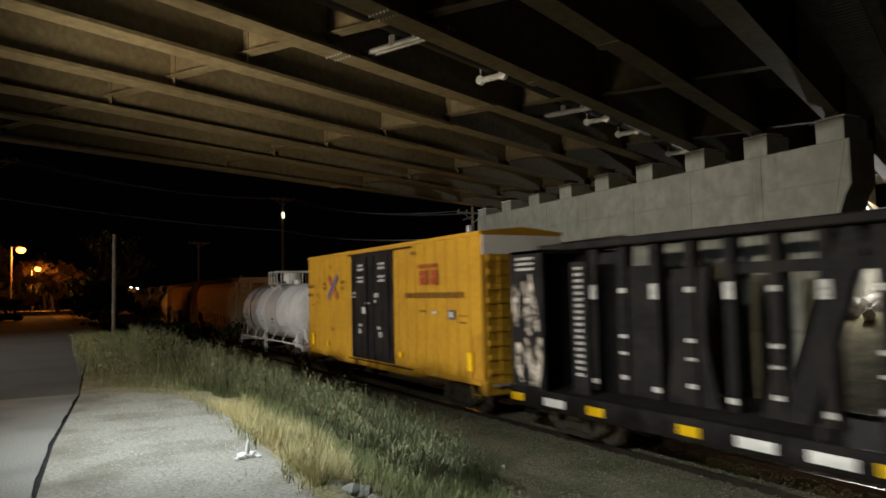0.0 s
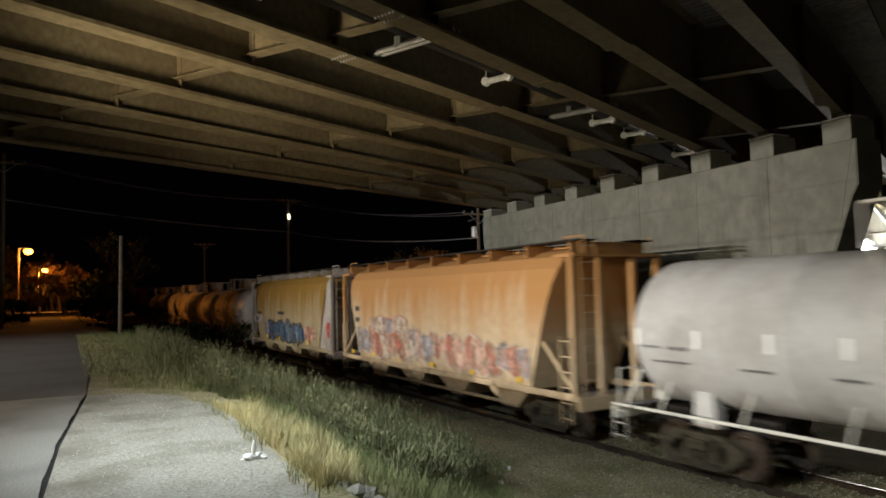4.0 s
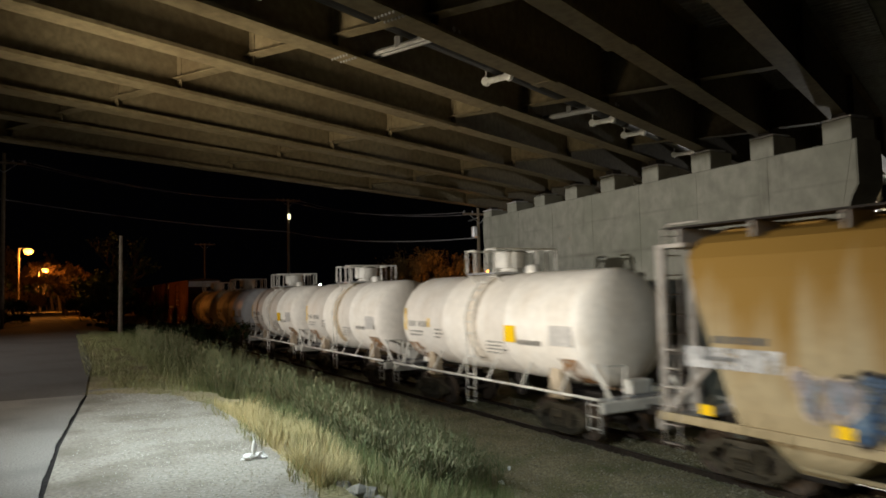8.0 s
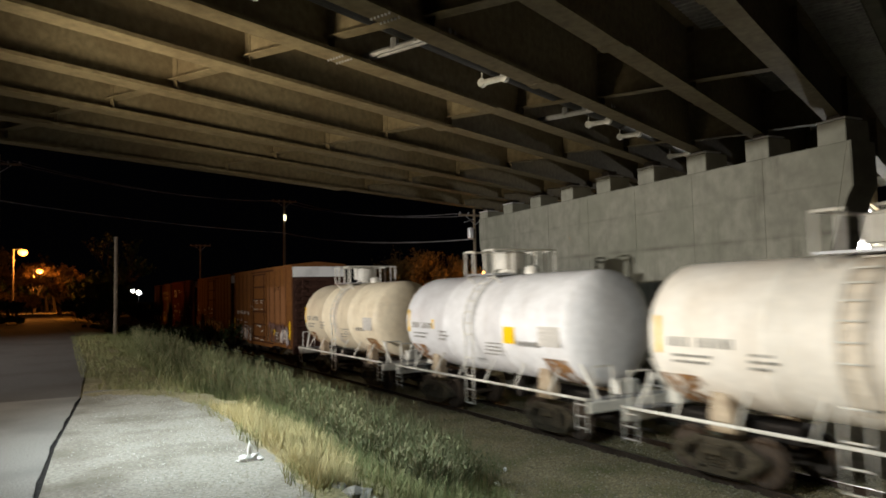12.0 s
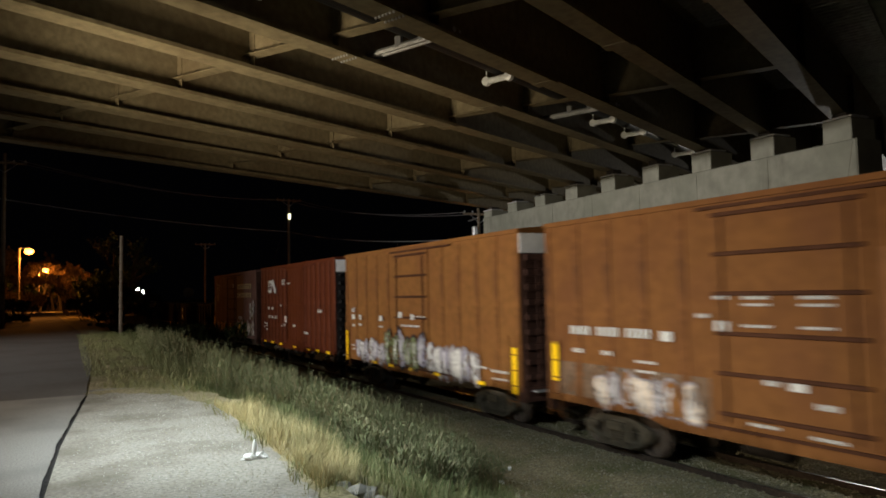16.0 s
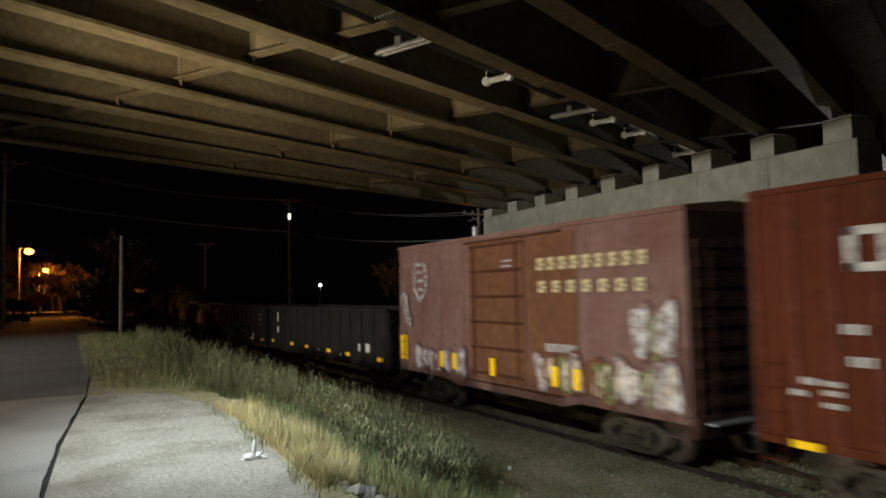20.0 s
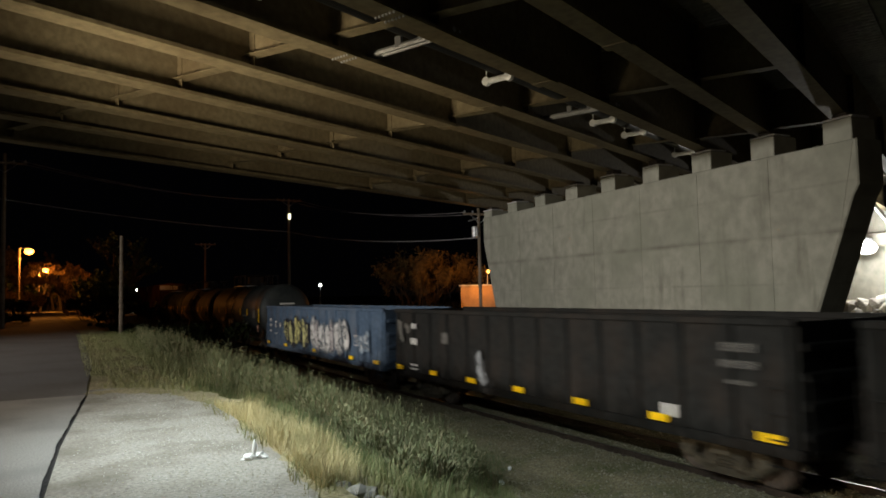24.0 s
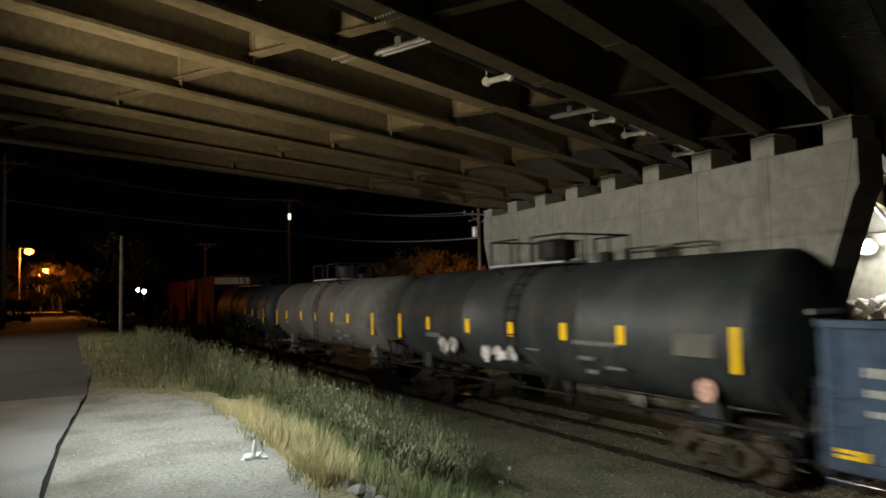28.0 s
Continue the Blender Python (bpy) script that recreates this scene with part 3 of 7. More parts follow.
def blob(bm, y, z, ry, rz, rnd, x, n=18, rough=0.28, lean=0.0):
    ph = rnd.uniform(0, 6)
    vs = []
    for k in range(n):
        a = 2 * math.pi * k / n
        r = 0.92 / (abs(math.cos(a)) ** 4 + abs(math.sin(a)) ** 4) ** 0.25
        r *= 1 + rough * 0.45 * math.sin(2 * a + ph) * rnd.uniform(0.4, 1) + rough * 0.5 * math.sin(3 * a + 2 * ph) + rnd.uniform(-0.05, 0.05)
        zz = rz * math.sin(a) * r
        vs.append(bm.verts.new((x, y + ry * math.cos(a) * r + lean * zz, z + zz)))
    bm.faces.new(vs)


def stroke(bm, pts, wide, x):
    """A painted band along points (y, z)."""
    rows = []
    for i, (y, z) in enumerate(pts):
        a, b = pts[max(0, i - 1)], pts[min(len(pts) - 1, i + 1)]
        d = Vector((b[0] - a[0], b[1] - a[1])).normalized() * wide / 2
        rows.append((bm.verts.new((x, y - d.y, z + d.x)), bm.verts.new((x, y + d.y, z - d.x))))
    for a, b in zip(rows, rows[1:]):
        bm.faces.new((a[0], a[1], b[1], b[0]))


def graffiti(car, y0, y1, z0, z1, fills, outline, n=6, seed=1, x=-1.522, wob=0.25):
    """Sprayed shapes that only suggest writing: each a few thick bent bands over a wider edge, worn through in patches."""
    rnd = random.Random(seed)
    step = (y1 - y0) / n
    tall = z1 - z0
    for k in range(n):
        y = y0 + step * (k + 0.5)
        edge, fill = bmesh.new(), bmesh.new()
        for j in range(rnd.randint(3, 4)):
            u0, u1 = rnd.uniform(-0.5, 0.5), rnd.uniform(-0.5, 0.5)
            f0, f1 = (rnd.uniform(0.0, 0.25), rnd.uniform(0.7, 1.0)) if j < 2 else (rnd.uniform(0.1, 0.9), rnd.uniform(0.1, 0.9))
            bow = rnd.uniform(-0.35, 0.35) * abs(step)
            wide = min(0.42, abs(step) * 0.42) * rnd.uniform(0.45, 1.0)
            pts = []
            for q in (0, 0.17, 0.33, 0.5, 0.67, 0.83, 1):
                f = f0 + (f1 - f0) * q
                pts.append((y + abs(step) * (u0 + (u1 - u0) * q) + bow * math.sin(q * math.pi) + wob * (f - 0.5) * tall, z0 + tall * f))
            stroke(edge, pts, wide * 1.4, x - 0.0007 * j)
            stroke(fill, pts, wide, x - 0.004 - 0.0007 * j)
        part("graffiti_outline", edge, outline, car)
        part("graffiti_fill", fill, fills[k % len(fills)], car, "sprayed graffiti paint")


def mural(car, y0, y1, z0, z1, fills, edge, high, n=6, seed=1, x=-1.522, lean=0.3):
    """Fat sprayed shapes that crowd and overlap, each with a dark rim and a few pale strokes; no writing."""
    rnd = random.Random(seed)
    step, tall = (y1 - y0) / n, z1 - z0
    for k in range(n):
        y = y0 + step * (k + 0.5) + rnd.uniform(-0.1, 0.1)
        ry, rz = abs(step) * rnd.uniform(0.5, 0.72), tall / 2 * rnd.uniform(0.72, 1.0)
        z = z0 + rz + rnd.uniform(0, 1) * (tall - 2 * rz)
        xx = x - 0.0024 * k
        seed_k = rnd.randint(0, 9999)
        rim, fill, top = bmesh.new(), bmesh.new(), bmesh.new()
        blob(rim, y, z, ry * 1.14, rz * 1.1, random.Random(seed_k), xx, lean=lean)
        blob(fill, y, z, ry, rz * 0.94, random.Random(seed_k), xx - 0.0008, lean=lean)
        part("graffiti_outline", rim, edge, car)
        part("graffiti_fill", fill, fills[k % len(fills)], car, "sprayed graffiti paint")
        for j in range(2):
            u, w = rnd.uniform(-0.6, 0.6) * ry, rnd.uniform(-0.5, 0.5) * ry
            pts = [(y + u + (w - u) * q + 0.25 * ry * math.sin(q * 3.1 + j), z + rz * (-0.7 + 1.4 * q)) for q in (0, 0.25, 0.5, 0.75, 1)]
            stroke(top, pts, rnd.uniform(0.04, 0.1), xx - 0.0014 - 0.0004 * j)
        part("graffiti_highlight", top, high, car)


def lettering(car, y, z, count, wide, tall, material, x):
    """A row of upright bars in place of a line of writing, running down the train from y."""
    rnd = random.Random(int(y * 100) + count)
    for k in range(count):
        w = wide * rnd.uniform(0.5, 0.68)
        part("stencil_bar", bx(x - 0.003, x, y - k * wide - w, y - k * wide, z, z + tall), material, car)


def cross_section(car, name, prof, yend, paint, cut=None, label="", smooth=False):
    """A hull: a closed outline of (x, z) drawn out along the car, each height ending at its own length."""
    bm = bmesh.new()
    A = [bm.verts.new((x, -yend(z), z)) for x, z in prof]
    B = [bm.verts.new((x, yend(z), z)) for x, z in prof]
    n = len(prof)
    for k in range(n):
        bm.faces.new((A[k], A[(k + 1) % n], B[(k + 1) % n], B[k]))
    for k in range(n // 2 - 1):
        bm.faces.new((A[k], A[n - 1 - k], A[n - 2 - k], A[k + 1]))
        bm.faces.new((B[k], B[k + 1], B[n - 2 - k], B[n - 1 - k]))
    bmesh.ops.recalc_face_normals(bm, faces=bm.faces)
    return part(name, bm, paint, car, label)


def boxcar(name, label, t0, t1, paint, eave=5.45, sill=1.05, doors=((-1.6, 1.6),), door_paint=None, posts=14, rib=0.04, panel=None,
           door_bars=6, end_paint=None, ribs_on_door=0, post_wide=0.13, rib_paint=None, post_paint=None):
    """A boxcar body with posts, doors, ribbed ends, ladders and trucks."""
    c, h = car_thing(name, label, t0, t1, "boxcar")
    door_paint, end_paint = door_paint or paint, end_paint or paint
    rib_paint = rib_paint or door_paint
    part("body", bx(-1.45, 1.45, -h, h, sill + 0.02, eave - 0.1), paint, c)
    bm = bmesh.new()
    prism(bm, [(-1.5, eave - 0.13), (1.5, eave - 0.13), (1.5, eave - 0.02), (0, eave + 0.12), (-1.5, eave - 0.02)], -h - 0.02, h + 0.02)
    part("roof", bm, paint, c)
    bm = bmesh.new()
    prism(bm, [(-1.48, eave - 0.03), (0, eave + 0.15), (1.48, eave - 0.03), (1.48, eave - 0.08), (-1.48, eave - 0.08)], -0.04, 0.04)
    seam = mesh_of("roof_rib", bm, paint)
    for k in range(12):
        part("roof_rib", seam, None, c).location = (0, -h + (k + 0.5) * 2 * h / 12, 0)
    post = mesh_of("side_post", bx(-1.45 - rib, -1.446, -post_wide / 2, post_wide / 2, sill, eave - 0.14, bevel=0.014), post_paint or paint)
    for k in range(posts + 1):
        y = -h + post_wide / 2 + (2 * h - post_wide) * k / posts
        if any(a - 0.1 < y < b + 0.1 for a, b in doors):
            continue
        part("side_post", post, None, c).location = (0, y, 0)
    # bottom rail, deeper between the trucks
    bm = bmesh.new()
    prism(bm, [(-h, sill + 0.13), (h, sill + 0.13), (h, sill - 0.02), (h - 3.4, sill - 0.02), (h - 4.0, sill - 0.16), (-h + 4.0, sill - 0.16), (-h + 3.4, sill - 0.02), (-h, sill - 0.02)], -1.5, -1.42, axis="X")
    part("side_sill", bm, paint, c)
    part("side_sill", bx(1.42, 1.5, -h, h, sill - 0.1, sill + 0.13), paint, c)
    part("underframe", bx(-0.45, 0.45, -h + 0.3, h - 0.3, 0.74, sill + 0.02, bevel=0.02), dark_steel, c)
    part("brake_reservoir", lathe(bmesh.new(), [(-0.5, 0.05), (-0.45, 0.2), (0.45, 0.2), (0.5, 0.05)], 12, "Y", (-0.85, 0.8, 0.75)), dark_steel, c)
    for a, b in doors:
        d = part("door", bx(-1.5, -1.44, a, b, sill + 0.12, eave - 0.22, bevel=0.015), door_paint, c)
        for k in range(door_bars):
            z = sill + 0.3 + (eave - sill - 0.7) * k / max(1, door_bars - 1)
            part("door_rib", bx(-1.55, -1.498, a + 0.08, b - 0.08, z, z + 0.08, bevel=0.015), rib_paint, d)
        for k in range(ribs_on_door):
            y = a + (b - a) * (k + 0.5) / ribs_on_door
            part("door_rib", bx(-1.52, -1.498, y - 0.04, y + 0.04, sill + 0.2, eave - 0.3, bevel=0.008), door_paint, d)
        for y in (a + 0.3, b - 0.3):
            part("lock_bar", bars([((-1.545, y, sill + 0.2), (-1.545, y, eave - 0.35))], 0.02, 6), rib_paint, d)
        part("door_track", bx(-1.56, -1.5, a - 1.6, b + 0.25, sill + 0.05, sill + 0.1), rib_paint, c)
        part("door_track", bx(-1.55, -1.5, a - 1.6, b + 0.25, eave - 0.24, eave - 0.18), rib_paint, c)
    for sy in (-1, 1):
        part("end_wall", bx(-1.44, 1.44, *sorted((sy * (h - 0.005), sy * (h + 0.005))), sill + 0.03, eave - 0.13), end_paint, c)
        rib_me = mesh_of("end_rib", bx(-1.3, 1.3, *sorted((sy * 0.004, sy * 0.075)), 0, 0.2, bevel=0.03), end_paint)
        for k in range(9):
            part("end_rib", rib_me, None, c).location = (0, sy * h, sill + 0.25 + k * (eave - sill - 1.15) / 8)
        if panel:
            part("end_panel", bx(-1.44, 1.44, *sorted((sy * (h + 0.006), sy * (h + 0.03))), eave - 0.68, eave - 0.14), panel, c, "bright white end panel")
        ladder(c, -1.17, sy * (h + 0.13), sill - 0.2, eave - 0.8, end_paint, 0.45, "x")
        ladder(c, -1.53, sy * (h - 0.32), sill - 0.42, sill + 1.5, paint, 0.45, name="side_ladder")
        part("end_sill", bx(-1.46, 1.46, *sorted((sy * (h - 0.1), sy * (h + 0.1))), sill - 0.3, sill + 0.12, bevel=0.02), end_paint, c)
        part("crossover_step", bx(-1.2, 1.2, *sorted((sy * (h + 0.12), sy * (h + 0.32))), sill - 0.02, sill + 0.02), galvanised, c)
    trucks(c, h)
    return c, h


def tank_car(name, label, t0, t1, paint, radius=1.5, mid=2.78, rail_paint=None, end=0.45, bonnet=True, stain=None, platform=0.8, dome=0.5, saddle=None):
    c, h = car_thing(name, label, t0, t1, "tank car")
    rp = rail_paint or paint
    prof = [(-h + 0.62 * (1 - math.sqrt(max(0, 1 - (k / 9) ** 2))), max(0.02, radius * k / 9)) for k in range(8)] + \
           [(-h + 0.62 * (1 - math.sqrt(max(0, 1 - q * q))), radius * q) for q in (0.86, 0.93, 0.97, 0.99, 1.0)]
    mids = [-h * 0.34, h * 0.34]
    body = list(prof)
    for y in mids:
        body += [(y - 0.05, radius), (y - 0.04, radius + 0.012), (y + 0.04, radius + 0.012), (y + 0.05, radius)]
    body += [(-y, r) for y, r in prof[::-1]]
    part("barrel", lathe(bmesh.new(), body, 48, "Y", (0, 0, mid)), paint, c, smooth=True)
    # stub sills, bolsters and saddles
    e = h + end
    for sy in (-1, 1):
        part("stub_sill", bx(-0.3, 0.3, *sorted((sy * (h - 3.0), sy * (e - 0.15))), 0.78, 1.12, bevel=0.02), dark_steel, c)
        part("end_beam", bx(-1.48, 1.48, *sorted((sy * (e - 0.22), sy * (e - 0.08))), 0.88, 1.14, bevel=0.02), rp, c)
        for sx in (-1, 1):
            bm = bmesh.new()
            prism(bm, [(sy * (h - 2.15), 0.95), (sy * (h - 1.55), 0.95), (sy * (h - 1.62), 1.55), (sy * (h - 1.75), 2.0), (sy * (h - 1.95), 2.0), (sy * (h - 2.08), 1.55)], *sorted((sx * 0.8, sx * 1.06)), axis="X")
            part("saddle", bm, saddle or paint, c)
            part("end_post", bars([((sx * 1.1, sy * (e - 0.15), 1.1), (sx * 1.15, sy * (h - 0.25), 1.95))], 0.05, 6), rp, c)
        part("crossover_platform", bx(-1.3, 1.3, *sorted((sy * (e - 0.42), sy * (e - 0.2))), 1.15, 1.19), galvanised, c)
        part("end_handrail", bars([((-1.3, sy * (e - 0.15), 1.15), (-1.3, sy * (e - 0.15), 1.95)), ((-1.3, sy * (e - 0.15), 1.95), (-0.7, sy * (e - 0.15), 1.95)), ((-0.7, sy * (e - 0.15), 1.95), (-0.7, sy * (e - 0.15), 1.15))], 0.022, 6), rp, c)
        ladder(c, -1.5, sy * (e - 0.35), 0.45, 1.15, rp, 0.4, name="step")
        part("brake_box", bx(-0.35, 0.3, *sorted((sy * (h - 0.15), sy * (h + 0.2))), 1.2, 1.55, bevel=0.03), rp, c)
    # running rail along both sides, on brackets
    for sx in (-1, 1):
        part("side_rail", bars([((sx * 1.5, -e + 0.15, 1.2), (sx * 1.5, e - 0.15, 1.2))], 0.035, 8), rp, c, "pale pipe handrail")
    for k in range(6):
        y = -h + 1.1 + (2 * h - 2.2) * k / 5
        part("rail_bracket", bars([((-1.5, y, 1.2), (-1.12, y, mid - radius * 0.62))], 0.025, 6), rp, c)
    # ladder at mid-length, bent round the barrel, with a step below
    seg = []
    pts = []
    for k in range(10):
        a = radians(-28 + 12.2 * k)
        pts.append(Vector((-math.cos(a) * (radius + 0.1), 0, mid + math.sin(a) * (radius + 0.1))))
    pts = [Vector((-1.55, 0, 0.5)), Vector((-1.55, 0, 1.3))] + pts[1:]
    for dy in (-0.22, 0.22):
        for p, q in zip(pts, pts[1:]):
            seg.append((p + Vector((0, dy, 0)), q + Vector((0, dy, 0))))
    lad = part("ladder", bars(seg, 0.022, 6), rp, c, "bent steel ladder")
    key = (rp.name, 0.44, "tank")
    if key not in RUNGS:
        RUNGS[key] = mesh_of("rung", bars([((0, -0.22, 0), (0, 0.22, 0))], 0.02, 6), rp)
    for p, q in zip(pts, pts[1:]):
        for m in ((p + q) / 2, p) if (q - p).length > 0.6 else ((p + q) / 2,):
            part("rung", RUNGS[key], None, lad).location = m
    # top platform with guard rails and the manway bonnet
    top = mid + radius
    pl = part("platform", bx(-1.15, -0.3, -platform, platform, top - 0.02, top + 0.03), galvanised, c)
    part("platform", bx(0.3, 1.15, -platform, platform, top - 0.02, top + 0.03), galvanised, c)
    for sy in (-1, 1):
        part("platform_support", bars([((-1.1, sy * platform * 0.9, top - 0.02), (-0.8, sy * platform * 0.9, mid + radius * 0.8)), ((1.1, sy * platform * 0.9, top - 0.02), (0.8, sy * platform * 0.9, mid + radius * 0.8))], 0.03, 6), rp, c)
    hi = top + 0.72
    for sx in (-1, 1):
        for a, b in ((-platform, -0.32), (0.32, platform)):
            part("guard_rail", bars([((sx * 1.12, a, top), (sx * 1.12, a, hi)), ((sx * 1.12, a, hi), (sx * 1.12, b, hi)), ((sx * 1.12, b, hi), (sx * 1.12, b, top))], 0.03, 6), rp, c)
    for sy in (-1, 1):
        part("guard_rail", bars([((-1.12, sy * platform, hi), (1.12, sy * platform, hi)), ((-0.4, sy * platform, top), (-0.4, sy * platform, hi)), ((0.4, sy * platform, top), (0.4, sy * platform, hi))], 0.03, 6), rp, c)
    if bonnet:
        part("manway_bonnet", lathe(bmesh.new(), [(top - 0.1, dome * 0.7), (top + 0.16, dome * 0.7), (top + 0.17, dome), (top + 0.62, dome), (top + 0.63, dome + 0.03), (top + 0.67, dome + 0.02), (top + 0.74, 0.05)], 24, "Z"), rp, c, "round white bonnet over the valves")
        part("valve", lathe(bmesh.new(), [(top - 0.1, 0.2), (top + 0.2, 0.2), (top + 0.24, 0.1)], 14, "Z", (0, -platform - 0.35, 0)), rp, c)
    # bottom outlet
    part("bottom_outlet", lathe(bmesh.new(), [(0.62, 0.12), (0.75, 0.16), (mid - radius + 0.1, 0.2)], 12, "Z", (0, -0.4, 0)), dark_steel, c)
    if stain:
        for sy in (-1, 1):
            bm = bmesh.new()
            n = 14
            R = radius + 0.006
            rim = []
            for i in range(n + 1):
                a = radians(-150 + 120 * i / n)
                w = 0.9 + 0.5 * noise.noise((i * 0.7, sy * 3, h))
                rim.append([bm.verts.new((math.cos(a) * R, sy * y, mid + math.sin(a) * R)) for y in (h - 0.6, h - 0.6 - w)])
            for p, q in zip(rim, rim[1:]):
                bm.faces.new((p[0], q[0], q[1], p[1]))
            part("rust_stain", bm, stain, c, "brown rust stain on the barrel")
    trucks(c, h + 0.35, 2.05)
    return c, h


def covered_hopper(name, label, t0, t1, paint, top=4.85, end_paint=None):
    c, h = car_thing(name, label, t0, t1, "covered hopper")
    half = [(-0.9, 1.15), (-1.42, 1.15), (-1.46, 1.5), (-1.5, 2.6), (-1.49, 3.4), (-1.44, 3.9), (-1.32, 4.3), (-1.1, top - 0.25), (-0.8, top - 0.1), (-0.35, top)]
    prof = half + [(-x, z) for x, z in half[::-1]]

    def yend(z):
        return h - 0.8 if z > 4.4 else h - 0.8 - 1.2 * (4.4 - z) / 3.25
    cross_section(c, "body", prof, yend, paint)
    part("side_sill", bx(-1.5, -1.4, -h + 0.05, h - 0.05, 1.05, 1.22, bevel=0.012), paint, c)
    part("side_sill", bx(1.4, 1.5, -h + 0.05, h - 0.05, 1.05, 1.22, bevel=0.012), paint, c)
    part("center_sill", bx(-0.3, 0.3, -h + 0.1, h - 0.1, 0.75, 1.1), dark_steel, c)
    ep = end_paint or paint
    for sy in (-1, 1):
        for x in (-1.42, -0.55, 0.55, 1.42):
            part("end_post", bx(x - 0.07, x + 0.07, *sorted((sy * (h - 0.3), sy * (h - 0.14))), 1.1, top - 0.25, bevel=0.012), ep, c)
        for sx in (-1, 1):
            part("end_brace", bars([((sx * 1.4, sy * (h - 0.2), 1.2), (sx * 1.36, sy * (h - 1.5), 2.4))], 0.06, 6), ep, c)
        part("end_cap", bx(-1.46, 1.46, *sorted((sy * (h - 0.85), sy * (h - 0.1))), top - 0.3, top - 0.22), ep, c)
        part("end_platform", bx(-1.45, 1.45, *sorted((sy * (h - 0.7), sy * (h - 0.02))), 1.1, 1.15), galvanised, c)
        part("end_sill", bx(-1.46, 1.46, *sorted((sy * (h - 0.12), sy * (h + 0.02))), 0.82, 1.16, bevel=0.015), ep, c)
        ladder(c, -1.0, sy * (h - 0.1), 1.0, top + 0.1, ep, 0.45, "x")
        ladder(c, -1.52, sy * (h - 0.42), 0.5, 2.6, ep, 0.42, name="side_ladder")
        part("walk_rail", bars([((-1.1, sy * (h - 0.12), top - 0.2), (-1.1, sy * (h - 0.12), top + 0.22)), ((-1.1, sy * (h - 0.12), top + 0.22), (-1.1, sy * (h - 0.9), top + 0.22)), ((1.1, sy * (h - 0.12), top - 0.2), (1.1, sy * (h - 0.12), top + 0.22))], 0.02, 6), ep, c)
    # roof walks on stands, hatch trough
    for x in (-0.95, 0.95):
        part("running_board", bx(x - 0.3, x + 0.3, -h + 0.15, h - 0.15, top + 0.1, top + 0.14), dark_steel, c, "dark roof walkway")
    for k in range(9):
        y = -h + 0.5 + (2 * h - 1.0) * k / 8
        part("walk_bracket", bx(-1.22, 1.22, y - 0.03, y + 0.03, top - 0.2, top + 0.1), ep, c)
    for k in range(5):
        y = -h + 2.0 + (2 * h - 4.0) * k / 4
        part("hatch_cover", bx(-0.36, 0.36, y - 1.1, y + 1.1, top - 0.01, top + 0.09, bevel=0.03), paint, c)
    n = 4
    for k in range(n):
        y = (k - (n - 1) / 2) * (2 * h - 5.6) / (n - 0.6)
        bm = bmesh.new()
        w = (2 * h - 6.2) / n / 2
        A = [bm.verts.new(p) for p in ((-1.3, y - w, 1.16), (1.3, y - w, 1.16), (1.3, y + w, 1.16), (-1.3, y + w, 1.16))]
        B = [bm.verts.new(p) for p in ((-1.18, y - 0.34, 0.5), (1.18, y - 0.34, 0.5), (1.18, y + 0.34, 0.5), (-1.18, y + 0.34, 0.5))]
        for i in range(4):
            bm.faces.new((A[i], A[(i + 1) % 4], B[(i + 1) % 4], B[i]))
        bm.faces.new(B)
        bmesh.ops.recalc_face_normals(bm, faces=bm.faces)
        o = part("discharge_hopper", bm, paint, c)
        part("outlet_gate", bx(-1.2, 1.2, y - 0.36, y + 0.36, 0.42, 0.52, bevel=0.02), dark_steel, c)
    part("outlet_pipe", bars([((-1.24, -h + 3, 0.62), (-1.24, h - 3, 0.62))], 0.05, 8), paint, c)
    trucks(c, h, 1.75)
    return c, h


def gondola(name, label, t0, t1, paint, top=3.17, floor=0.95, posts=13):
    c, h = car_thing(name, label, t0, t1, "gondola")
    for sx in (-1, 1):
        part("side_wall", bx(*sorted((sx * 1.38, sx * 1.42)), -h, h, 0.85, top - 0.1), paint, c)
        part("top_chord", bx(*sorted((sx * 1.36, sx * 1.52)), -h, h, top - 0.13, top, bevel=0.02), paint, c)
        part("side_sill", bx(*sorted((sx * 1.38, sx * 1.5)), -h, h, 0.78, 0.98, bevel=0.015), paint, c)
    post = bmesh.new()
    prism(post, [(-1.42, -0.13), (-1.42, 0.13), (-1.5, 0.08), (-1.5, -0.08)], 0.95, top - 0.12, axis="Z")
    pm = mesh_of("side_post", post, paint)
    for k in range(posts + 1):
        y = -h + 0.2 + (2 * h - 0.4) * k / posts
        part("side_post", pm, None, c).location = (0, y, 0)
    for sy in (-1, 1):
        part("end_wall", bx(-1.4, 1.4, *sorted((sy * (h - 0.05), sy * h)), 0.85, top - 0.05), paint, c)
        rib_me = mesh_of("end_rib", bx(-1.35, 1.35, *sorted((sy * 0.0, sy * 0.08)), 0, 0.16, bevel=0.03), paint)
        for k in range(4):
            part("end_rib", rib_me, None, c).location = (0, sy * h, 1.1 + k * 0.5)
        ladder(c, -1.53, sy * (h - 0.35), 0.5, 2.1, paint, 0.42, name="side_ladder")
        ladder(c, -1.15, sy * (h + 0.12), 0.8, 2.2, paint, 0.42, "x")
    part("floor", bx(-1.38, 1.38, -h + 0.05, h - 0.05, floor - 0.08, floor), dark_steel, c)
    part("center_sill", bx(-0.35, 0.35, -h + 0.2, h - 0.2, 0.62, 0.9), dark_steel, c)
    trucks(c, h, 1.9)
    return c, h


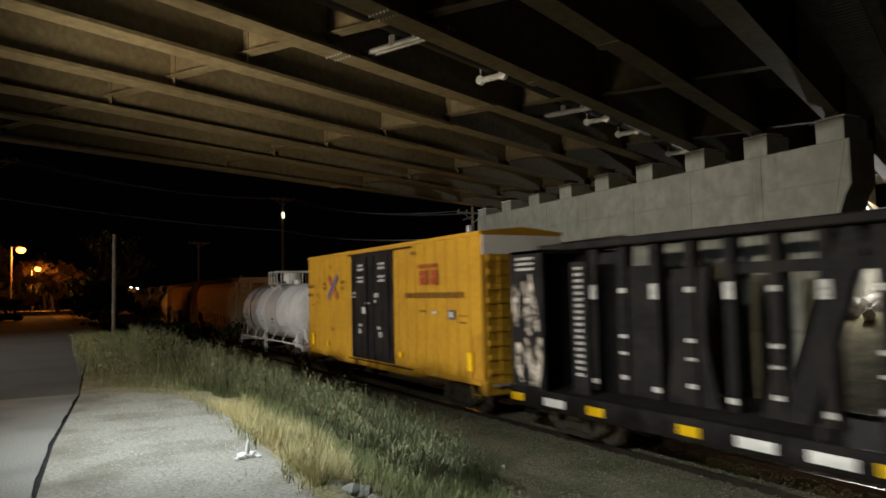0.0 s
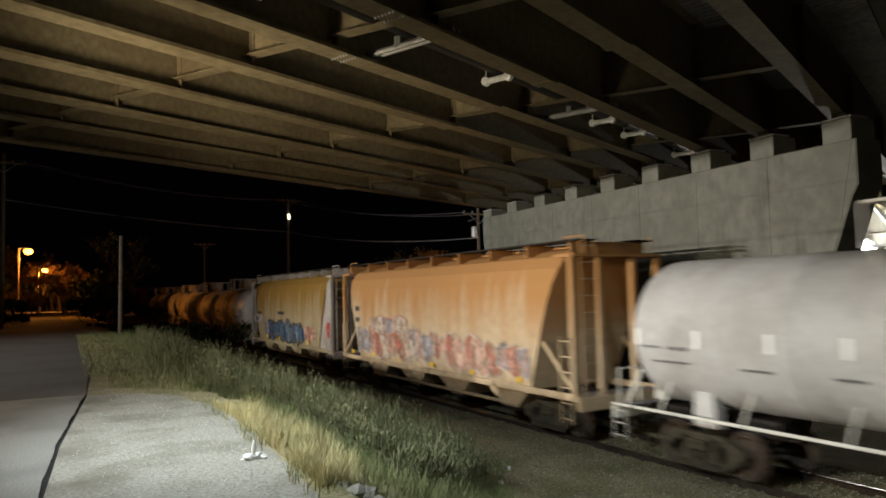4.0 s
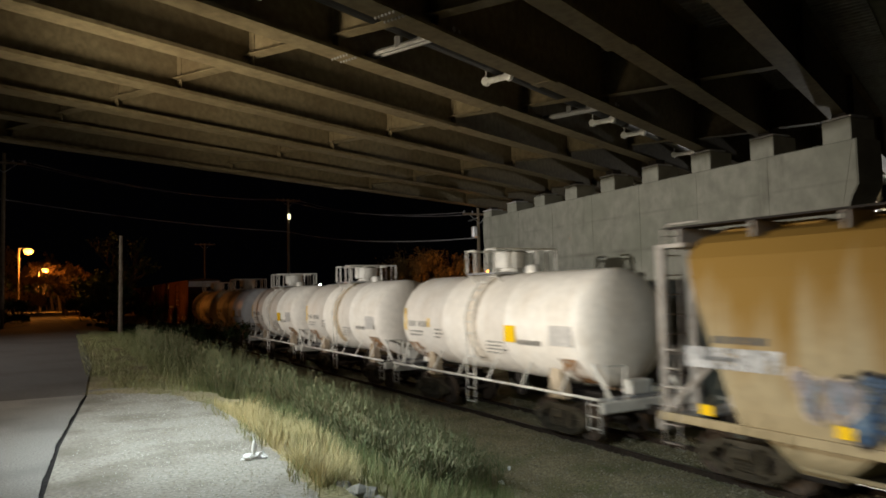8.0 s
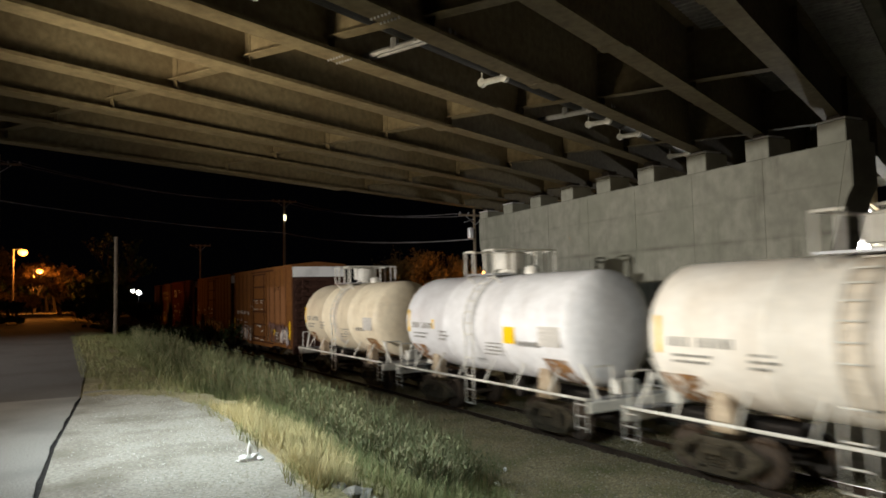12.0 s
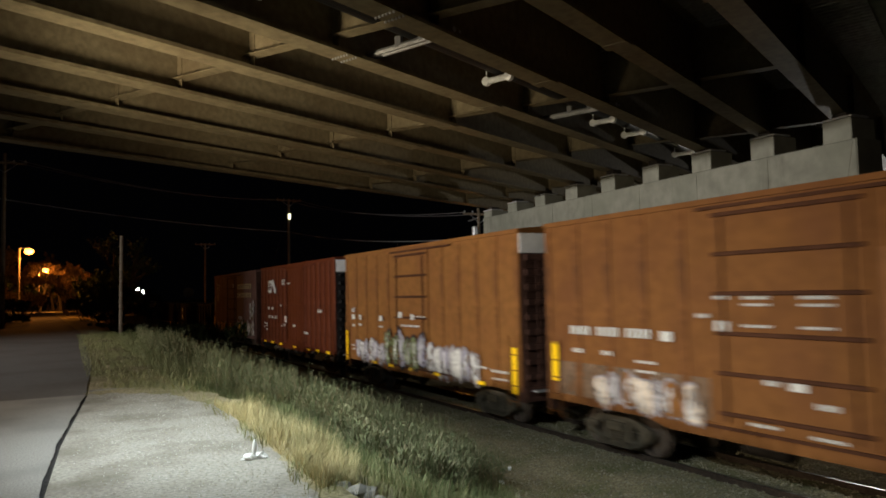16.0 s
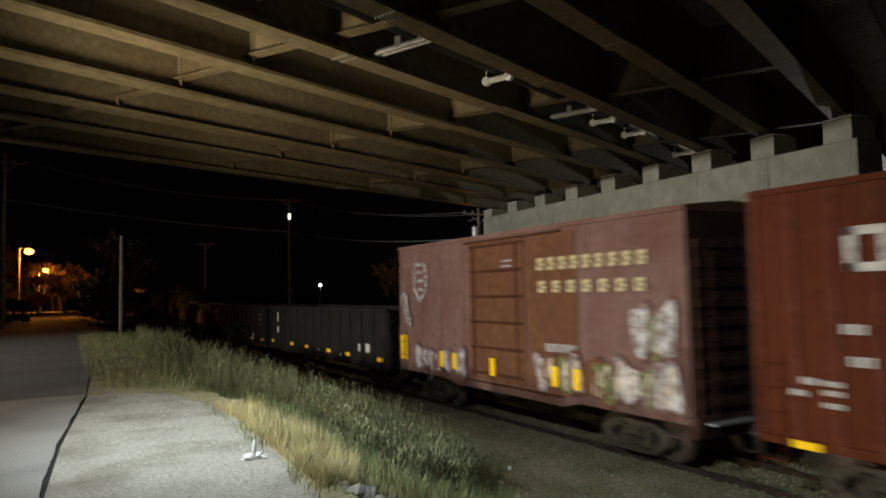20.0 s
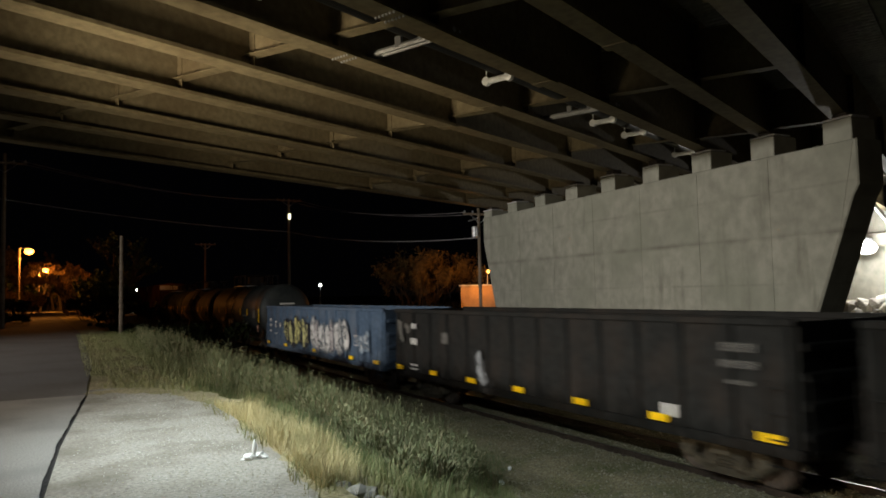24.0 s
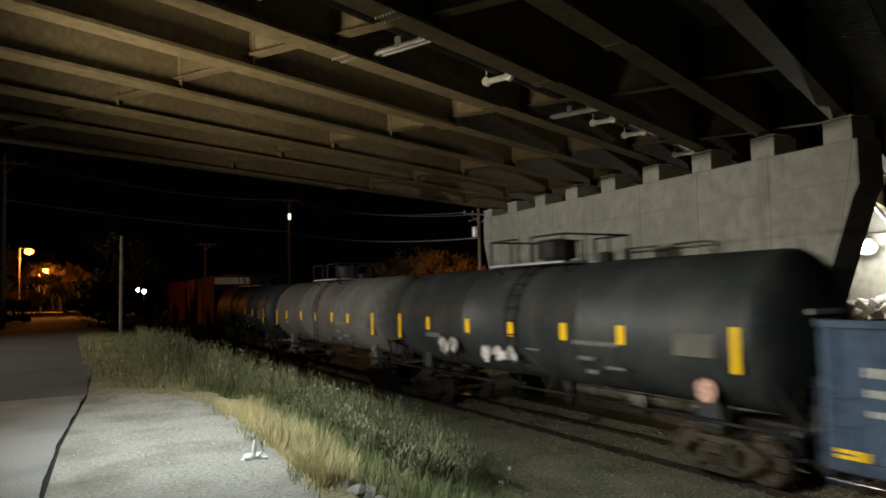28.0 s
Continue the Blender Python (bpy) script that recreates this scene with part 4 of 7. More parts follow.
def centerbeam(t0, t1):
    c, h = car_thing("centerbeam_flatcar", "empty black centerbeam flatcar with an open centre truss", t0, t1, "flatcar")
    top = 4.75
    part("deck", bx(-1.5, 1.5, -h, h, 0.95, 1.12, bevel=0.02), dark_steel, c)
    for sx in (-1, 1):
        part("side_sill", bx(*sorted((sx * 1.42, sx * 1.52)), -h, h, 0.7, 1.18, bevel=0.02), black_frame, c)
    part("top_chord", bx(-0.45, 0.45, -h, h, top, top + 0.2, bevel=0.03), black_frame, c)
    part("mid_chord", bx(-0.1, 0.1, -h + 6.3, h - 6.3, top - 0.78, top - 0.55), black_frame, c)
    n, first = 18, h - 1.9
    gap = 2 * first / (n - 1)
    for k in range(n):
        y = first - gap * k
        part("truss_post", bx(-0.14, 0.14, y - 0.13, y + 0.13, 1.12, top, bevel=0.015), black_frame, c)
        for z, hgt in (((3.45, 0.36), (1.3, 0.12)) if k % 2 == 0 else ((3.6, 0.12), (2.5, 0.09), (2.1, 0.07), (1.5, 0.1))):
            part("post_marking", bx(-0.16, -0.145, y - 0.11, y + 0.11, z, z + hgt), stencil_white, c)
    for sy in (-1, 1):
        # solid web sheets at the ends that grow lower and narrower, then open bays with gussets
        for k, (low, drop, left, right) in enumerate(((0.0, 0.02, 0.0, 0.0), (0.0, 0.12, 0.0, 0.0), (0.0, 0.5, 0.0, 0.06), (0.3, 0.62, 0.3, 0.0), (0.0, 0.6, 0.0, 0.62))):
            ya, yb = first + gap * (1 - k) - 0.1, first - gap * k + 0.1
            bm = bmesh.new()
            pts = [(ya - left * 0.4, 1.12), (ya - left, 2.2), (ya - left, top - drop - 0.5), (ya - left - 0.1, top - drop), (yb + right * 0.6 + 0.1, top - drop), (yb + right, top - drop - 0.9), (yb + right, 2.4), (yb + right * 0.5, 1.12)]
            prism(bm, [(sy * y, z) for y, z in pts], -0.05, 0.05, axis="X")
            part("web_panel", bm, black_frame, c)
        y = sy * (first - gap * 5)
        bm = bmesh.new()
        prism(bm, [(y + sy * 0.45, 1.12), (y + sy * 0.1, 2.5), (y - sy * 0.1, 2.5), (y - sy * 0.35, 1.12)], -0.05, 0.05, axis="X")
        part("gusset", bm, black_frame, c)
        for lo, hi in ((h - 7.45, h - 8.75), (h - 10.3, h - 9.05)):
            bm = bmesh.new()
            prism(bm, [(sy * (lo + 0.28), 1.12), (sy * (hi + 0.28), top), (sy * (hi - 0.28), top), (sy * (lo - 0.28), 1.12)], -0.12, 0.12, axis="X")
            part("diagonal", bm, black_frame, c)
        # bulkhead: corner posts, sheet, ladder
        part("bulkhead", bx(-1.45, 1.45, *sorted((sy * (h - 0.75), sy * (h - 0.6))), 1.1, top, bevel=0.01), black_frame, c)
        part("bulkhead_side", bx(-1.5, -1.4, *sorted((sy * (h - 1.5), sy * (h - 0.1))), 1.1, top, bevel=0.015), black_frame, c)
        part("bulkhead_side", bx(1.4, 1.5, *sorted((sy * (h - 1.5), sy * (h - 0.1))), 1.1, top, bevel=0.015), black_frame, c)
        part("bulkhead_top", bx(-1.5, 1.5, *sorted((sy * (h - 1.5), sy * (h - 0.1))), top - 0.1, top, bevel=0.015), black_frame, c)
    graffiti(c, h - 0.3, h - 1.4, 2.5, 4.15, [cream_spray], black_frame, 3, 11, wob=0.05)
    graffiti(c, h - 0.3, h - 1.45, 1.2, 2.6, [cream_spray], black_frame, 3, 12, wob=0.05)
    marks(c, [(h - 0.8, top - 0.24 - 0.14 * k, 0.8, 0.07) for k in range(3)], stencil_white)
    marks(c, [(h - 2.2, 4.2 - 0.155 * k, 0.32, 0.075) for k in range(18)], stencil_white, -0.9, "post_scale")
    part("scale_board", bx(-0.89, -0.84, h - 2.5, h - 1.9, 1.12, 4.4), black_frame, c)
    tape(c, [h - 0.35, h - 3.4, h - 6.1, h - 10.0, h - 13], 0.82, None, 0.55, 0.2, -1.528)
    tape(c, [h - 1.9, h - 7.6, h - 9.0, h - 11.6, h - 14.5], 0.82, reflector_white, 0.8, 0.2, -1.528, "white reflective strip")
    trucks(c, h, 2.2)
    return c, h
# ------------------------------------------------------------------ the train, car by car
yellow_paint = mat("yellow_boxcar_paint", (0.46, 0.25, 0.023), 0.6, spread=0.1, grain=6, stain=0.8, bump=0.04, dirt=(0.3, 0.14, 0.025), amount=0.4)
brown_paint = mat("oxide_brown_paint", (0.15, 0.062, 0.018), 0.75, spread=0.15, grain=4, stain=0.6, bump=0.05, dirt=(0.11, 0.042, 0.018), amount=0.6)
brown_paint2 = mat("faded_orange_brown_paint", (0.178, 0.078, 0.022), 0.75, spread=0.15, grain=4, stain=0.6, bump=0.05, dirt=(0.14, 0.052, 0.02), amount=0.6)
red_paint = mat("oxide_red_paint", (0.078, 0.018, 0.0055), 0.7, spread=0.15, grain=6, stain=0.7, bump=0.05, dirt=(0.085, 0.022, 0.012), amount=0.5)
mauve_paint = mat("chalky_maroon_paint", (0.145, 0.085, 0.072), 0.8, spread=0.15, grain=5, stain=0.7, bump=0.05, dirt=(0.1, 0.04, 0.03), amount=0.7)
maroon_door = mat("worn_maroon_paint", (0.11, 0.05, 0.024), 0.75, spread=0.2, grain=5, stain=0.8, dirt=(0.1, 0.04, 0.03), amount=0.6)
red_post = mat("worn_red_post_paint", (0.1, 0.03, 0.016), 0.7, spread=0.3, grain=5, stain=1.0, dirt=(0.09, 0.02, 0.01), amount=0.8)
dark_rust = mat("dark_rusty_paint", (0.06, 0.024, 0.012), 0.8, spread=0.3, grain=8, stain=1.0)
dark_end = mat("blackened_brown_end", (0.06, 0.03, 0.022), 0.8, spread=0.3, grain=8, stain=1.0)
white_tank = mat("dusty_white_tank_paint", (0.88, 0.83, 0.75), 0.45, spread=0.06, grain=5, stain=0.7, bump=0.02, dirt=(0.66, 0.56, 0.44), amount=0.5)
tan_tank = mat("cream_tank_paint", (0.84, 0.74, 0.56), 0.45, spread=0.06, grain=5, stain=0.7, bump=0.02, dirt=(0.5, 0.38, 0.24), amount=0.55)
pale_tank = mat("cool_white_tank_paint", (0.82, 0.82, 0.84), 0.45, spread=0.06, grain=5, stain=0.7, bump=0.02, dirt=(0.45, 0.42, 0.42), amount=0.5)
grey_tank = mat("grey_tank_paint", (0.52, 0.51, 0.5), 0.5, spread=0.08, grain=6, stain=0.8, bump=0.03, dirt=(0.27, 0.24, 0.22), amount=0.5)
pale_rail = mat("pale_rail_paint", (0.72, 0.7, 0.64), 0.5, spread=0.1, grain=9)
rust_stain = mat("rust_stain", (0.3, 0.16, 0.07), 0.8, spread=0.3, grain=5, stain=1.5)
black_paint = mat("black_tank_paint", (0.02, 0.024, 0.024), 0.55, spread=0.25, grain=6, stain=0.8, bump=0.03, dirt=(0.06, 0.06, 0.055), amount=0.5)
charcoal_paint = mat("charcoal_tank_paint", (0.085, 0.083, 0.075), 0.6, spread=0.2, grain=6, stain=0.8, bump=0.03, dirt=(0.16, 0.14, 0.12), amount=0.6)
black_frame = mat("black_car_paint", (0.012, 0.0115, 0.012), 0.6, spread=0.35, grain=7, stain=1.2, bump=0.06, dirt=(0.03, 0.024, 0.02), amount=0.6)
gondola_black = mat("rusty_black_gondola_paint", (0.012, 0.0122, 0.0115), 0.8, spread=0.3, grain=5, stain=0.8, bump=0.08, dirt=(0.026, 0.02, 0.016), amount=0.6)
blue_paint = mat("faded_blue_gondola_paint", (0.055, 0.084, 0.128), 0.7, spread=0.25, grain=6, stain=0.9, dirt=(0.1, 0.12, 0.15), amount=0.7)
white_panel = mat("white_end_panel", (0.85, 0.86, 0.88), 0.4, spread=0.05, bump=0)
grey_spray = worn(mat("dull_grey_spray", (0.2, 0.21, 0.22), 0.8, spread=0.3, grain=6, stain=2, bump=0), 0.55, 3.5)
cream_spray = mat("chalky_spray", (0.5, 0.45, 0.38), 0.8, spread=0.3, grain=6, stain=2, bump=0, amount=0.7)
pale_spray = mat("pale_grey_spray", (0.5, 0.49, 0.48), 0.7, spread=0.25, grain=5, stain=2, bump=0, amount=0.6)
green_spray = mat("olive_spray", (0.15, 0.17, 0.075), 0.7, spread=0.3, grain=4, stain=2, bump=0)
violet_spray = mat("violet_spray", (0.3, 0.28, 0.33), 0.7, spread=0.25, grain=4, stain=2, bump=0)
blue_spray = mat("blue_spray", (0.055, 0.11, 0.2), 0.7, spread=0.4, grain=4, stain=2, bump=0, dirt=(0.17, 0.21, 0.26))
red_spray = mat("red_spray", (0.45, 0.07, 0.05), 0.7, spread=0.3, grain=4, stain=2, bump=0)
pink_spray = mat("pink_spray", (0.6, 0.36, 0.28), 0.7, spread=0.25, grain=4, stain=2, bump=0)
yellow_spray2 = mat("dull_yellow_spray", (0.42, 0.4, 0.16), 0.7, spread=0.25, grain=4, stain=2, bump=0)
yellow_spray = mat("yellow_spray", (0.5, 0.48, 0.22), 0.7, spread=0.25, grain=4, stain=2, bump=0)
blue_spray2 = mat("pale_blue_spray", (0.2, 0.25, 0.3), 0.7, spread=0.35, grain=4, stain=2, bump=0)
red_spray2 = mat("faded_red_spray", (0.46, 0.17, 0.12), 0.7, spread=0.3, grain=4, stain=2, bump=0)
pale_spray2 = mat("cream_spray", (0.58, 0.48, 0.38), 0.7, spread=0.2, grain=4, stain=2, bump=0)
violet_grey = mat("violet_grey_spray", (0.3, 0.27, 0.28), 0.7, spread=0.25, grain=4, stain=2, bump=0)
black_spray = mat("black_spray", (0.03, 0.03, 0.035), 0.7, spread=0.3, grain=4, bump=0)
tank_stencil = worn(mat("grey_tank_stencil", (0.22, 0.22, 0.2), 0.8, spread=0.3, grain=20, bump=0), 0.55, 7)
dull_stencil = worn(mat("dull_stencil", (0.13, 0.125, 0.115), 0.8, spread=0.3, grain=20, bump=0), 0.5, 7)
worn_yellow = worn(mat("worn_yellow_bar", (0.5, 0.42, 0.24), 0.75, spread=0.25, grain=9, bump=0), 0.55, 4)
logo_red = mat("faded_red_paint", (0.36, 0.08, 0.03), 0.6, spread=0.2, grain=9, bump=0)
logo_blue = mat("logo_violet_blue", (0.16, 0.13, 0.25), 0.7, spread=0.2, grain=9, bump=0)
logo_orange = mat("logo_orange", (0.42, 0.13, 0.05), 0.7, spread=0.2, grain=9, bump=0)

for m in (pale_spray, green_spray, violet_spray, blue_spray, pink_spray, yellow_spray, yellow_spray2, blue_spray2, red_spray2, pale_spray2, violet_grey, black_spray, cream_spray):
    worn(m, 0.55, 3.5)
worn(rust_stain, 0.5, 2.5)
for m in (logo_red, logo_blue, logo_orange):
    worn(m, 0.6, 6)
for m, dark, reach in ((yellow_paint, (0.3, 0.14, 0.025), 0.5), (brown_paint, (0.07, 0.03, 0.014), 0.7), (brown_paint2, (0.1, 0.038, 0.017), 0.6), (red_paint, (0.065, 0.016, 0.009), 0.6),
                       (mauve_paint, (0.15, 0.05, 0.04), 0.6), (white_tank, (0.55, 0.45, 0.34), 0.45), (tan_tank, (0.4, 0.28, 0.16), 0.5), (pale_tank, (0.42, 0.38, 0.34), 0.45),
                       (grey_tank, (0.2, 0.18, 0.16), 0.5), (gondola_black, (0.028, 0.02, 0.015), 0.5), (blue_paint, (0.07, 0.07, 0.08), 0.6), (black_paint, (0.075, 0.07, 0.062), 0.4)):
    streaky("", m, dark, reach)


def hopper_mat(name, upper, lower, rust):
    """Paint with rust that has run down from the roof edge."""
    m = mat(name, lower, 0.65, spread=0.12, grain=4, stain=0.5, bump=0.04, dirt=rust, amount=0.35)
    nt = m.node_tree
    N, L = nt.nodes, nt.links
    co, sep, ns = N.new("ShaderNodeTexCoord"), N.new("ShaderNodeSeparateXYZ"), N.new("ShaderNodeTexNoise")
    mp, add, ramp, mix = N.new("ShaderNodeMapping"), N.new("ShaderNodeMath"), N.new("ShaderNodeValToRGB"), N.new("ShaderNodeMix")
    mp.inputs["Scale"].default_value = (0.2, 2.2, 0.22)
    ns.inputs["Scale"].default_value, ns.inputs["Detail"].default_value = 1.0, 6
    L.new(co.outputs["Object"], mp.inputs[0])
    L.new(mp.outputs[0], ns.inputs["Vector"])
    L.new(co.outputs["Object"], sep.inputs[0])
    sc = N.new("ShaderNodeMath")
    sc.operation, sc.inputs[1].default_value = "MULTIPLY_ADD", 0.28
    sc.inputs[2].default_value = -0.62
    L.new(sep.outputs["Z"], sc.inputs[0])
    add.operation = "ADD"
    L.new(sc.outputs[0], add.inputs[0])
    L.new(ns.outputs["Fac"], add.inputs[1])
    ramp.color_ramp.elements[0].position, ramp.color_ramp.elements[1].position = 0.5, 0.95
    L.new(add.outputs[0], ramp.inputs[0])
    mix.data_type = "RGBA"
    old = N["Principled BSDF"].inputs["Base Color"].links[0].from_socket
    L.new(ramp.outputs[0], mix.inputs["Factor"])
    L.new(old, mix.inputs["A"])
    mix.inputs["B"].default_value = (*upper, 1)
    L.new(mix.outputs["Result"], N["Principled BSDF"].inputs["Base Color"])
    return m


orange_hopper = hopper_mat("orange_streaked_hopper_paint", (0.44, 0.23, 0.09), (0.54, 0.42, 0.28), (0.42, 0.28, 0.16))
gold_hopper = hopper_mat("rust_streaked_hopper_paint", (0.25, 0.145, 0.035), (0.38, 0.31, 0.19), (0.27, 0.19, 0.09))

hopper_end = mat("dull_hopper_end_paint", (0.42, 0.38, 0.34), 0.7, spread=0.15, grain=6, stain=0.8, dirt=(0.2, 0.16, 0.12), amount=0.6)
centerbeam(-5.5, 16.0)

# yellow boxcar
c, h = boxcar("yellow_boxcar", "yellow high-cube boxcar with black double plug doors", 17.4, 33.1, yellow_paint, eave=5.5, sill=1.0, doors=((-1.8, 0.18), (0.22, 2.25)),
              door_paint=black_frame, posts=22, rib=0.025, panel=None, ribs_on_door=3, door_bars=0, post_wide=0.1)
part("end_panel", bx(-1.44, 1.44, -h - 0.035, -h - 0.006, 4.78, 5.36), white_panel, c, "white upper end panel")
for z in (1.62, 3.25, 4.75):
    part("side_seam", bx(-1.482, -1.47, -h, -1.95, z, z + 0.035), yellow_paint, c)
    part("side_seam", bx(-1.482, -1.47, 2.4, h, z, z + 0.035), yellow_paint, c)
marks(c, [(-4.55, 4.5, 1.45, 0.15), (-4.25, 3.95, 0.6, 0.5), (-5.0, 3.95, 0.5, 0.5)], logo_red, name="logo_bar")
marks(c, [(-2.95 - 0.34 * k, 3.52, 0.24, 0.19) for k in range(12)], brown_stencil)
marks(c, [(-4.2, 3.05, 0.5, 0.07), (-6.75, 2.95, 0.5, 0.06), (-6.75, 2.75, 0.45, 0.05), (-3.5, 5.0, 0.4, 0.12)], brown_stencil)
part("stencil_frame", bx(-1.518, -1.512, -6.28, -5.92, 2.85, 3.15), stencil_dark, c)
part("stencil_label", bx(-1.522, -1.519, -6.2, -6.0, 2.92, 3.08), stencil_white, c)
marks(c, [(-5.0, 3.0, 0.35, 0.1)], stencil_white)
for a, b, m, dx in ((5.05, 3.85, logo_orange, 0), (3.85, 5.05, logo_blue, 0.003)):
    bm = bmesh.new()
    stroke(bm, [(a, 4.5), (4.45, 4.02), (b, 3.52)], 0.27, -1.518 - dx)
    part("logo_stroke", bm, m, c, "crossed stroke emblem")
marks(c, [(5.55, 4.12, 0.4, 0.12), (5.55, 3.92, 0.4, 0.12), (3.3, 4.15, 0.4, 0.12), (3.3, 3.9, 0.4, 0.12), (7.7, 4.02, 0.2, 0.14), (7.25, 4.02, 0.2, 0.14), (7.7, 3.62, 0.2, 0.14), (7.2, 3.62, 0.2, 0.14), (6.5, 3.62, 0.22, 0.14), (6.5, 3.3, 0.22, 0.1), (7.1, 3.2, 0.3, 0.06), (4.5, 2.1, 0.3, 0.14), (4.7, 4.82, 0.25, 0.16)], brown_stencil)
marks(c, [(1.2, 4.78 - 0.16 * k, 0.62, 0.09) for k in (0, 1, 3, 4)] + [(-0.85, 4.78 - 0.16 * k, 0.62, 0.09) for k in (0, 1, 3, 4)] + [(1.95, 3.7, 0.45, 0.08), (1.95, 3.55, 0.45, 0.06), (-0.3, 3.55, 0.55, 0.16), (-0.2, 3.35, 0.3, 0.1), (0.9, 2.92, 0.32, 0.24), (0.5, 3.3, 0.4, 0.06), (1.25, 2.4, 0.36, 0.1), (1.3, 2.12, 0.3, 0.18), (-0.6, 2.35, 0.36, 0.1), (-0.7, 2.05, 0.34, 0.2)], stencil_white, -1.528)
tape(c, [-7.2, 7.1], 1.35, None, 0.28, 0.55)
tape(c, [-2.4, 5.15], 1.42, None, 0.18, 0.2)

# grey tank car
c, h = tank_car("grey_tank_car", "dusty grey tank car with pale guard rails", 34.6, 46.7, grey_tank, 1.55, 2.78, pale_rail)
XM = -1.54
marks(c, [(5.1, 2.5, 0.5, 0.17), (4.4, 2.48, 0.55, 0.17), (4.6, 2.22, 0.9, 0.05), (-1.2, 2.3, 0.5, 0.14), (-1.3, 2.15, 0.7, 0.05), (-3.3, 2.0, 1.0, 0.05), (-3.3, 1.9, 0.8, 0.05), (0.9, 2.2, 0.5, 0.05), (2.6, 2.2, 0.6, 0.05)], stencil_dark, -1.53)
tape(c, [5.45, 3.9, 2.3, 0.9], 2.55, reflector_white, 0.1, 0.34, -1.555, "white reflective strip")

# covered hoppers
c, h = covered_hopper("covered_hopper", "orange rust-streaked covered hopper with sprayed graffiti low on its side", 48.2, 64.1, orange_hopper)
mural(c, 5.9, 4.7, 1.3, 2.5, [violet_grey], pale_spray2, pale_spray, 2, 20)
mural(c, 4.9, 1.0, 1.25, 2.6, [pink_spray, red_spray2, pale_spray2], pale_spray2, red_spray2, 6, 21, lean=0.5)
mural(c, 4.4, 1.4, 2.2, 2.9, [pale_spray2, violet_grey], pink_spray, pale_spray2, 3, 25, x=-1.54, lean=0.7)
mural(c, 1.2, -0.6, 1.3, 2.5, [violet_grey, pink_spray], pale_spray2, pale_spray, 3, 24)
mural(c, -0.6, -3.9, 1.25, 2.5, [red_spray2, pink_spray], pale_spray2, pale_spray2, 6, 22, lean=0.4)
mural(c, -4.0, -6.1, 1.3, 2.3, [red_spray2, violet_grey], pale_spray2, pink_spray, 4, 23)
marks(c, [(6.1, 3.05, 0.45, 0.2), (6.1, 2.6, 0.5, 0.2)], stencil_dark)
tape(c, [6.6, 4.4, 2.0, -0.5, -3, -5.5], 1.3, None, 0.22, 0.14)
c, h = covered_hopper("covered_hopper", "tan covered hopper stained gold with blue graffiti along its sill", 65.4, 80.5, gold_hopper, end_paint=hopper_end)
bm = bmesh.new()
prism(bm, [(-h + 0.3, 1.2), (-h + 1.95, 1.2), (-h + 0.85, 4.3), (-h + 0.3, 4.5)], -1.4, -1.36, axis="X")
part("end_gusset", bm, hopper_end, c, "pale triangular end sheet")
mural(c, 3.5, 0.0, 1.2, 2.4, [blue_spray], black_spray, blue_spray2, 7, 34, lean=0.15)
mural(c, -0.2, -3.5, 1.15, 2.4, [blue_spray, blue_spray2, blue_spray], black_spray, blue_spray2, 7, 35, lean=0.15)
mural(c, 4.3, 3.3, 1.5, 2.3, [violet_grey], pale_spray2, blue_spray2, 2, 36)
mural(c, -3.6, -5.2, 1.35, 2.3, [pink_spray, red_spray2], pale_spray2, red_spray2, 3, 33, lean=0.1)
marks(c, [(5.45, 2.68, 1.2, 0.14), (0.75, 2.7, 1.3, 0.18), (5.9, 2.35, 0.8, 0.08)], stencil_dark)
part("sign_panel", bx(-1.513, -1.508, 4.6, 6.7, 2.2, 2.6), pale_spray, c)
tape(c, [6.24, 3.53, 1.03, -1.58, -4.05], 1.3, None, 0.3, 0.2)
part("end_mark", lathe(bmesh.new(), [(-1.41, 0.02), (-1.41, 0.4), (-1.395, 0.4)], 16, "X", (0, -h + 0.75, 2.1)), red_spray, c)

# white tank cars
tank_grey = worn(mat("thin_grey_stencil", (0.3, 0.28, 0.25), 0.7, spread=0.2, grain=20, bump=0), 0.7, 9)
grimy_tank = mat("grimy_cream_paint", (0.46, 0.38, 0.28), 0.7, spread=0.2, grain=6, stain=1.6, bump=0.05, dirt=(0.2, 0.13, 0.08), amount=0.75)
tan_band = mat("tan_band", (0.76, 0.68, 0.57), 0.6, spread=0.15, grain=5, stain=1.5)
rusty_band = mat("rusty_band", (0.6, 0.47, 0.3), 0.6, spread=0.2, grain=5, stain=1.5)
grey_band = mat("grey_band", (0.72, 0.72, 0.73), 0.6, spread=0.1, grain=5, stain=1.5)
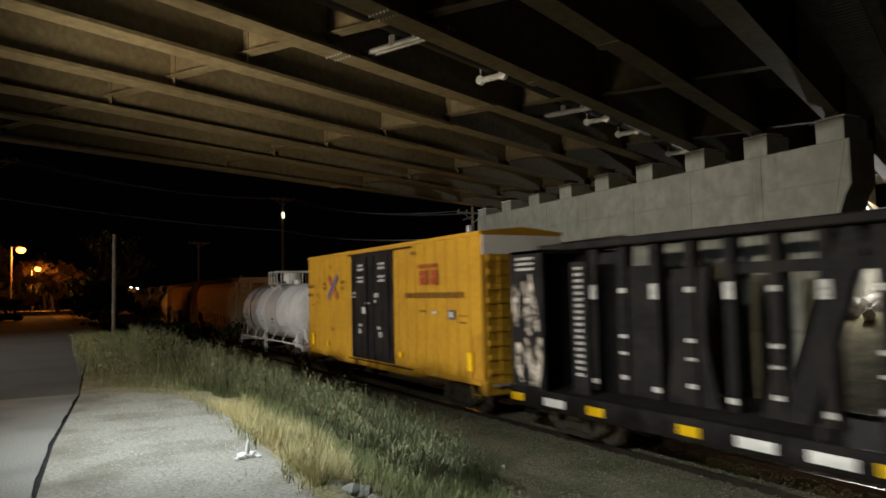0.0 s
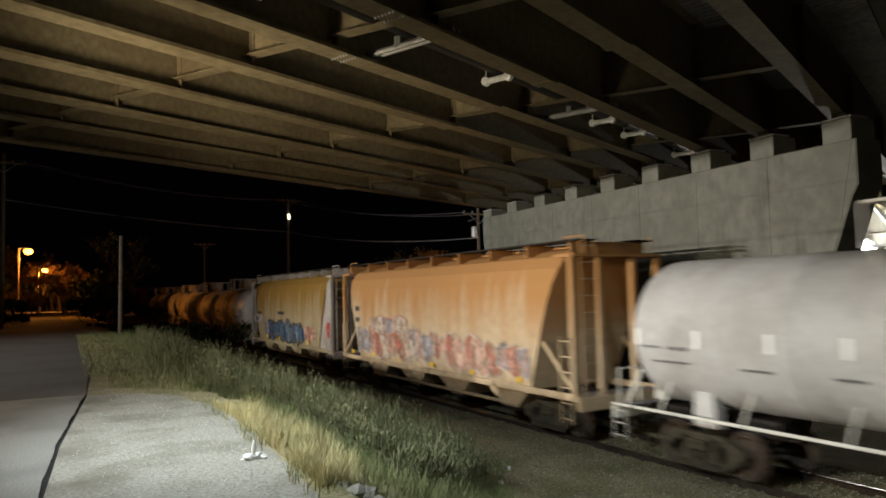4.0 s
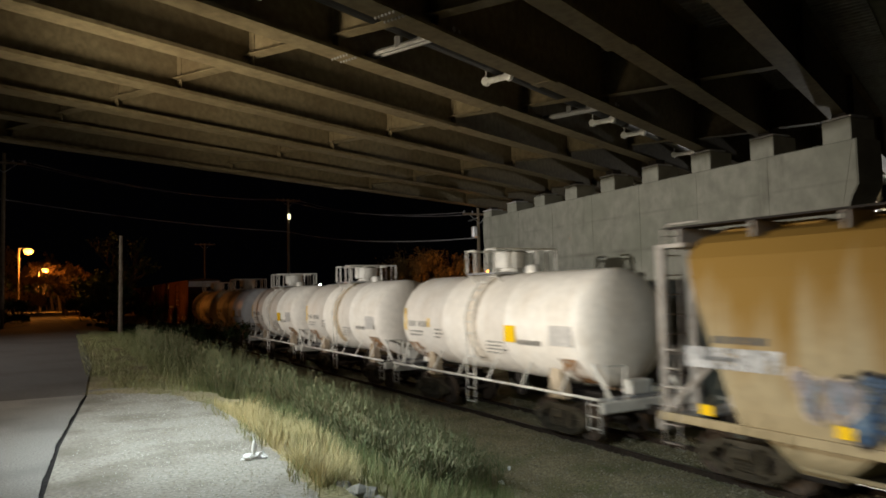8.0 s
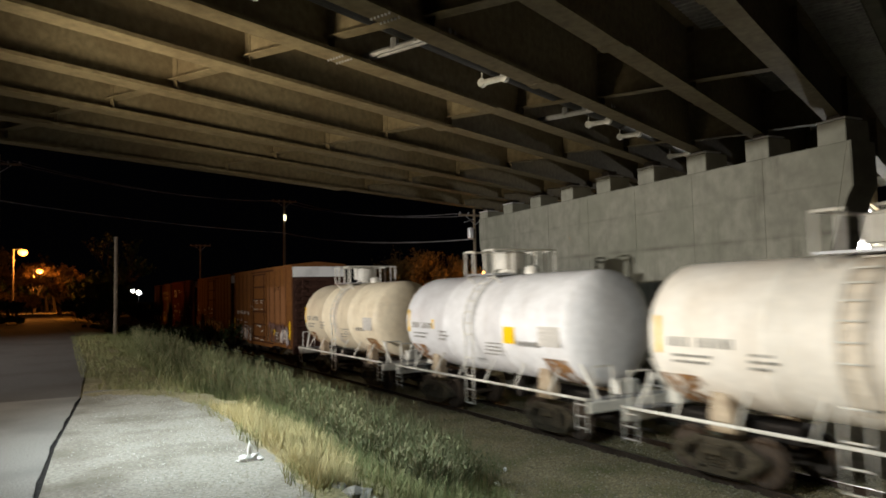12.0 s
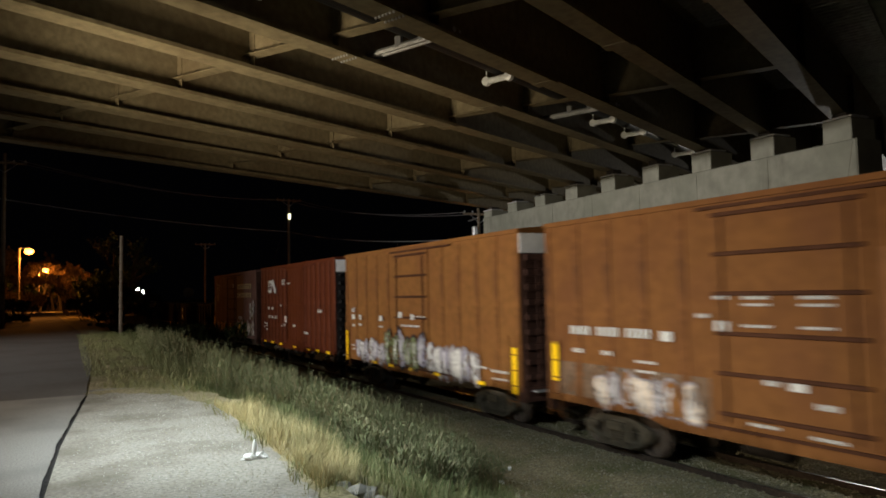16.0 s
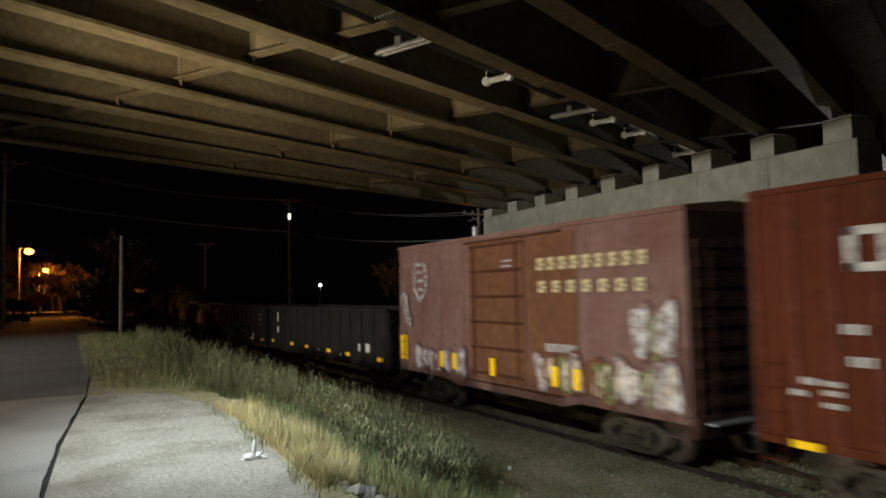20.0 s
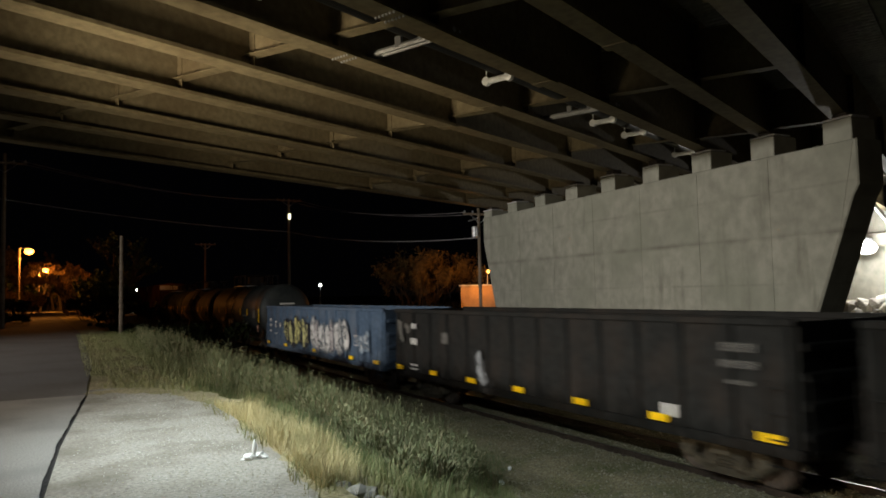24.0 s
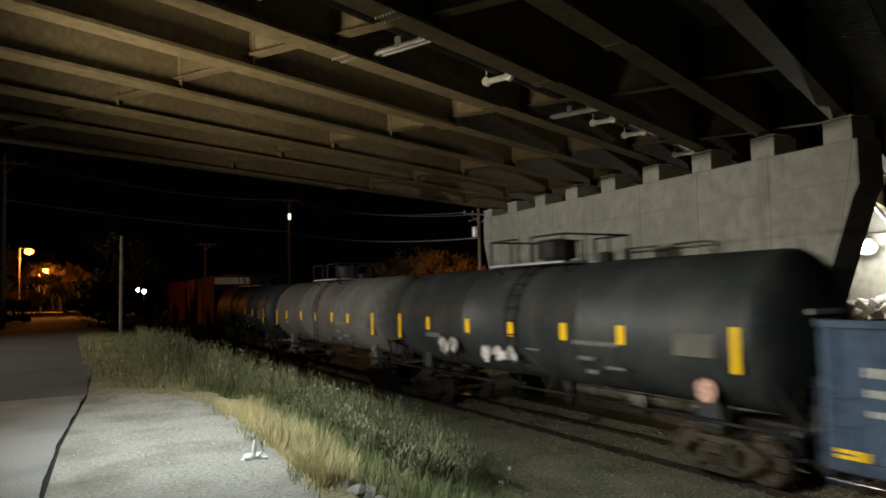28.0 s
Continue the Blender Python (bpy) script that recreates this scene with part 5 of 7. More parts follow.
for k, (a, b) in enumerate(((82.6, 93.2), (94.8, 104.6), (106.2, 115.8), (117.7, 127.4), (129.4, 138.9))):
    paint = (white_tank, white_tank, white_tank, pale_tank, tan_tank)[k]
    words = ("dusty white tank car with a yellow placard and rust stains", "white tank car with a rusty streak under its platform", "white tank car with grey stencils and rusty ends",
             "cool white tank car with a yellow placard", "cream tank car with a stained barrel and pale guard rails")[k]
    c, h = tank_car("white_tank_car", words, a, b, paint, 1.5, 2.78, pale_rail, stain=rust_stain, end=0.5, saddle=grimy_tank)
    lettering(c, h - 1.0, 2.6, 4, 0.14, 0.19, tank_grey, -1.497)
    lettering(c, h - 1.75, 2.6, 6, 0.14, 0.19, tank_grey, -1.497)
    for z, n in ((2.4, 9), (2.28, 8)):
        lettering(c, h - 1.1, z, n, 0.11, 0.055, tank_grey, -1.49)
    for z, n in ((2.5, 5), (2.38, 6), (2.26, 4)):
        lettering(c, h - 2.9, z, n, 0.1, 0.055, tank_grey, -1.49)
    for z, n in ((2.28, 8), (2.18, 7), (2.08, 8), (1.98, 6)):
        lettering(c, -0.8, z, n, 0.11, 0.05, tank_grey, -1.475)
    lettering(c, -2.4, 2.3, 8, 0.13, 0.13, tank_grey, -1.48)
    part("data_panel", bx(-1.5, -1.49, -h + 0.6, -h + 1.5, 2.35, 2.85), mat("grey_data_panel", (0.6, 0.57, 0.53), 0.6), c)
    if k in (0, 2, 3):
        part("placard", bx(-1.53, -1.5, -2.3, -1.8, 2.35, 2.8), reflector_yellow, c, "yellow square placard")
    tape(c, [h - 0.75], 2.45, None, 0.1, 0.75, -1.50)
    # stained band under the ladder
    bm = bmesh.new()
    rim = []
    for i in range(15):
        a = radians(-50 + 10 * i)
        wide = 0.3 + 0.06 * noise.noise((i * 0.6, k * 5, 0))
        rim.append([bm.verts.new((-math.cos(a) * 1.508, y, 2.78 + math.sin(a) * 1.508)) for y in (-wide, wide)])
    for p, q in zip(rim, rim[1:]):
        bm.faces.new((p[0], p[1], q[1], q[0]))
    part("ladder_band", bm, (tan_band, rusty_band, tan_band, grey_band, tan_band)[k], c, "stained band behind the ladder")
    if k in (0, 3):
        tape(c, [h - 2.5], 2.6, None, 0.1, 0.3, -1.505)

# brown boxcars
brown_post = mat("rubbed_brown_post_paint", (0.145, 0.058, 0.018), 0.75, spread=0.25, grain=5, stain=1.0, dirt=(0.07, 0.03, 0.014), amount=0.8)
brown_post2 = mat("rubbed_orange_post_paint", (0.17, 0.072, 0.021), 0.75, spread=0.25, grain=5, stain=1.0, dirt=(0.09, 0.036, 0.016), amount=0.8)
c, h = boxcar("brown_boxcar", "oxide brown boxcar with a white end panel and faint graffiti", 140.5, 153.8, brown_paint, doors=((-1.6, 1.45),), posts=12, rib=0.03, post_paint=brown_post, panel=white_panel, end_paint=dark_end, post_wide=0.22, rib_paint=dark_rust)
marks(c, [(5.3 - 0.95 * k, 2.68, 0.75, 0.2) for k in range(3)] + [(2.6, 2.65, 0.3, 0.2), (1.65, 3.15, 0.3, 0.08), (5.4, 2.25, 0.4, 0.1), (4.4, 2.25, 0.35, 0.1), (3.2, 2.15, 0.6, 0.06), (3.2, 1.95, 0.6, 0.06), (1.2, 3.5, 0.35, 0.12), (0.45, 3.5, 0.55, 0.06), (0.45, 3.38, 0.55, 0.05), (-0.7, 3.5, 0.6, 0.06), (-0.7, 3.38, 0.6, 0.05), (1.2, 2.9, 0.35, 0.2), (0.45, 3.0, 0.6, 0.05), (0.45, 2.86, 0.6, 0.05), (-0.7, 3.0, 0.6, 0.05), (-0.7, 2.86, 0.6, 0.05), (0.2, 2.0, 0.3, 0.12), (-0.3, 1.95, 0.3, 0.2), (-0.8, 1.7, 0.4, 0.1), (0.4, 1.25, 0.6, 0.06), (-0.8, 1.2, 0.6, 0.06), (-4.0, 1.75, 0.5, 0.04), (-4.0, 1.6, 0.5, 0.04), (-4.0, 1.45, 0.5, 0.04)], stencil_white, -1.53)
graffiti(c, -2.3, -3.6, 1.95, 2.3, [mauve_paint], mauve_paint, 3, 41)
graffiti(c, -3.8, -5.2, 1.9, 2.25, [mauve_paint], mauve_paint, 3, 43)
graffiti(c, -2.4, -3.8, 1.2, 1.8, [brown_paint2, mauve_paint], mauve_paint, 4, 44)
faded_brown = worn(mat("sun_faded_brown_paint", (0.215, 0.098, 0.042), 0.8, spread=0.15, grain=4, stain=0.8, bump=0.03, dirt=(0.16, 0.066, 0.026), amount=0.6), 0.8, 0.9)
grey_wash = worn(mat("chalky_grey_brown_wash", (0.17, 0.11, 0.07), 0.85, spread=0.2, grain=4, stain=1.2, bump=0.03, dirt=(0.1, 0.055, 0.03), amount=0.7), 0.6, 1.2)
part("paint_patch", bx(-1.458, -1.452, -5.6, -1.75, 2.15, 4.3), faded_brown, c, "sun-faded patch of lighter brown paint")
part("paint_patch", bx(-1.458, -1.452, -6.3, -1.75, 1.2, 2.14), grey_wash, c, "chalky grey wash over old graffiti")
part("paint_patch", bx(-1.458, -1.452, 1.6, 6.3, 1.2, 2.0), grey_wash, c, "chalky grey wash over old graffiti")
mural(c, 4.8, 1.8, 1.0, 1.95, [pale_spray2, violet_grey, brown_paint2], violet_grey, pale_spray, 7, 42, lean=0.1)
mural(c, -4.6, -6.2, 1.1, 2.1, [pale_spray2, violet_grey], mauve_paint, pale_spray, 4, 45, x=-1.53, lean=0.1)
tape(c, [h - 0.35, -h + 0.3], 1.5, None, 0.22, 0.95)
tape(c, [-3.4], 1.6, None, 0.22, 0.4)
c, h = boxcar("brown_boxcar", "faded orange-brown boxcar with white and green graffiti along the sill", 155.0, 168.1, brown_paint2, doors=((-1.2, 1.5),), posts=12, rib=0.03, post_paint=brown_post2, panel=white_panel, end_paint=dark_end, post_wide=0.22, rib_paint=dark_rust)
mural(c, 5.3, 2.1, 1.0, 1.95, [violet_spray, pale_spray], violet_grey, pale_spray, 7, 51, lean=0.1)
mural(c, 2.2, -1.0, 1.0, 2.5, [green_spray, green_spray, violet_spray], black_spray, pale_spray, 6, 52, x=-1.556, lean=0.1)
mural(c, -1.2, -4.4, 0.95, 2.05, [pale_spray, stencil_white, violet_spray], violet_grey, stencil_white, 7, 53, x=-1.53, lean=0.05)
marks(c, [(5.5, 3.0, 0.3, 0.18), (5.5, 2.7, 0.3, 0.2), (4.75, 2.7, 0.32, 0.2), (4.75, 2.45, 0.28, 0.1), (5.5, 2.4, 0.25, 0.1), (5.5, 1.6, 0.35, 0.06), (5.5, 1.45, 0.35, 0.06), (2.65, 2.7, 0.25, 0.2), (2.65, 2.45, 0.4, 0.06), (0.9, 2.85, 0.28, 0.22), (-0.1, 2.8, 0.25, 0.2), (-0.7, 2.9, 0.7, 0.05), (0.1, 2.55, 1.5, 0.07), (-1.1, 1.8, 0.4, 0.08), (-4.6, 1.5, 0.7, 0.07), (-5.6, 1.45, 0.9, 0.08), (-5.6, 1.25, 0.8, 0.06)], stencil_white, -1.55)
tape(c, [h - 0.2, -h + 0.25], 0.95, None, 0.22, 1.25)
tape(c, [3.31, 1.74, -0.04, -1.86, -4.6], 1.03, None, 0.4, 0.11, -1.56)

# red boxcar
c, h = boxcar("red_boxcar", "deep red boxcar with white stencils and yellow reflectors", 169.4, 182.5, red_paint, doors=((-1.9, 1.2),), posts=18, rib=0.055, panel=white_panel, end_paint=black_frame, ribs_on_door=6, door_bars=3, post_wide=0.16, post_paint=red_post)
bm = bmesh.new()
for a in ((4.77, 4.05, 3.93, 4.07), (4.77, 4.05, 4.5, 4.64), (4.77, 4.6, 3.93, 4.64), (4.22, 4.05, 4.07, 4.5)):
    box(bm, -1.535, -1.53, min(a[0], a[1]), max(a[0], a[1]), a[2], a[3])
part("logo_block", bm, stencil_white, c, "white block emblem")
bm = bmesh.new()
stroke(bm, [(3.9, 4.62), (3.25, 3.95)], 0.34, -1.533)
part("logo_bar", bm, stencil_white, c, "white slanted bar emblem")
marks(c, [(4.7, 2.95, 0.4, 0.16), (3.9, 2.95, 0.4, 0.16), (4.6, 2.45, 0.4, 0.16), (3.9, 2.45, 0.4, 0.16), (3.2, 2.45, 0.4, 0.16), (5.5, 2.1, 0.3, 0.12), (5.7, 1.9, 0.3, 0.1), (5.1, 2.1, 0.35, 0.09), (5.1, 1.95, 0.35, 0.09), (5.1, 1.75, 0.35, 0.09), (1.6, 4.5, 0.6, 0.12), (1.6, 4.35, 0.5, 0.09), (0.6, 4.35, 0.4, 0.09), (2.1, 3.15, 0.35, 0.1), (0.7, 3.2, 0.5, 0.05), (1.2, 2.55, 0.5, 0.1), (1.2, 2.3, 0.35, 0.25), (1.4, 2.1, 0.35, 0.12), (-0.3, 2.1, 0.4, 0.12), (-2.4, 1.8, 0.6, 0.12), (-4.5, 2.9, 0.6, 0.15), (2.0, 2.05, 0.35, 0.06)], stencil_white, -1.53)
tape(c, [5.62, 3.96, 2.25, -0.38, -2.68, -4.07, -5.6], 1.02, None, 0.5, 0.13)

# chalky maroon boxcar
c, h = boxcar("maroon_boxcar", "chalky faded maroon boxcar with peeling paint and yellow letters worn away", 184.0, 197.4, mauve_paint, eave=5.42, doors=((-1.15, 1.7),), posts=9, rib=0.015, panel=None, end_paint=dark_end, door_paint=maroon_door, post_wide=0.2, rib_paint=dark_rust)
part("paint_patch", bx(-1.478, -1.472, -3.3, -1.25, 1.2, 5.2), maroon_door, c, "patch of older maroon paint")
for i in range(9):
    marks(c, [(-1.95 - 0.45 * i, 4.25, 0.28, 0.32)], worn_yellow, -1.53)
for i in range(7):
    marks(c, [(-2.0 - 0.58 * i, 3.68, 0.3, 0.3)], worn_yellow, -1.53)
ring = bmesh.new()
pts = [(5.35, 4.7), (5.35, 3.85), (4.95, 3.45), (4.5, 3.85), (4.5, 4.7), (5.35, 4.7)]
stroke(ring, pts, 0.12, -1.53)
part("shield_emblem", ring, pale_spray, c, "pale shield outline")
marks(c, [(4.93, 4.4, 0.5, 0.1), (4.93, 4.1, 0.5, 0.1), (4.93, 3.8, 0.4, 0.1), (-0.4, 4.55, 0.5, 0.06), (-0.4, 4.4, 0.5, 0.06), (-2.7, 2.2, 1.2, 0.2)], pale_spray, -1.53)
tape(c, [h - 0.25, h - 0.55], 1.4, None, 0.2, 0.85)
tape(c, [3.43, 2.59, 0.4, -2.46, -3.32], 1.35, None, 0.22, 0.5, -1.56)
mural(c, -5.2, -6.5, 2.2, 3.5, [pale_spray, green_spray], mauve_paint, pale_spray, 3, 61, lean=0.05)
mural(c, -4.6, -6.5, 1.1, 2.3, [violet_grey, pale_spray, green_spray], mauve_paint, pale_spray2, 5, 64, x=-1.536, lean=0.05)
graffiti(c, 6.4, 5.8, 2.6, 3.9, [pale_spray], mauve_paint, 2, 62)
mural(c, 5.4, 2.0, 1.1, 2.0, [violet_grey, mauve_paint], mauve_paint, pale_spray, 7, 65, lean=0.1)
mural(c, -1.6, -4.6, 1.1, 2.2, [violet_grey, maroon_door, green_spray], maroon_door, pale_spray2, 6, 63, x=-1.53, lean=0.1)
# gondolas
c, h = gondola("gondola", "empty rusty black gondola with yellow reflectors along its sill", 198.5, 215.4, gondola_black)
tape(c, [7.72, 3.92, 1.42, -1.86, -4.26, -7.74], 1.12, None, 0.5, 0.16)
marks(c, [(6.6, 2.3, 0.25, 0.5), (6.6, 1.7, 0.3, 0.35), (-6.5, 1.4, 0.4, 0.35), (-5.6, 1.4, 0.2, 0.3), (-3.4, 1.05, 0.25, 0.12), (-0.4, 1.1, 0.25, 0.12)], stencil_white, -1.512)
c, h = gondola("gondola", "empty rusty black gondola with white stencils and a pale sprayed patch", 216.5, 232.6, gondola_black)
marks(c, [(6.48, 2.5, 0.4, 0.18), (6.5, 1.95, 0.55, 0.22), (6.5, 1.22, 0.6, 0.06), (6.5, 1.08, 0.6, 0.06), (-5.2, 1.15, 0.5, 0.25)], stencil_white, -1.512)
marks(c, [(-6.9, 2.55, 0.8, 0.16), (-6.9, 2.25, 0.85, 0.14), (-6.9, 1.95, 0.6, 0.08)], dull_stencil, -1.512)
marks(c, [(4.24, 2.1, 0.4, 0.34)], dull_stencil, -1.512)
graffiti(c, 2.35, 1.75, 0.95, 2.15, [grey_spray], gondola_black, 1, 71)
graffiti(c, 7.6, 7.0, 2.0, 2.8, [charcoal_paint], charcoal_paint, 1, 72)
tape(c, [7.68, 5.08, 2.66, 0.16, -2.4, -4.9, -7.5], 1.02, None, 0.5, 0.15)
c, h = gondola("blue_gondola", "faded blue gondola with white and yellow graffiti", 233.7, 250.9, blue_paint)
mural(c, 4.8, 0.5, 1.05, 2.55, [yellow_spray2, black_spray, yellow_spray, black_spray, yellow_spray2], black_spray, yellow_spray, 9, 85, x=-1.524, lean=0.1)
mural(c, 0.2, -4.9, 1.0, 2.65, [pale_spray, violet_grey, pale_spray, grey_spray], grey_spray, pale_spray, 9, 82, x=-1.524, lean=0.1)
mural(c, -6.2, -7.2, 1.2, 2.3, [blue_spray2], blue_paint, pale_spray, 2, 83, x=-1.524, lean=0.1)
marks(c, [(-5.8, 2.0, 0.35, 0.04), (-5.8, 1.6, 0.35, 0.04), (-5.64, 1.6, 0.04, 0.44), (-5.96, 1.6, 0.04, 0.44), (6.5, 2.2, 0.4, 0.12), (6.5, 1.95, 0.35, 0.2), (6.5, 1.6, 0.4, 0.06), (5.6, 2.0, 0.2, 0.25), (7.6, 2.3, 0.5, 0.15), (7.6, 2.0, 0.45, 0.12), (7.6, 1.7, 0.4, 0.1)], stencil_white, -1.512)
tape(c, [8.1, 4.6, -0.27, -5.18, -7.9], 1.0, None, 0.5, 0.15)

# black and charcoal tank cars
for k, (a, b, p, w) in enumerate(((251.7, 267.5, black_paint, "black tank car with yellow reflectors and pale scribbles"), (268.6, 283.8, charcoal_paint, "charcoal grey tank car with yellow reflectors"),
                                  (285.4, 300.6, black_paint, "grimy black tank car coupled behind the grey one"))):
    c, h = tank_car("black_tank_car", w, a, b, p, 1.6, 2.86, black_frame, bonnet=True, end=0.45, platform=1.7, dome=0.55)
    tape(c, [h - 0.72, -h + 0.72], 2.15, None, 0.16, 0.85, -1.60)
    tape(c, [4.97, 2.39, 0.09, -2.2, -4.2], 2.52, None, 0.2, 0.42, -1.605)
    part("sign_panel", bx(-1.605, -1.59, -h + 1.2, -h + 2.2, 2.4, 2.85), mat("grimy_panel", (0.11, 0.105, 0.09), 0.8), c)
    marks(c, [(-3.3, 2.45, 1.6, 0.1), (-3.0, 2.1, 0.6, 0.09), (-4.0, 1.95, 0.6, 0.07), (-3.2, 1.8, 0.35, 0.1), (-0.9, 2.2, 0.55, 0.05), (4.7, 2.3, 0.9, 0.14)], tank_stencil, -1.585)
    for z, wide, tall in ((3.2, 0.9, 0.1), (3.05, 0.6, 0.07)):
        part("stencil_bar", bx(-wide / 2, wide / 2, -h - 0.006, -h + 0.06, z, z + tall), stencil_white, c)
    if k == 0:
        graffiti(c, 4.2, 2.7, 1.9, 2.3, [pale_spray], charcoal_paint, 2, 91, x=-1.58)
        graffiti(c, 1.7, -0.2, 1.85, 2.15, [pale_spray], pale_spray, 3, 92, x=-1.57)
        part("placard", lathe(bmesh.new(), [(-1.42, 0.02), (-1.42, 0.24), (-1.40, 0.24)], 14, "X", (0, -h + 1.6, 1.75)), pink_spray, c)
boxcar("brown_boxcar", "brown boxcar far back in the train", 302.0, 315.2, brown_paint, panel=white_panel, end_paint=dark_end)
boxcar("brown_boxcar", "dull red boxcar near the end of the train", 316.6, 329.8, red_paint, panel=white_panel, end_paint=dark_end)
# ------------------------------------------------------------------ bridge fittings
def along(n, s, z):
    """A point on the bridge: girder number (may be between two), metres along, height."""
    return PIER + W * (2.1 * n - 0.36) + G * s + Vector((0, 0, z))


pipe = thing("drain_pipe", "black utility pipe slung between two bridge girders", "pipe")
part("pipe_run", bars([(along(2.5, -30, 5.98), along(2.5, 24, 5.98))], 0.15, 16), pipe_black, pipe)
for s in (-21.3, -15.3, -9.4, -3.5, 2.4):
    part("pipe_collar", bars([(along(2.5, s - 0.06, 5.98), along(2.5, s + 0.06, 5.98))], 0.17, 16), dark_steel, pipe)
for s, wide in ((-18.2, 0.26), (-15.0, 0.26), (-12.15, 0.95), (-9.5, 0.26), (-6.1, 0.95), (-4.8, 0.26), (-2.9, 0.26), (0.9, 0.26), (3.6, 0.26)):
    hg = thing("pipe_hanger", "galvanised roller hanger under the utility pipe" if wide < 0.5 else "galvanised trapeze bar spanning two girder flanges", "hanger", "hangers of the pipe")
    a, b = along(2.5, s, 5.74) - GN * wide, along(2.5, s, 5.74) + GN * wide
    if wide < 0.5:
        part("roller", bars([(a, b)], 0.06, 10), bright_steel, hg)
        for q in (a, b):
            part("hanger_rod", bars([(q + Vector((0, 0, -0.1)), q + Vector((0, 0, 0.14))), (q + Vector((0, 0, 0.1)), Vector((q.x, q.y, 6.85)))], 0.014, 6), bright_steel, hg)
            part("roller_bracket", bars([(q - G * 0.05, q + G * 0.05)], 0.09, 8), bright_steel, hg)
    else:
        part("trapeze_bar", bars([(a, b)], 0.05, 6), galvanised, hg)
        part("trapeze_bar", bars([(a + G * 0.14, b + G * 0.14)], 0.035, 6), galvanised, hg)
        for f in (0.35, 0.62):
            q = a.lerp(b, f)
            part("bar_clamp", bars([(q + Vector((0, 0, -0.02)), q + Vector((0, 0, 0.16)))], 0.07, 6), galvanised, hg)

# form panels of the pier, each a little proud, with open joints
rnd = random.Random(5)
for z0, z1 in ((2.83, 4.86), (0.42, 2.79), (-1.9, 0.38)):
    def clip(z):
        lo = lerp(z, [(-2.7, 1.6), (0.82, 0.36), (3.6, -0.7), (3.85, -0.83), (5, -0.83)])
        hi = lerp(z, [(-2.7, 14.7), (0.73, 15.86), (3.5, 16.75), (3.85, 16.81), (5, 16.81)])
        return lo + 0.06, hi - 0.06
    y = -0.9
    while y < 16.8:
        a, b = y + 0.012, y + 2.44 - 0.012
        q = [(max(a, clip(z0)[0]), z0), (min(b, clip(z0)[1]), z0), (min(b, clip(z1)[1]), z1), (max(a, clip(z1)[0]), z1)]
        y += 2.44
        if q[1][0] - q[0][0] < 0.1 or q[2][0] - q[3][0] < 0.1:
            continue
        bm = bmesh.new()
        prism(bm, q, -rnd.uniform(0.004, 0.011), 0.02, axis="X")
        part("form_panel", bm, pier_concrete, pier)

# ------------------------------------------------------------------ far side: abutment, rocks, floodlight
ab = thing("bridge_abutment", "pale concrete abutment wall lit by a floodlight", "abutment", m=PIER_M)
part("wall", bx(23.0, 24.2, -9, 22, -2.0, 5.6, bevel=0.03), concrete, ab)
part("seat", bx(22.6, 24.2, -9, 22, 3.6, 4.3, bevel=0.03), concrete, ab)
for k in range(10):
    part("form_panel", bx(22.985, 23.05, -8.9 + 3.05 * k, -8.9 + 3.05 * k + 3.03, -1.0, 3.58), concrete, ab)
rock_me = []
for k in range(6):
    bm = bmesh.new()
    bmesh.ops.create_icosphere(bm, subdivisions=1, radius=0.5)
    for v in bm.verts:
        v.co *= 1 + 0.5 * noise.noise(v.co * 1.7 + Vector((k * 9, 0, 0)))
    rock_me.append(mesh_of("rock", bm, pale_rock))
rnd = random.Random(8)
slope = thing("riprap_slope", "pale broken rocks heaped against the abutment", "riprap", kind="structure")
for k in range(260):
    u, v = rnd.uniform(16.5, 22.8), rnd.uniform(-9, 12)
    o = part("rock", rock_me[k % 6], None, slope)
    p = PIER_M @ Vector((u, v, 0))
    o.location = (p.x, p.y, ground_z(p.x, p.y) + 0.1 + 0.18 * rnd.random())
    s = rnd.uniform(0.5, 1.15)
    o.scale, o.rotation_euler = (s, s, s * 0.8), (rnd.uniform(0, 6), rnd.uniform(0, 6), rnd.uniform(0, 6))
fl = thing("floodlight", "bright white floodlight on an arm from the abutment wall", "floodlight")
part("arm", bars([((39.9, 23.4, 4.0), (38.2, 22.43, 3.95))], 0.06, 8), galvanised, fl)
part("lamp_head", lathe(bmesh.new(), [(4.02, 0.05), (3.98, 0.26), (3.86, 0.33)], 16, "Z", (38.2, 22.43, 0)), galvanised, fl)
# bulb made oversized so that its shape takes in the lamp's glare
part("bulb", lathe(bmesh.new(), [(3.12, 0.05), (3.2, 0.34), (3.46, 0.52), (3.72, 0.4), (3.88, 0.05)], 18, "Z", (38.2, 22.43, 0)), white_glow, fl, "glowing white bulb widened to its glare")
br = thing("bracing_pipe", "pale steel pipe slanting under the far girders", "pipe")
part("pipe_run", bars([((34.75, 20.0, 5.45), (38.5, 20.6, 3.7))], 0.11, 10), bright_steel, br)

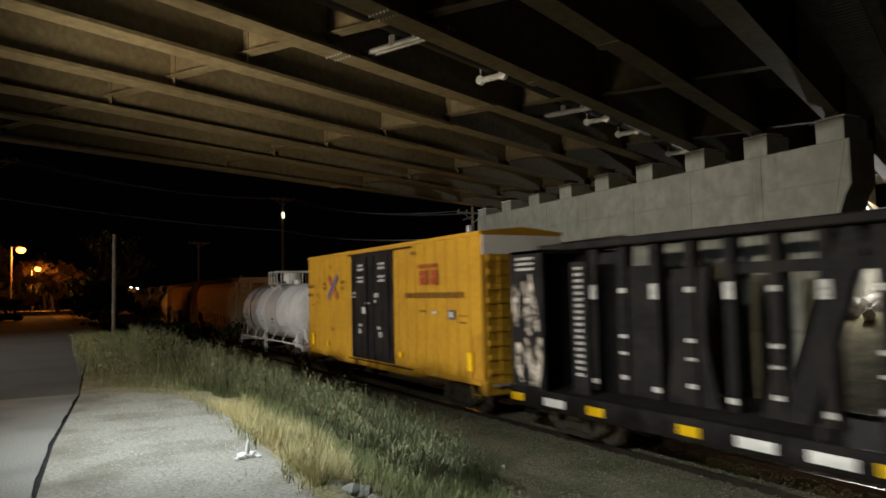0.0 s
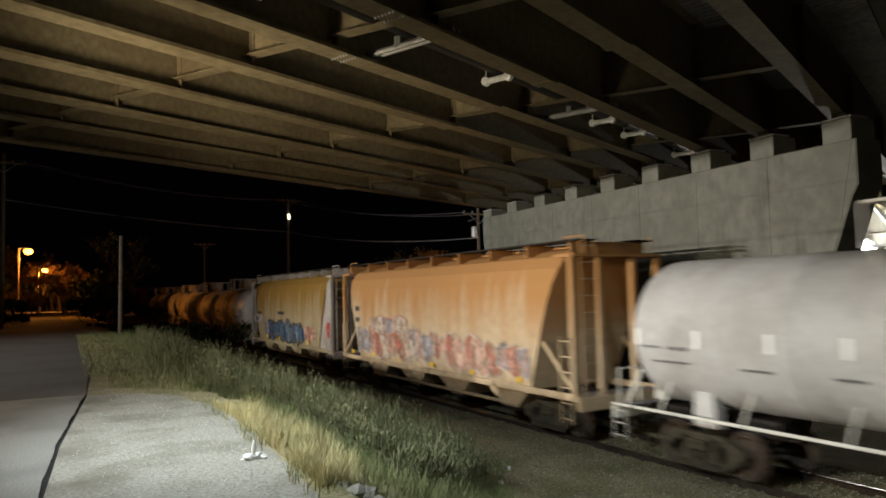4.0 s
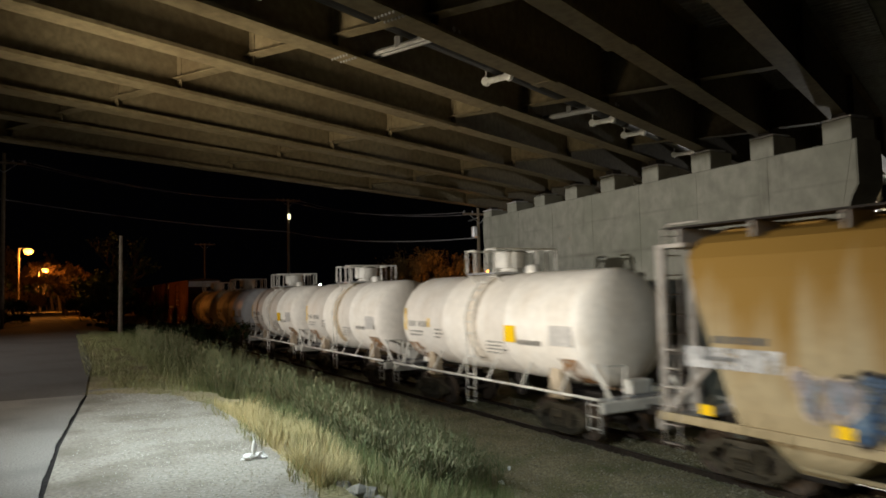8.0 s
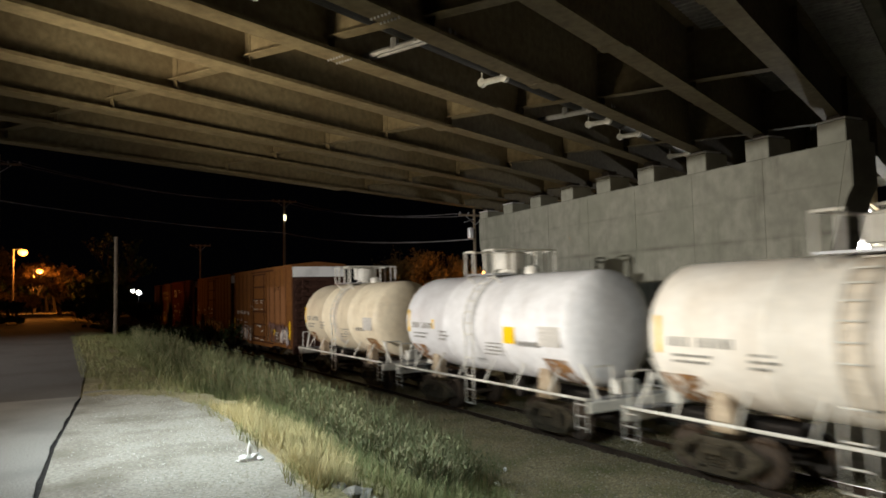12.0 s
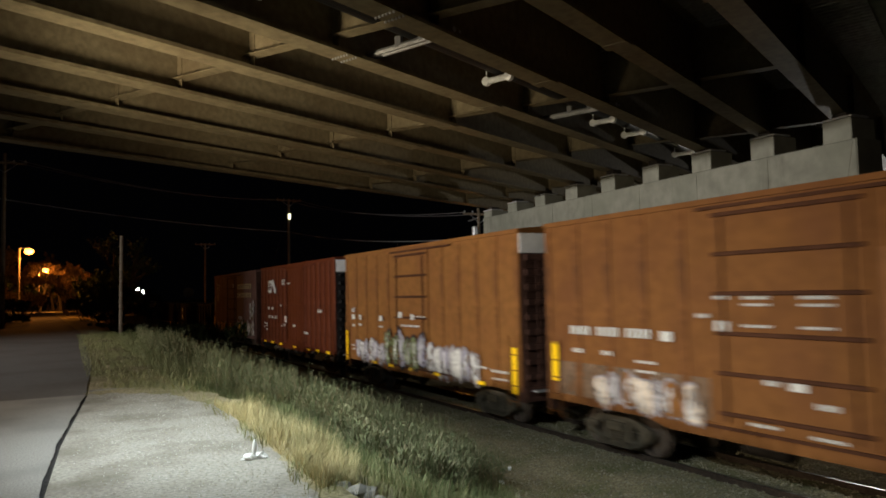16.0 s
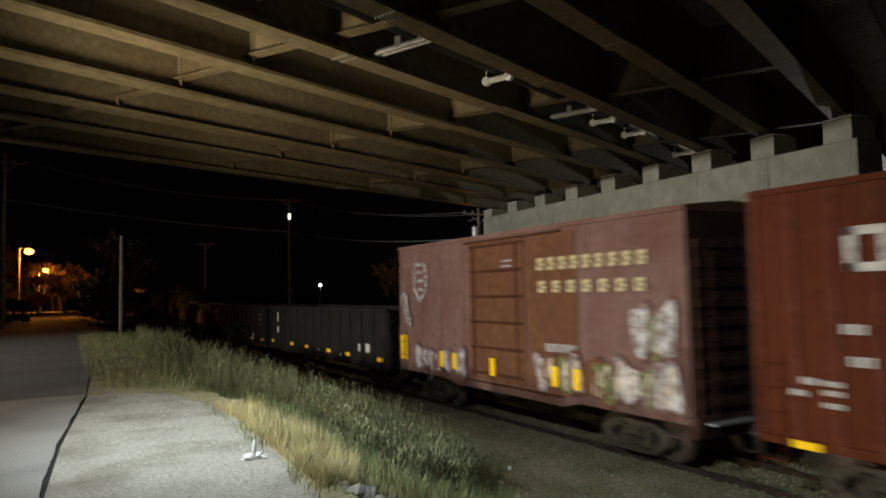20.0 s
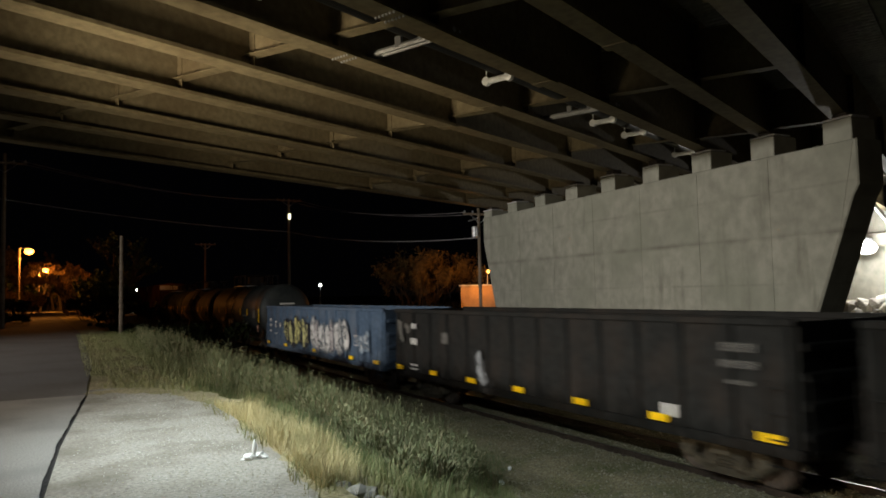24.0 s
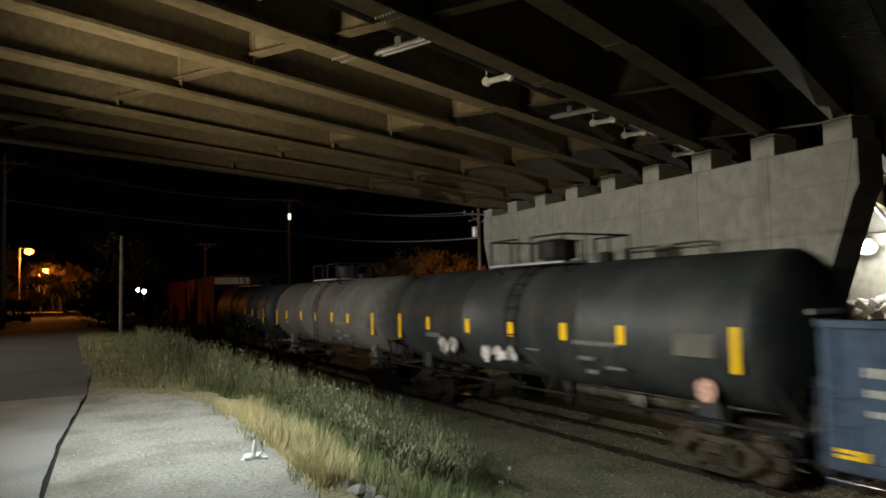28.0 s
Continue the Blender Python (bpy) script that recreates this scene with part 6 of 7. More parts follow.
# ------------------------------------------------------------------ poles, wires, street lamps
def wooden_pole(x, y, top, r=0.13, label="weathered wooden utility pole", arm=None, base=None):
    z = ground_z(x, y) - 0.3 if base is None else base
    t = thing("utility_pole", label, "utility pole", "roadside poles")
    part("post", tube(bmesh.new(), (x, y, z), (x, y, top), r, r * 0.72, 12), pole_wood, t)
    if arm:
        for zz in arm:
            part("crossarm", bx(x - 1.2, x + 1.2, y - 0.17, y - 0.07, zz - 0.06, zz + 0.06), pole_wood, t)
            for k in (-1.1, -0.5, 0.5, 1.1):
                part("insulator", lathe(bmesh.new(), [(zz + 0.06, 0.03), (zz + 0.1, 0.05), (zz + 0.2, 0.04), (zz + 0.22, 0.01)], 8, "Z", (x + k, y - 0.12, 0)), glass_grey, t)
            part("arm_brace", bars([((x - 0.7, y - 0.12, zz - 0.04), (x, y - 0.12, zz - 0.6)), ((x + 0.7, y - 0.12, zz - 0.04), (x, y - 0.12, zz - 0.6))], 0.018, 5), galvanised, t)
    return t


wooden_pole(2.83, 39.75, 4.85, 0.11, "plain grey post standing in the verge")
t = wooden_pole(19.62, 67.2, 11.0, 0.15, "tall wooden utility pole with a crossarm and a small lit lamp", arm=(10.8,))
part("lamp", bx(19.5, 19.74, 66.9, 67.0, 8.95, 9.5, bevel=0.03), cream_glow, t, "small lit lamp")
part("guy_wire", bars([((19.6, 67.2, 9.9), (16.6, 67.5, -0.5))], 0.02, 5), black_rubber, t)
wooden_pole(15.56, 88.6, 8.1, 0.12, "distant wooden utility pole", arm=(7.95,))
wooden_pole(-2.95, 50.0, 10.6, 0.14, "dark wooden utility pole beside the road", arm=(10.0,))
t = wooden_pole(23.58, 38.4, 6.9, 0.12, "wooden utility pole with a transformer near the pier", arm=(6.5,))
part("transformer", lathe(bmesh.new(), [(5.0, 0.05), (5.02, 0.2), (5.65, 0.2), (5.7, 0.08)], 14, "Z", (23.1, 38.1, 0)), galvanised, t)
part("bracket", bars([((23.58, 38.4, 5.4), (23.1, 38.1, 5.4)), ((23.58, 38.4, 6.3), (22.6, 38.0, 6.0))], 0.03, 6), galvanised, t)


def wire(name, pts, sag, label, r=0.016):
    """One sagging strand through the points."""
    line = []
    for p, q in zip(pts, pts[1:]):
        p, q = Vector(p), Vector(q)
        line += [p.lerp(q, k / 16) - Vector((0, 0, sag * 4 * (k / 16) * (1 - k / 16))) for k in range(17 if q == Vector(pts[-1]) else 16)]
    bm = bmesh.new()
    rings = []
    for i, c in enumerate(line):
        d = (line[min(i + 1, len(line) - 1)] - line[max(i - 1, 0)]).normalized()
        s = d.cross(Vector((0, 0, 1))).normalized()
        u = s.cross(d)
        rings.append([bm.verts.new(c + (s * math.cos(a) + u * math.sin(a)) * r) for a in (0, 1.257, 2.513, 3.77, 5.027)])
    for a, b in zip(rings, rings[1:]):
        for k in range(5):
            bm.faces.new((a[k], a[(k + 1) % 5], b[(k + 1) % 5], b[k]))
    return tagged(part(name, bm, wire_grey), label, "cable")


wire("overhead_cable", [(-12.0, 56.0, 9.9), (19.4, 66.9, 7.75), (23.5, 38.3, 5.0)], 0.55, "pale overhead cable sagging between poles", 0.03)
wire("overhead_cable", [(-2.95, 49.9, 10.2), (19.0, 67.0, 10.9), (22.6, 38.3, 6.6)], 0.7, "thin overhead wire between pole crossarms", 0.014)
wire("overhead_cable", [(-2.2, 49.9, 10.2), (20.3, 67.0, 10.9), (24.4, 38.3, 6.6)], 0.75, "thin overhead wire between pole crossarms", 0.014)


def street_lamp(x, y, z, label, lean=-0.75):
    t = thing("street_lamp", label, "street lamp", "street lamps along the road")
    part("pole", tube(bmesh.new(), (x + lean, y, -0.3), (x + lean, y, z + 0.2), 0.11, 0.08, 10), pole_wood, t)
    part("arm", bars([((x + lean, y, z + 0.1), (x, y, z + 0.25))], 0.035, 6), galvanised, t)
    part("lamp_head", lathe(bmesh.new(), [(z + 0.12, 0.16), (z + 0.2, 0.14), (z + 0.28, 0.06)], 14, "Z", (x, y, 0)), dark_steel, t)
    # bulb wider than the real one, standing in for the orange glare around it
    part("bulb", lathe(bmesh.new(), [(z - 0.42, 0.03), (z - 0.36, 0.24), (z - 0.14, 0.4), (z + 0.06, 0.34), (z + 0.16, 0.06)], 14, "Z", (x, y, 0)), sodium_glow, t, "glowing orange bulb")
    return t


street_lamp(-2.4, 75.0, 6.26, "sodium street lamp glowing orange on a wooden pole")
street_lamp(-1.55, 110.0, 5.84, "farther sodium street lamp glowing orange")

# orange shed with a lamp
sh = thing("shed", "ribbed metal shed lit orange by a lamp", "shed", m=pose(31.3, 51.6, 0, 0, 0, -31))
part("wall", bx(-1.35, 1.6, 0, 3.0, -2.2, 2.05), shed_paint, sh)
for k in range(15):
    part("rib", bx(-1.33 + 0.2 * k, -1.25 + 0.2 * k, -0.05, 0.0, -2.2, 2.03), shed_paint, sh)
part("roof", bx(-1.5, 1.75, -0.15, 3.1, 2.052, 2.16), galvanised, sh)
sl = thing("wall_lamp", "small orange lamp on a short post", "lamp")
part("post", bars([((32.3, 51.4, -1.8), (32.3, 51.4, 3.4))], 0.04, 8), galvanised, sl)
part("bulb", lathe(bmesh.new(), [(3.1, 0.03), (3.16, 0.14), (3.28, 0.18), (3.4, 0.05)], 12, "Z", (32.03, 50.73, 0)), sodium_glow, sl, "glowing orange bulb")
part("arm", bars([((32.3, 51.4, 3.38), (32.03, 50.73, 3.4))], 0.025, 6), galvanised, sl)

# distant lights and a round sign
def far_light(x, y, z, r, material, label):
    t = thing("yard_lamp", label, "lamp", "distant lamps")
    part("pole", bars([((x, y + 0.1, -1.2), (x, y + 0.1, z + 0.3))], 0.06, 6), galvanised, t)
    part("bulb", lathe(bmesh.new(), [(z - r, 0.02), (z - r * 0.7, r * 0.7), (z, r), (z + r * 0.7, r * 0.7), (z + r, 0.02)], 10, "Z", (x, y, 0)), material, t)


far_light(13.57, 149.0, 3.3, 0.34, white_glow, "small white lamp far down the line")
far_light(14.69, 149.2, 3.0, 0.45, white_glow, "small white lamp far down the line")
far_light(22.4, 76.6, 1.75, 0.13, white_glow, "small white lamp beyond the track")
far_light(33.86, 100.0, 2.99, 0.2, white_glow, "tiny white lamp beyond the track")
sg = thing("crossing_sign", "round pale railway crossing sign on a post", "sign")
part("post", bars([((18.2, 118.7, -1.0), (18.2, 118.7, 2.2))], 0.06, 6), galvanised, sg)
part("disc", lathe(bmesh.new(), [(118.5, 0.02), (118.5, 0.8), (118.56, 0.8)], 20, "Y", (18.2, 0, 2.4)), grey_disc, sg)
part("lower_plate", bx(17.6, 19.2, 118.45, 118.5, 0.35, 0.95), stencil_white, sg)

# ------------------------------------------------------------------ trees and bushes
def tree(x, y, height, spread, name, label, leaf, seed, twigs=7, clumps=900, size=0.16, base=None):
    rnd = random.Random(seed)
    z0 = ground_z(x, y) - 0.2 if base is None else base
    t = thing(name, label, "tree" if name == "tree" else "bush")
    bm = bmesh.new()
    tips = []

    def grow(p, d, length, r, level):
        q = p + d * length
        tube(bm, p, q, r, r * 0.62, 6 if level < 2 else 4, caps=False)
        if level >= 3:
            tips.append((p, q))
            return
        for k in range(rnd.randint(3, 4)):
            nd = (d + Vector((rnd.uniform(-1, 1), rnd.uniform(-1, 1), rnd.uniform(-0.25, 0.6))) * spread).normalized()
            grow(p.lerp(q, rnd.uniform(0.55, 1.0)), nd, length * rnd.uniform(0.55, 0.8), r * 0.5, level + 1)
    stems = 1 if name == "tree" else 5
    for k in range(stems):
        d = Vector((rnd.uniform(-0.25, 0.25) * (1 if stems == 1 else 3), rnd.uniform(-0.2, 0.2), 1)).normalized()
        grow(Vector((x + (rnd.uniform(-0.6, 0.6) if stems > 1 else 0), y, z0)), d, height * (0.42 if stems == 1 else 0.4), height * (0.028 if stems == 1 else 0.008), 0)
    part("trunk", bm, bark, t)
    verts, faces = [], []
    for k in range(clumps):
        p, q = rnd.choice(tips)
        c = p.lerp(q, rnd.uniform(0.2, 1.15)) + Vector((rnd.gauss(0, 0.12), rnd.gauss(0, 0.12), rnd.gauss(0, 0.12))) * height * 0.12
        u = Vector((rnd.uniform(-1, 1), rnd.uniform(-1, 1), rnd.uniform(-1, 1))).normalized() * size
        w = u.cross(Vector((rnd.uniform(-1, 1), rnd.uniform(-1, 1), rnd.uniform(-1, 1)))).normalized() * size * 0.5
        i = len(verts)
        verts += [c - u, c + w, c + u, c - w]
        faces.append((i, i + 1, i + 2, i + 3))
    me = bpy.data.meshes.new("crown")
    me.from_pydata([tuple(v) for v in verts], [], faces)
    me.materials.append(leaf)
    tagged(part("crown", me, None, t), "", kind="stuff")
    return t


leaf_autumn = leaf_mat("autumn_leaves", (0.16, 0.11, 0.04))
leaf_street = leaf_mat("dull_autumn_leaves", (0.19, 0.12, 0.05))
leaf_dark = leaf_mat("dark_green_leaves", (0.05, 0.07, 0.025))
tree(0.9, 86.0, 5.6, 0.6, "tree", "street tree lit orange by the lamps", leaf_street, 3, clumps=5000, size=0.08)
tree(2.0, 80.0, 5.2, 0.55, "tree", "bare-trunked tree lit orange beside the road", leaf_street, 8, clumps=1800, size=0.08)
tree(0.7, 97.0, 6.8, 0.7, "tree", "leafy roadside tree glowing orange under the street lamps", leaf_street, 76, clumps=6000, size=0.1)
tree(-3.6, 93.0, 6.2, 0.75, "tree", "leafy roadside tree glowing orange under the street lamps", leaf_street, 77, clumps=6000, size=0.1)
tree(-0.6, 126.0, 9.0, 0.7, "tree", "bare-limbed tree glowing orange beyond the lamps", leaf_autumn, 4, clumps=1200, size=0.25)
tree(-5.6, 96.0, 8.0, 0.8, "tree", "dark roadside tree under the street lamp", leaf_autumn, 5, clumps=1200, size=0.22)
tree(4.5, 70.0, 9.0, 0.7, "tree", "dark leafless tree by the verge", leaf_dark, 6, clumps=500, size=0.2)
for k, (x, y, hgt) in enumerate(((-2.3, 57.0, 1.0), (-3.1, 55.5, 1.1), (-3.9, 57.5, 1.2), (-4.6, 63.0, 2.6), (-3.6, 64.5, 2.2), (2.2, 62.0, 2.4), (3.6, 60.0, 3.0), (5.2, 62.0, 3.4))):
    tree(x, y, hgt, 0.6, "bush", "dark low bush beside the road", leaf_dark, 50 + k, clumps=1500, size=0.14)
for k, (x, y, hgt) in enumerate(((4.6, 67.5, 4.6), (4.3, 72.0, 5.2), (4.7, 77.0, 5.0), (4.9, 82.0, 5.4), (5.3, 88.0, 5.2))):
    tree(x, y, hgt, 0.5, "bush", "tall dense dark thicket beside the line", leaf_dark, 130 + k, clumps=5200, size=0.16)
tree(7.0, 95.0, 9.0, 0.7, "tree", "tall dark tree standing behind the verge", leaf_dark, 16, clumps=1500, size=0.25)
for k, (x, y, hgt) in enumerate(((-2.4, 117.0, 8.5), (1.0, 104.0, 5.5), (-4.9, 106.0, 8.0), (0.4, 122.0, 9.0))):
    tree(x, y, hgt, 0.8, "tree", "leafy roadside tree glowing orange under the street lamps", leaf_street, 70 + k, clumps=6000, size=0.1)
for k, (x, y, hgt) in enumerate(((-4.6, 92.0, 3.6), (-3.4, 95.0, 3.2), (2.4, 90.0, 3.4), (3.2, 94.0, 4.2), (-6.4, 88.0, 4.4), (0.2, 128.0, 5.0))):
    tree(x, y, hgt, 0.6, "bush", "dense roadside bush glowing orange under the street lamps", leaf_autumn, 110 + k, clumps=2600, size=0.13)
for k in range(12):
    x, y = 2.1 + 0.75 * k, 49.0 + 1.7 * math.sin(k * 2.1)
    tree(x, y, 0.35 - ground_z(x, y), 0.6, "bush", "dark low scrub on the verge", leaf_dark, 90 + k, clumps=700, size=0.09)
for k, (x, y, hgt) in enumerate(((28.4, 56.5, 7.8), (30.0, 58.0, 8.2), (26.8, 57.5, 6.6), (31.6, 57.0, 7.4), (27.6, 55.6, 7.0))):
    tree(x, y, hgt, 0.55, "bush", "dense twiggy bush with brown autumn leaves", leaf_autumn, 20 + k, clumps=3200, size=0.1, base=-1.6)
for k, (x, y, hgt) in enumerate(((-1.0, 128.0, 6), (4.0, 132.0, 7), (9.0, 140.0, 8), (-7.0, 125.0, 7))):
    tree(x, y, hgt, 0.6, "bush", "dark scrub closing the end of the road", leaf_dark, 30 + k, clumps=1500, size=0.25)

# ------------------------------------------------------------------ grass and weeds
def grass(name, label, count, place, height, material, seed, wide=0.012, bend=0.35, segs=3):
    rnd = np.random.RandomState(seed)
    verts, faces = [], []
    made = 0
    while made < count:
        x, y, k = place(rnd)
        if x is None:
            continue
        made += 1
        z = ground_z(x, y)
        hgt = height(x, y) * rnd.uniform(0.45, 1.1)
        a = rnd.uniform(0, 6.283)
        dx, dy = math.cos(a), math.sin(a)
        b = bend * rnd.uniform(0.2, 1.2) * hgt
        w = wide * rnd.uniform(0.7, 1.4)
        i = len(verts)
        for s in range(segs + 1):
            f = s / segs
            cx, cy, cz = x + dx * b * f * f, y + dy * b * f * f, z - 0.03 + hgt * f
            ww = w * (1 - 0.85 * f)
            verts += [(cx - dy * ww, cy + dx * ww, cz), (cx + dy * ww, cy - dx * ww, cz)]
        for s in range(segs):
            j = i + 2 * s
            faces.append((j, j + 1, j + 3, j + 2))
    me = bpy.data.meshes.new(name)
    me.from_pydata(verts, [], faces)
    me.materials.append(material)
    return tagged(new(name, me), label, "grass", kind="stuff")


def bank_edge(y):
    return lerp(y, [(0, 1.9), (4, 2.0), (9.5, 2.2), (12, 2.15), (13.8, 1.2), (15, 0.85), (20, 0.85), (40, 1.1), (60, 0.8)])


def patchy(x, y, s=0.6, o=0.0):
    return noise.noise((x * s, y * s, o))


def place_tall(rnd):
    y = 8.0 + 32 * rnd.rand() ** 1.4
    x = bank_edge(y) + 0.25 + rnd.rand() * 4.2
    if patchy(x, y, 0.8, 3) < -0.2 or (y < 13 and x < 2.3 + 0.2 * (13 - y)) or (y < 10.5 and x > 1.6 + (y - 5.0) * 0.6):
        return None, None, 0
    return x, y, 1


def place_weed(rnd):
    y = 7.2 + 26 * rnd.rand() ** 1.3
    x = max(2.6, bank_edge(y) + 1.2 + 0.03 * (y - 7)) + 4.6 * rnd.rand()
    if patchy(x, y, 0.8, 11) < -0.2 or x > 7.3 + 0.8 * patchy(0, y, 0.5, 9) or (y < 11 and x > 2.6 + (y - 5.5) * 0.75):
        return None, None, 0
    return x, y, 1


def tall_height(x, y):
    near = min(1.0, max(0.14, (x - bank_edge(y) - (0.0 if y < 12 else 0.7)) / 1.7))
    return 0.72 * near * (0.75 + 0.45 * patchy(x, y, 1.2, 2)) * (0.8 if y < 12 else 1.0)


def place_dry(rnd):
    y = 5.7 + 5.2 * rnd.rand()
    x = bank_edge(y) - 0.14 + min(0.95, 0.3 + 0.35 * (y - 5.7)) * rnd.rand() ** 1.1
    if patchy(x, y, 1.1, 1) < -0.25:
        return None, None, 0
    return x, y, 1


def place_low(rnd):
    y = 3.5 + 33 * rnd.rand() ** 1.6
    x = bank_edge(y) - 0.3 + rnd.rand() * 8.4
    if abs(x - 0.459 * y) < 0.3 and 7.9 < y < 9.4:
        return None, None, 0
    if patchy(x, y, 0.9, 5) < -0.05 - 0.06 * (7 - x):
        return None, None, 0
    return x, y, 1


grass("tall_grass", "tall green weeds and grass on the bank", 34000, place_tall, tall_height, grass_green, 1, 0.0045, 0.5)
def place_verge(rnd):
    y = 14.0 + 20 * rnd.rand() ** 1.2
    x = bank_edge(y) + 0.1 + rnd.rand() * 3.4
    if x < bank_edge(y) + 1.0 and rnd.rand() > 0.3:
        return None, None, 0
    if patchy(x, y, 0.9, 13) < -0.3:
        return None, None, 0
    return x, y, 1


grass("verge_grass", "yellowing verge grass beyond the apron", 16000, place_verge, lambda x, y: 0.1 + 0.55 * max(0.0, min(1.0, (x - bank_edge(y) - 0.9) / 1.5)), grass_verge, 12, 0.006, 0.5)
grass("dry_grass", "dry straw-coloured grass along the apron's edge", 12000, place_dry, lambda x, y: 0.36 * (0.7 + 0.7 * patchy(x, y, 2.5, 4)), grass_dry, 2, 0.0032, 0.55)
grass("low_grass", "short sparse grass creeping over the gravel", 60000, place_low, lambda x, y: 0.14 + 0.1 * max(0.0, min(1.0, (11 - y) / 3)), grass_low, 3, 0.0045, 0.8, 2)


def weeds(name, label, count, place, seed):
    """Branching weeds: a stem with small leaves."""
    rnd = np.random.RandomState(seed)
    verts, faces = [], []
    made = 0
    while made < count:
        x, y, k = place(rnd)
        if x is None:
            continue
        made += 1
        z = ground_z(x, y) - 0.03
        hgt = rnd.uniform(0.45, 1.0) * (0.9 + 0.4 * patchy(x, y, 0.9, 6)) * min(1.0, 0.5 + (y - 5) / 12)
        lx, ly = rnd.uniform(-0.2, 0.2, 2) * hgt
        for s in range(3):
            for f in (s / 3, (s + 1) / 3):
                verts.append((x + lx * f * f - 0.004, y + ly * f * f, z + hgt * f))
                verts.append((x + lx * f * f + 0.004, y + ly * f * f, z + hgt * f))
            i = len(verts) - 4
            faces.append((i, i + 1, i + 3, i + 2))
        for s in range(42):
            f = rnd.uniform(0.15, 1.05)
            c = np.array((x + lx * f * f, y + ly * f * f, z + hgt * f))
            a = rnd.uniform(0, 6.283)
            out = np.array((math.cos(a), math.sin(a), rnd.uniform(0.4, 1.7)))
            side = np.array((-math.sin(a), math.cos(a), rnd.uniform(-0.3, 0.3)))
            ln = rnd.uniform(0.03, 0.085) * (1.3 - 0.7 * f)
            c2 = c + out * rnd.uniform(0.0, 0.2) * (1.2 - f)
            i = len(verts)
            for q in (c2, c2 + out * ln * 0.5 + side * ln * 0.1, c2 + out * ln, c2 + out * ln * 0.5 - side * ln * 0.1):
                verts.append(tuple(q))
            faces.append((i, i + 1, i + 2, i + 3))
    me = bpy.data.meshes.new(name)
    me.from_pydata(verts, [], faces)
    me.materials.append(weed_brown)
    return tagged(new(name, me), label, "weeds", kind="stuff")


def place_bank(rnd):
    y = 5.0 + 9.0 * rnd.rand() ** 0.8
    x = 2.9 + 3.6 * rnd.rand()
    if abs(x - 0.459 * y) < 0.35 and 7.6 < y < 9.5:
        return None, None, 0
    if patchy(x, y, 0.7, 21) < -0.12 or patchy(x, y, 2.6, 8) < -0.25:
        return None, None, 0
    return x, y, 1


grass("bank_grass", "knee-high green grass in clumps on the lower bank", 14000, place_bank, lambda x, y: 0.3 * (0.8 + 0.7 * patchy(x, y, 1.5, 7)), grass_bank, 14, 0.0042, 0.6)
weeds("weeds", "leafy roadside weeds crowding the bank", 6800, place_weed, 7)

# ------------------------------------------------------------------ loose stones, litter
def pebbles(name, label, count, place, size, material, seed, category="gravel"):
    rnd = np.random.RandomState(seed)
    verts, faces = [], []
    base = np.array([(1, 0, 0), (-1, 0, 0), (0, 1, 0), (0, -1, 0), (0, 0, 1), (0, 0, -1)], float)
    tri = ((0, 2, 4), (2, 1, 4), (1, 3, 4), (3, 0, 4), (2, 0, 5), (1, 2, 5), (3, 1, 5), (0, 3, 5))
    for k in range(count):
        x, y, z = place(rnd)
        q = base * rnd.uniform(0.55, 1.0, (6, 3)) + rnd.uniform(-0.25, 0.25, (6, 3))
        a = rnd.uniform(0, 6.283)
        rot = np.array(((math.cos(a), -math.sin(a), 0), (math.sin(a), math.cos(a), 0), (0, 0, 0.75)))
        q = q @ rot.T * size * rnd.uniform(0.5, 1.4) + (x, y, z)
        i = len(verts)
        verts += [tuple(v) for v in q]
        faces += [(i + a_, i + b_, i + c_) for a_, b_, c_ in tri]
    me = bpy.data.meshes.new(name)
    me.from_pydata(verts, [], faces)
    me.materials.append(material)
    return tagged(new(name, me), label, category, kind="stuff")


def on_bed(rnd):
    x, y = rnd.uniform(9.2, 15.2), 5 + 34 * rnd.rand() ** 1.5
    return x, y, bed_z(x, y) + 0.01


def on_bank(rnd):
    y = 4 + 26 * rnd.rand() ** 1.4
    x = rnd.uniform(5.0, 10.0) if y > 8 else rnd.uniform(3.2, 10.0)
    return x, y, ground_z(x, y) + 0.005


def on_apron(rnd):
    y = 4 + 10 * rnd.rand()
    x = road_edge(y) + 0.1 + (bank_edge(y) - road_edge(y)) * rnd.rand() ** 0.6
    return x, y, 0.0


pebbles("ballast_stones", "angular grey ballast stones", 26000, on_bed, 0.03, stone_grey, 1)
pebbles("bank_gravel", "scattered gravel on the bank", 20000, on_bank, 0.028, stone_grey, 2)
pebbles("apron_grit", "loose pale grit on the apron", 3000, on_apron, 0.007, pale_rock, 3)
pebbles("apron_gravel", "dark gravel strewn over the apron", 5000, on_apron, 0.006, stone_grey, 4)


def lump(name, label, category, x, y, z, sx, sy, sz, material, seed, rough=0.35, sub=2):
    bm = bmesh.new()
    bmesh.ops.create_icosphere(bm, subdivisions=sub, radius=1)
    for v in bm.verts:
        n = noise.noise(v.co * 1.6 + Vector((seed * 7.3, 0, 0))) + 0.5 * noise.noise(v.co * 4 + Vector((0, seed * 3.1, 0)))
        v.co *= 1 + rough * n
        v.co = Vector((v.co.x * sx, v.co.y * sy, v.co.z * sz))
    o = part(name, bm, material)
    o.location = (x, y, z)
    o.rotation_euler = (0, 0, seed)
    return tagged(o, label, category)


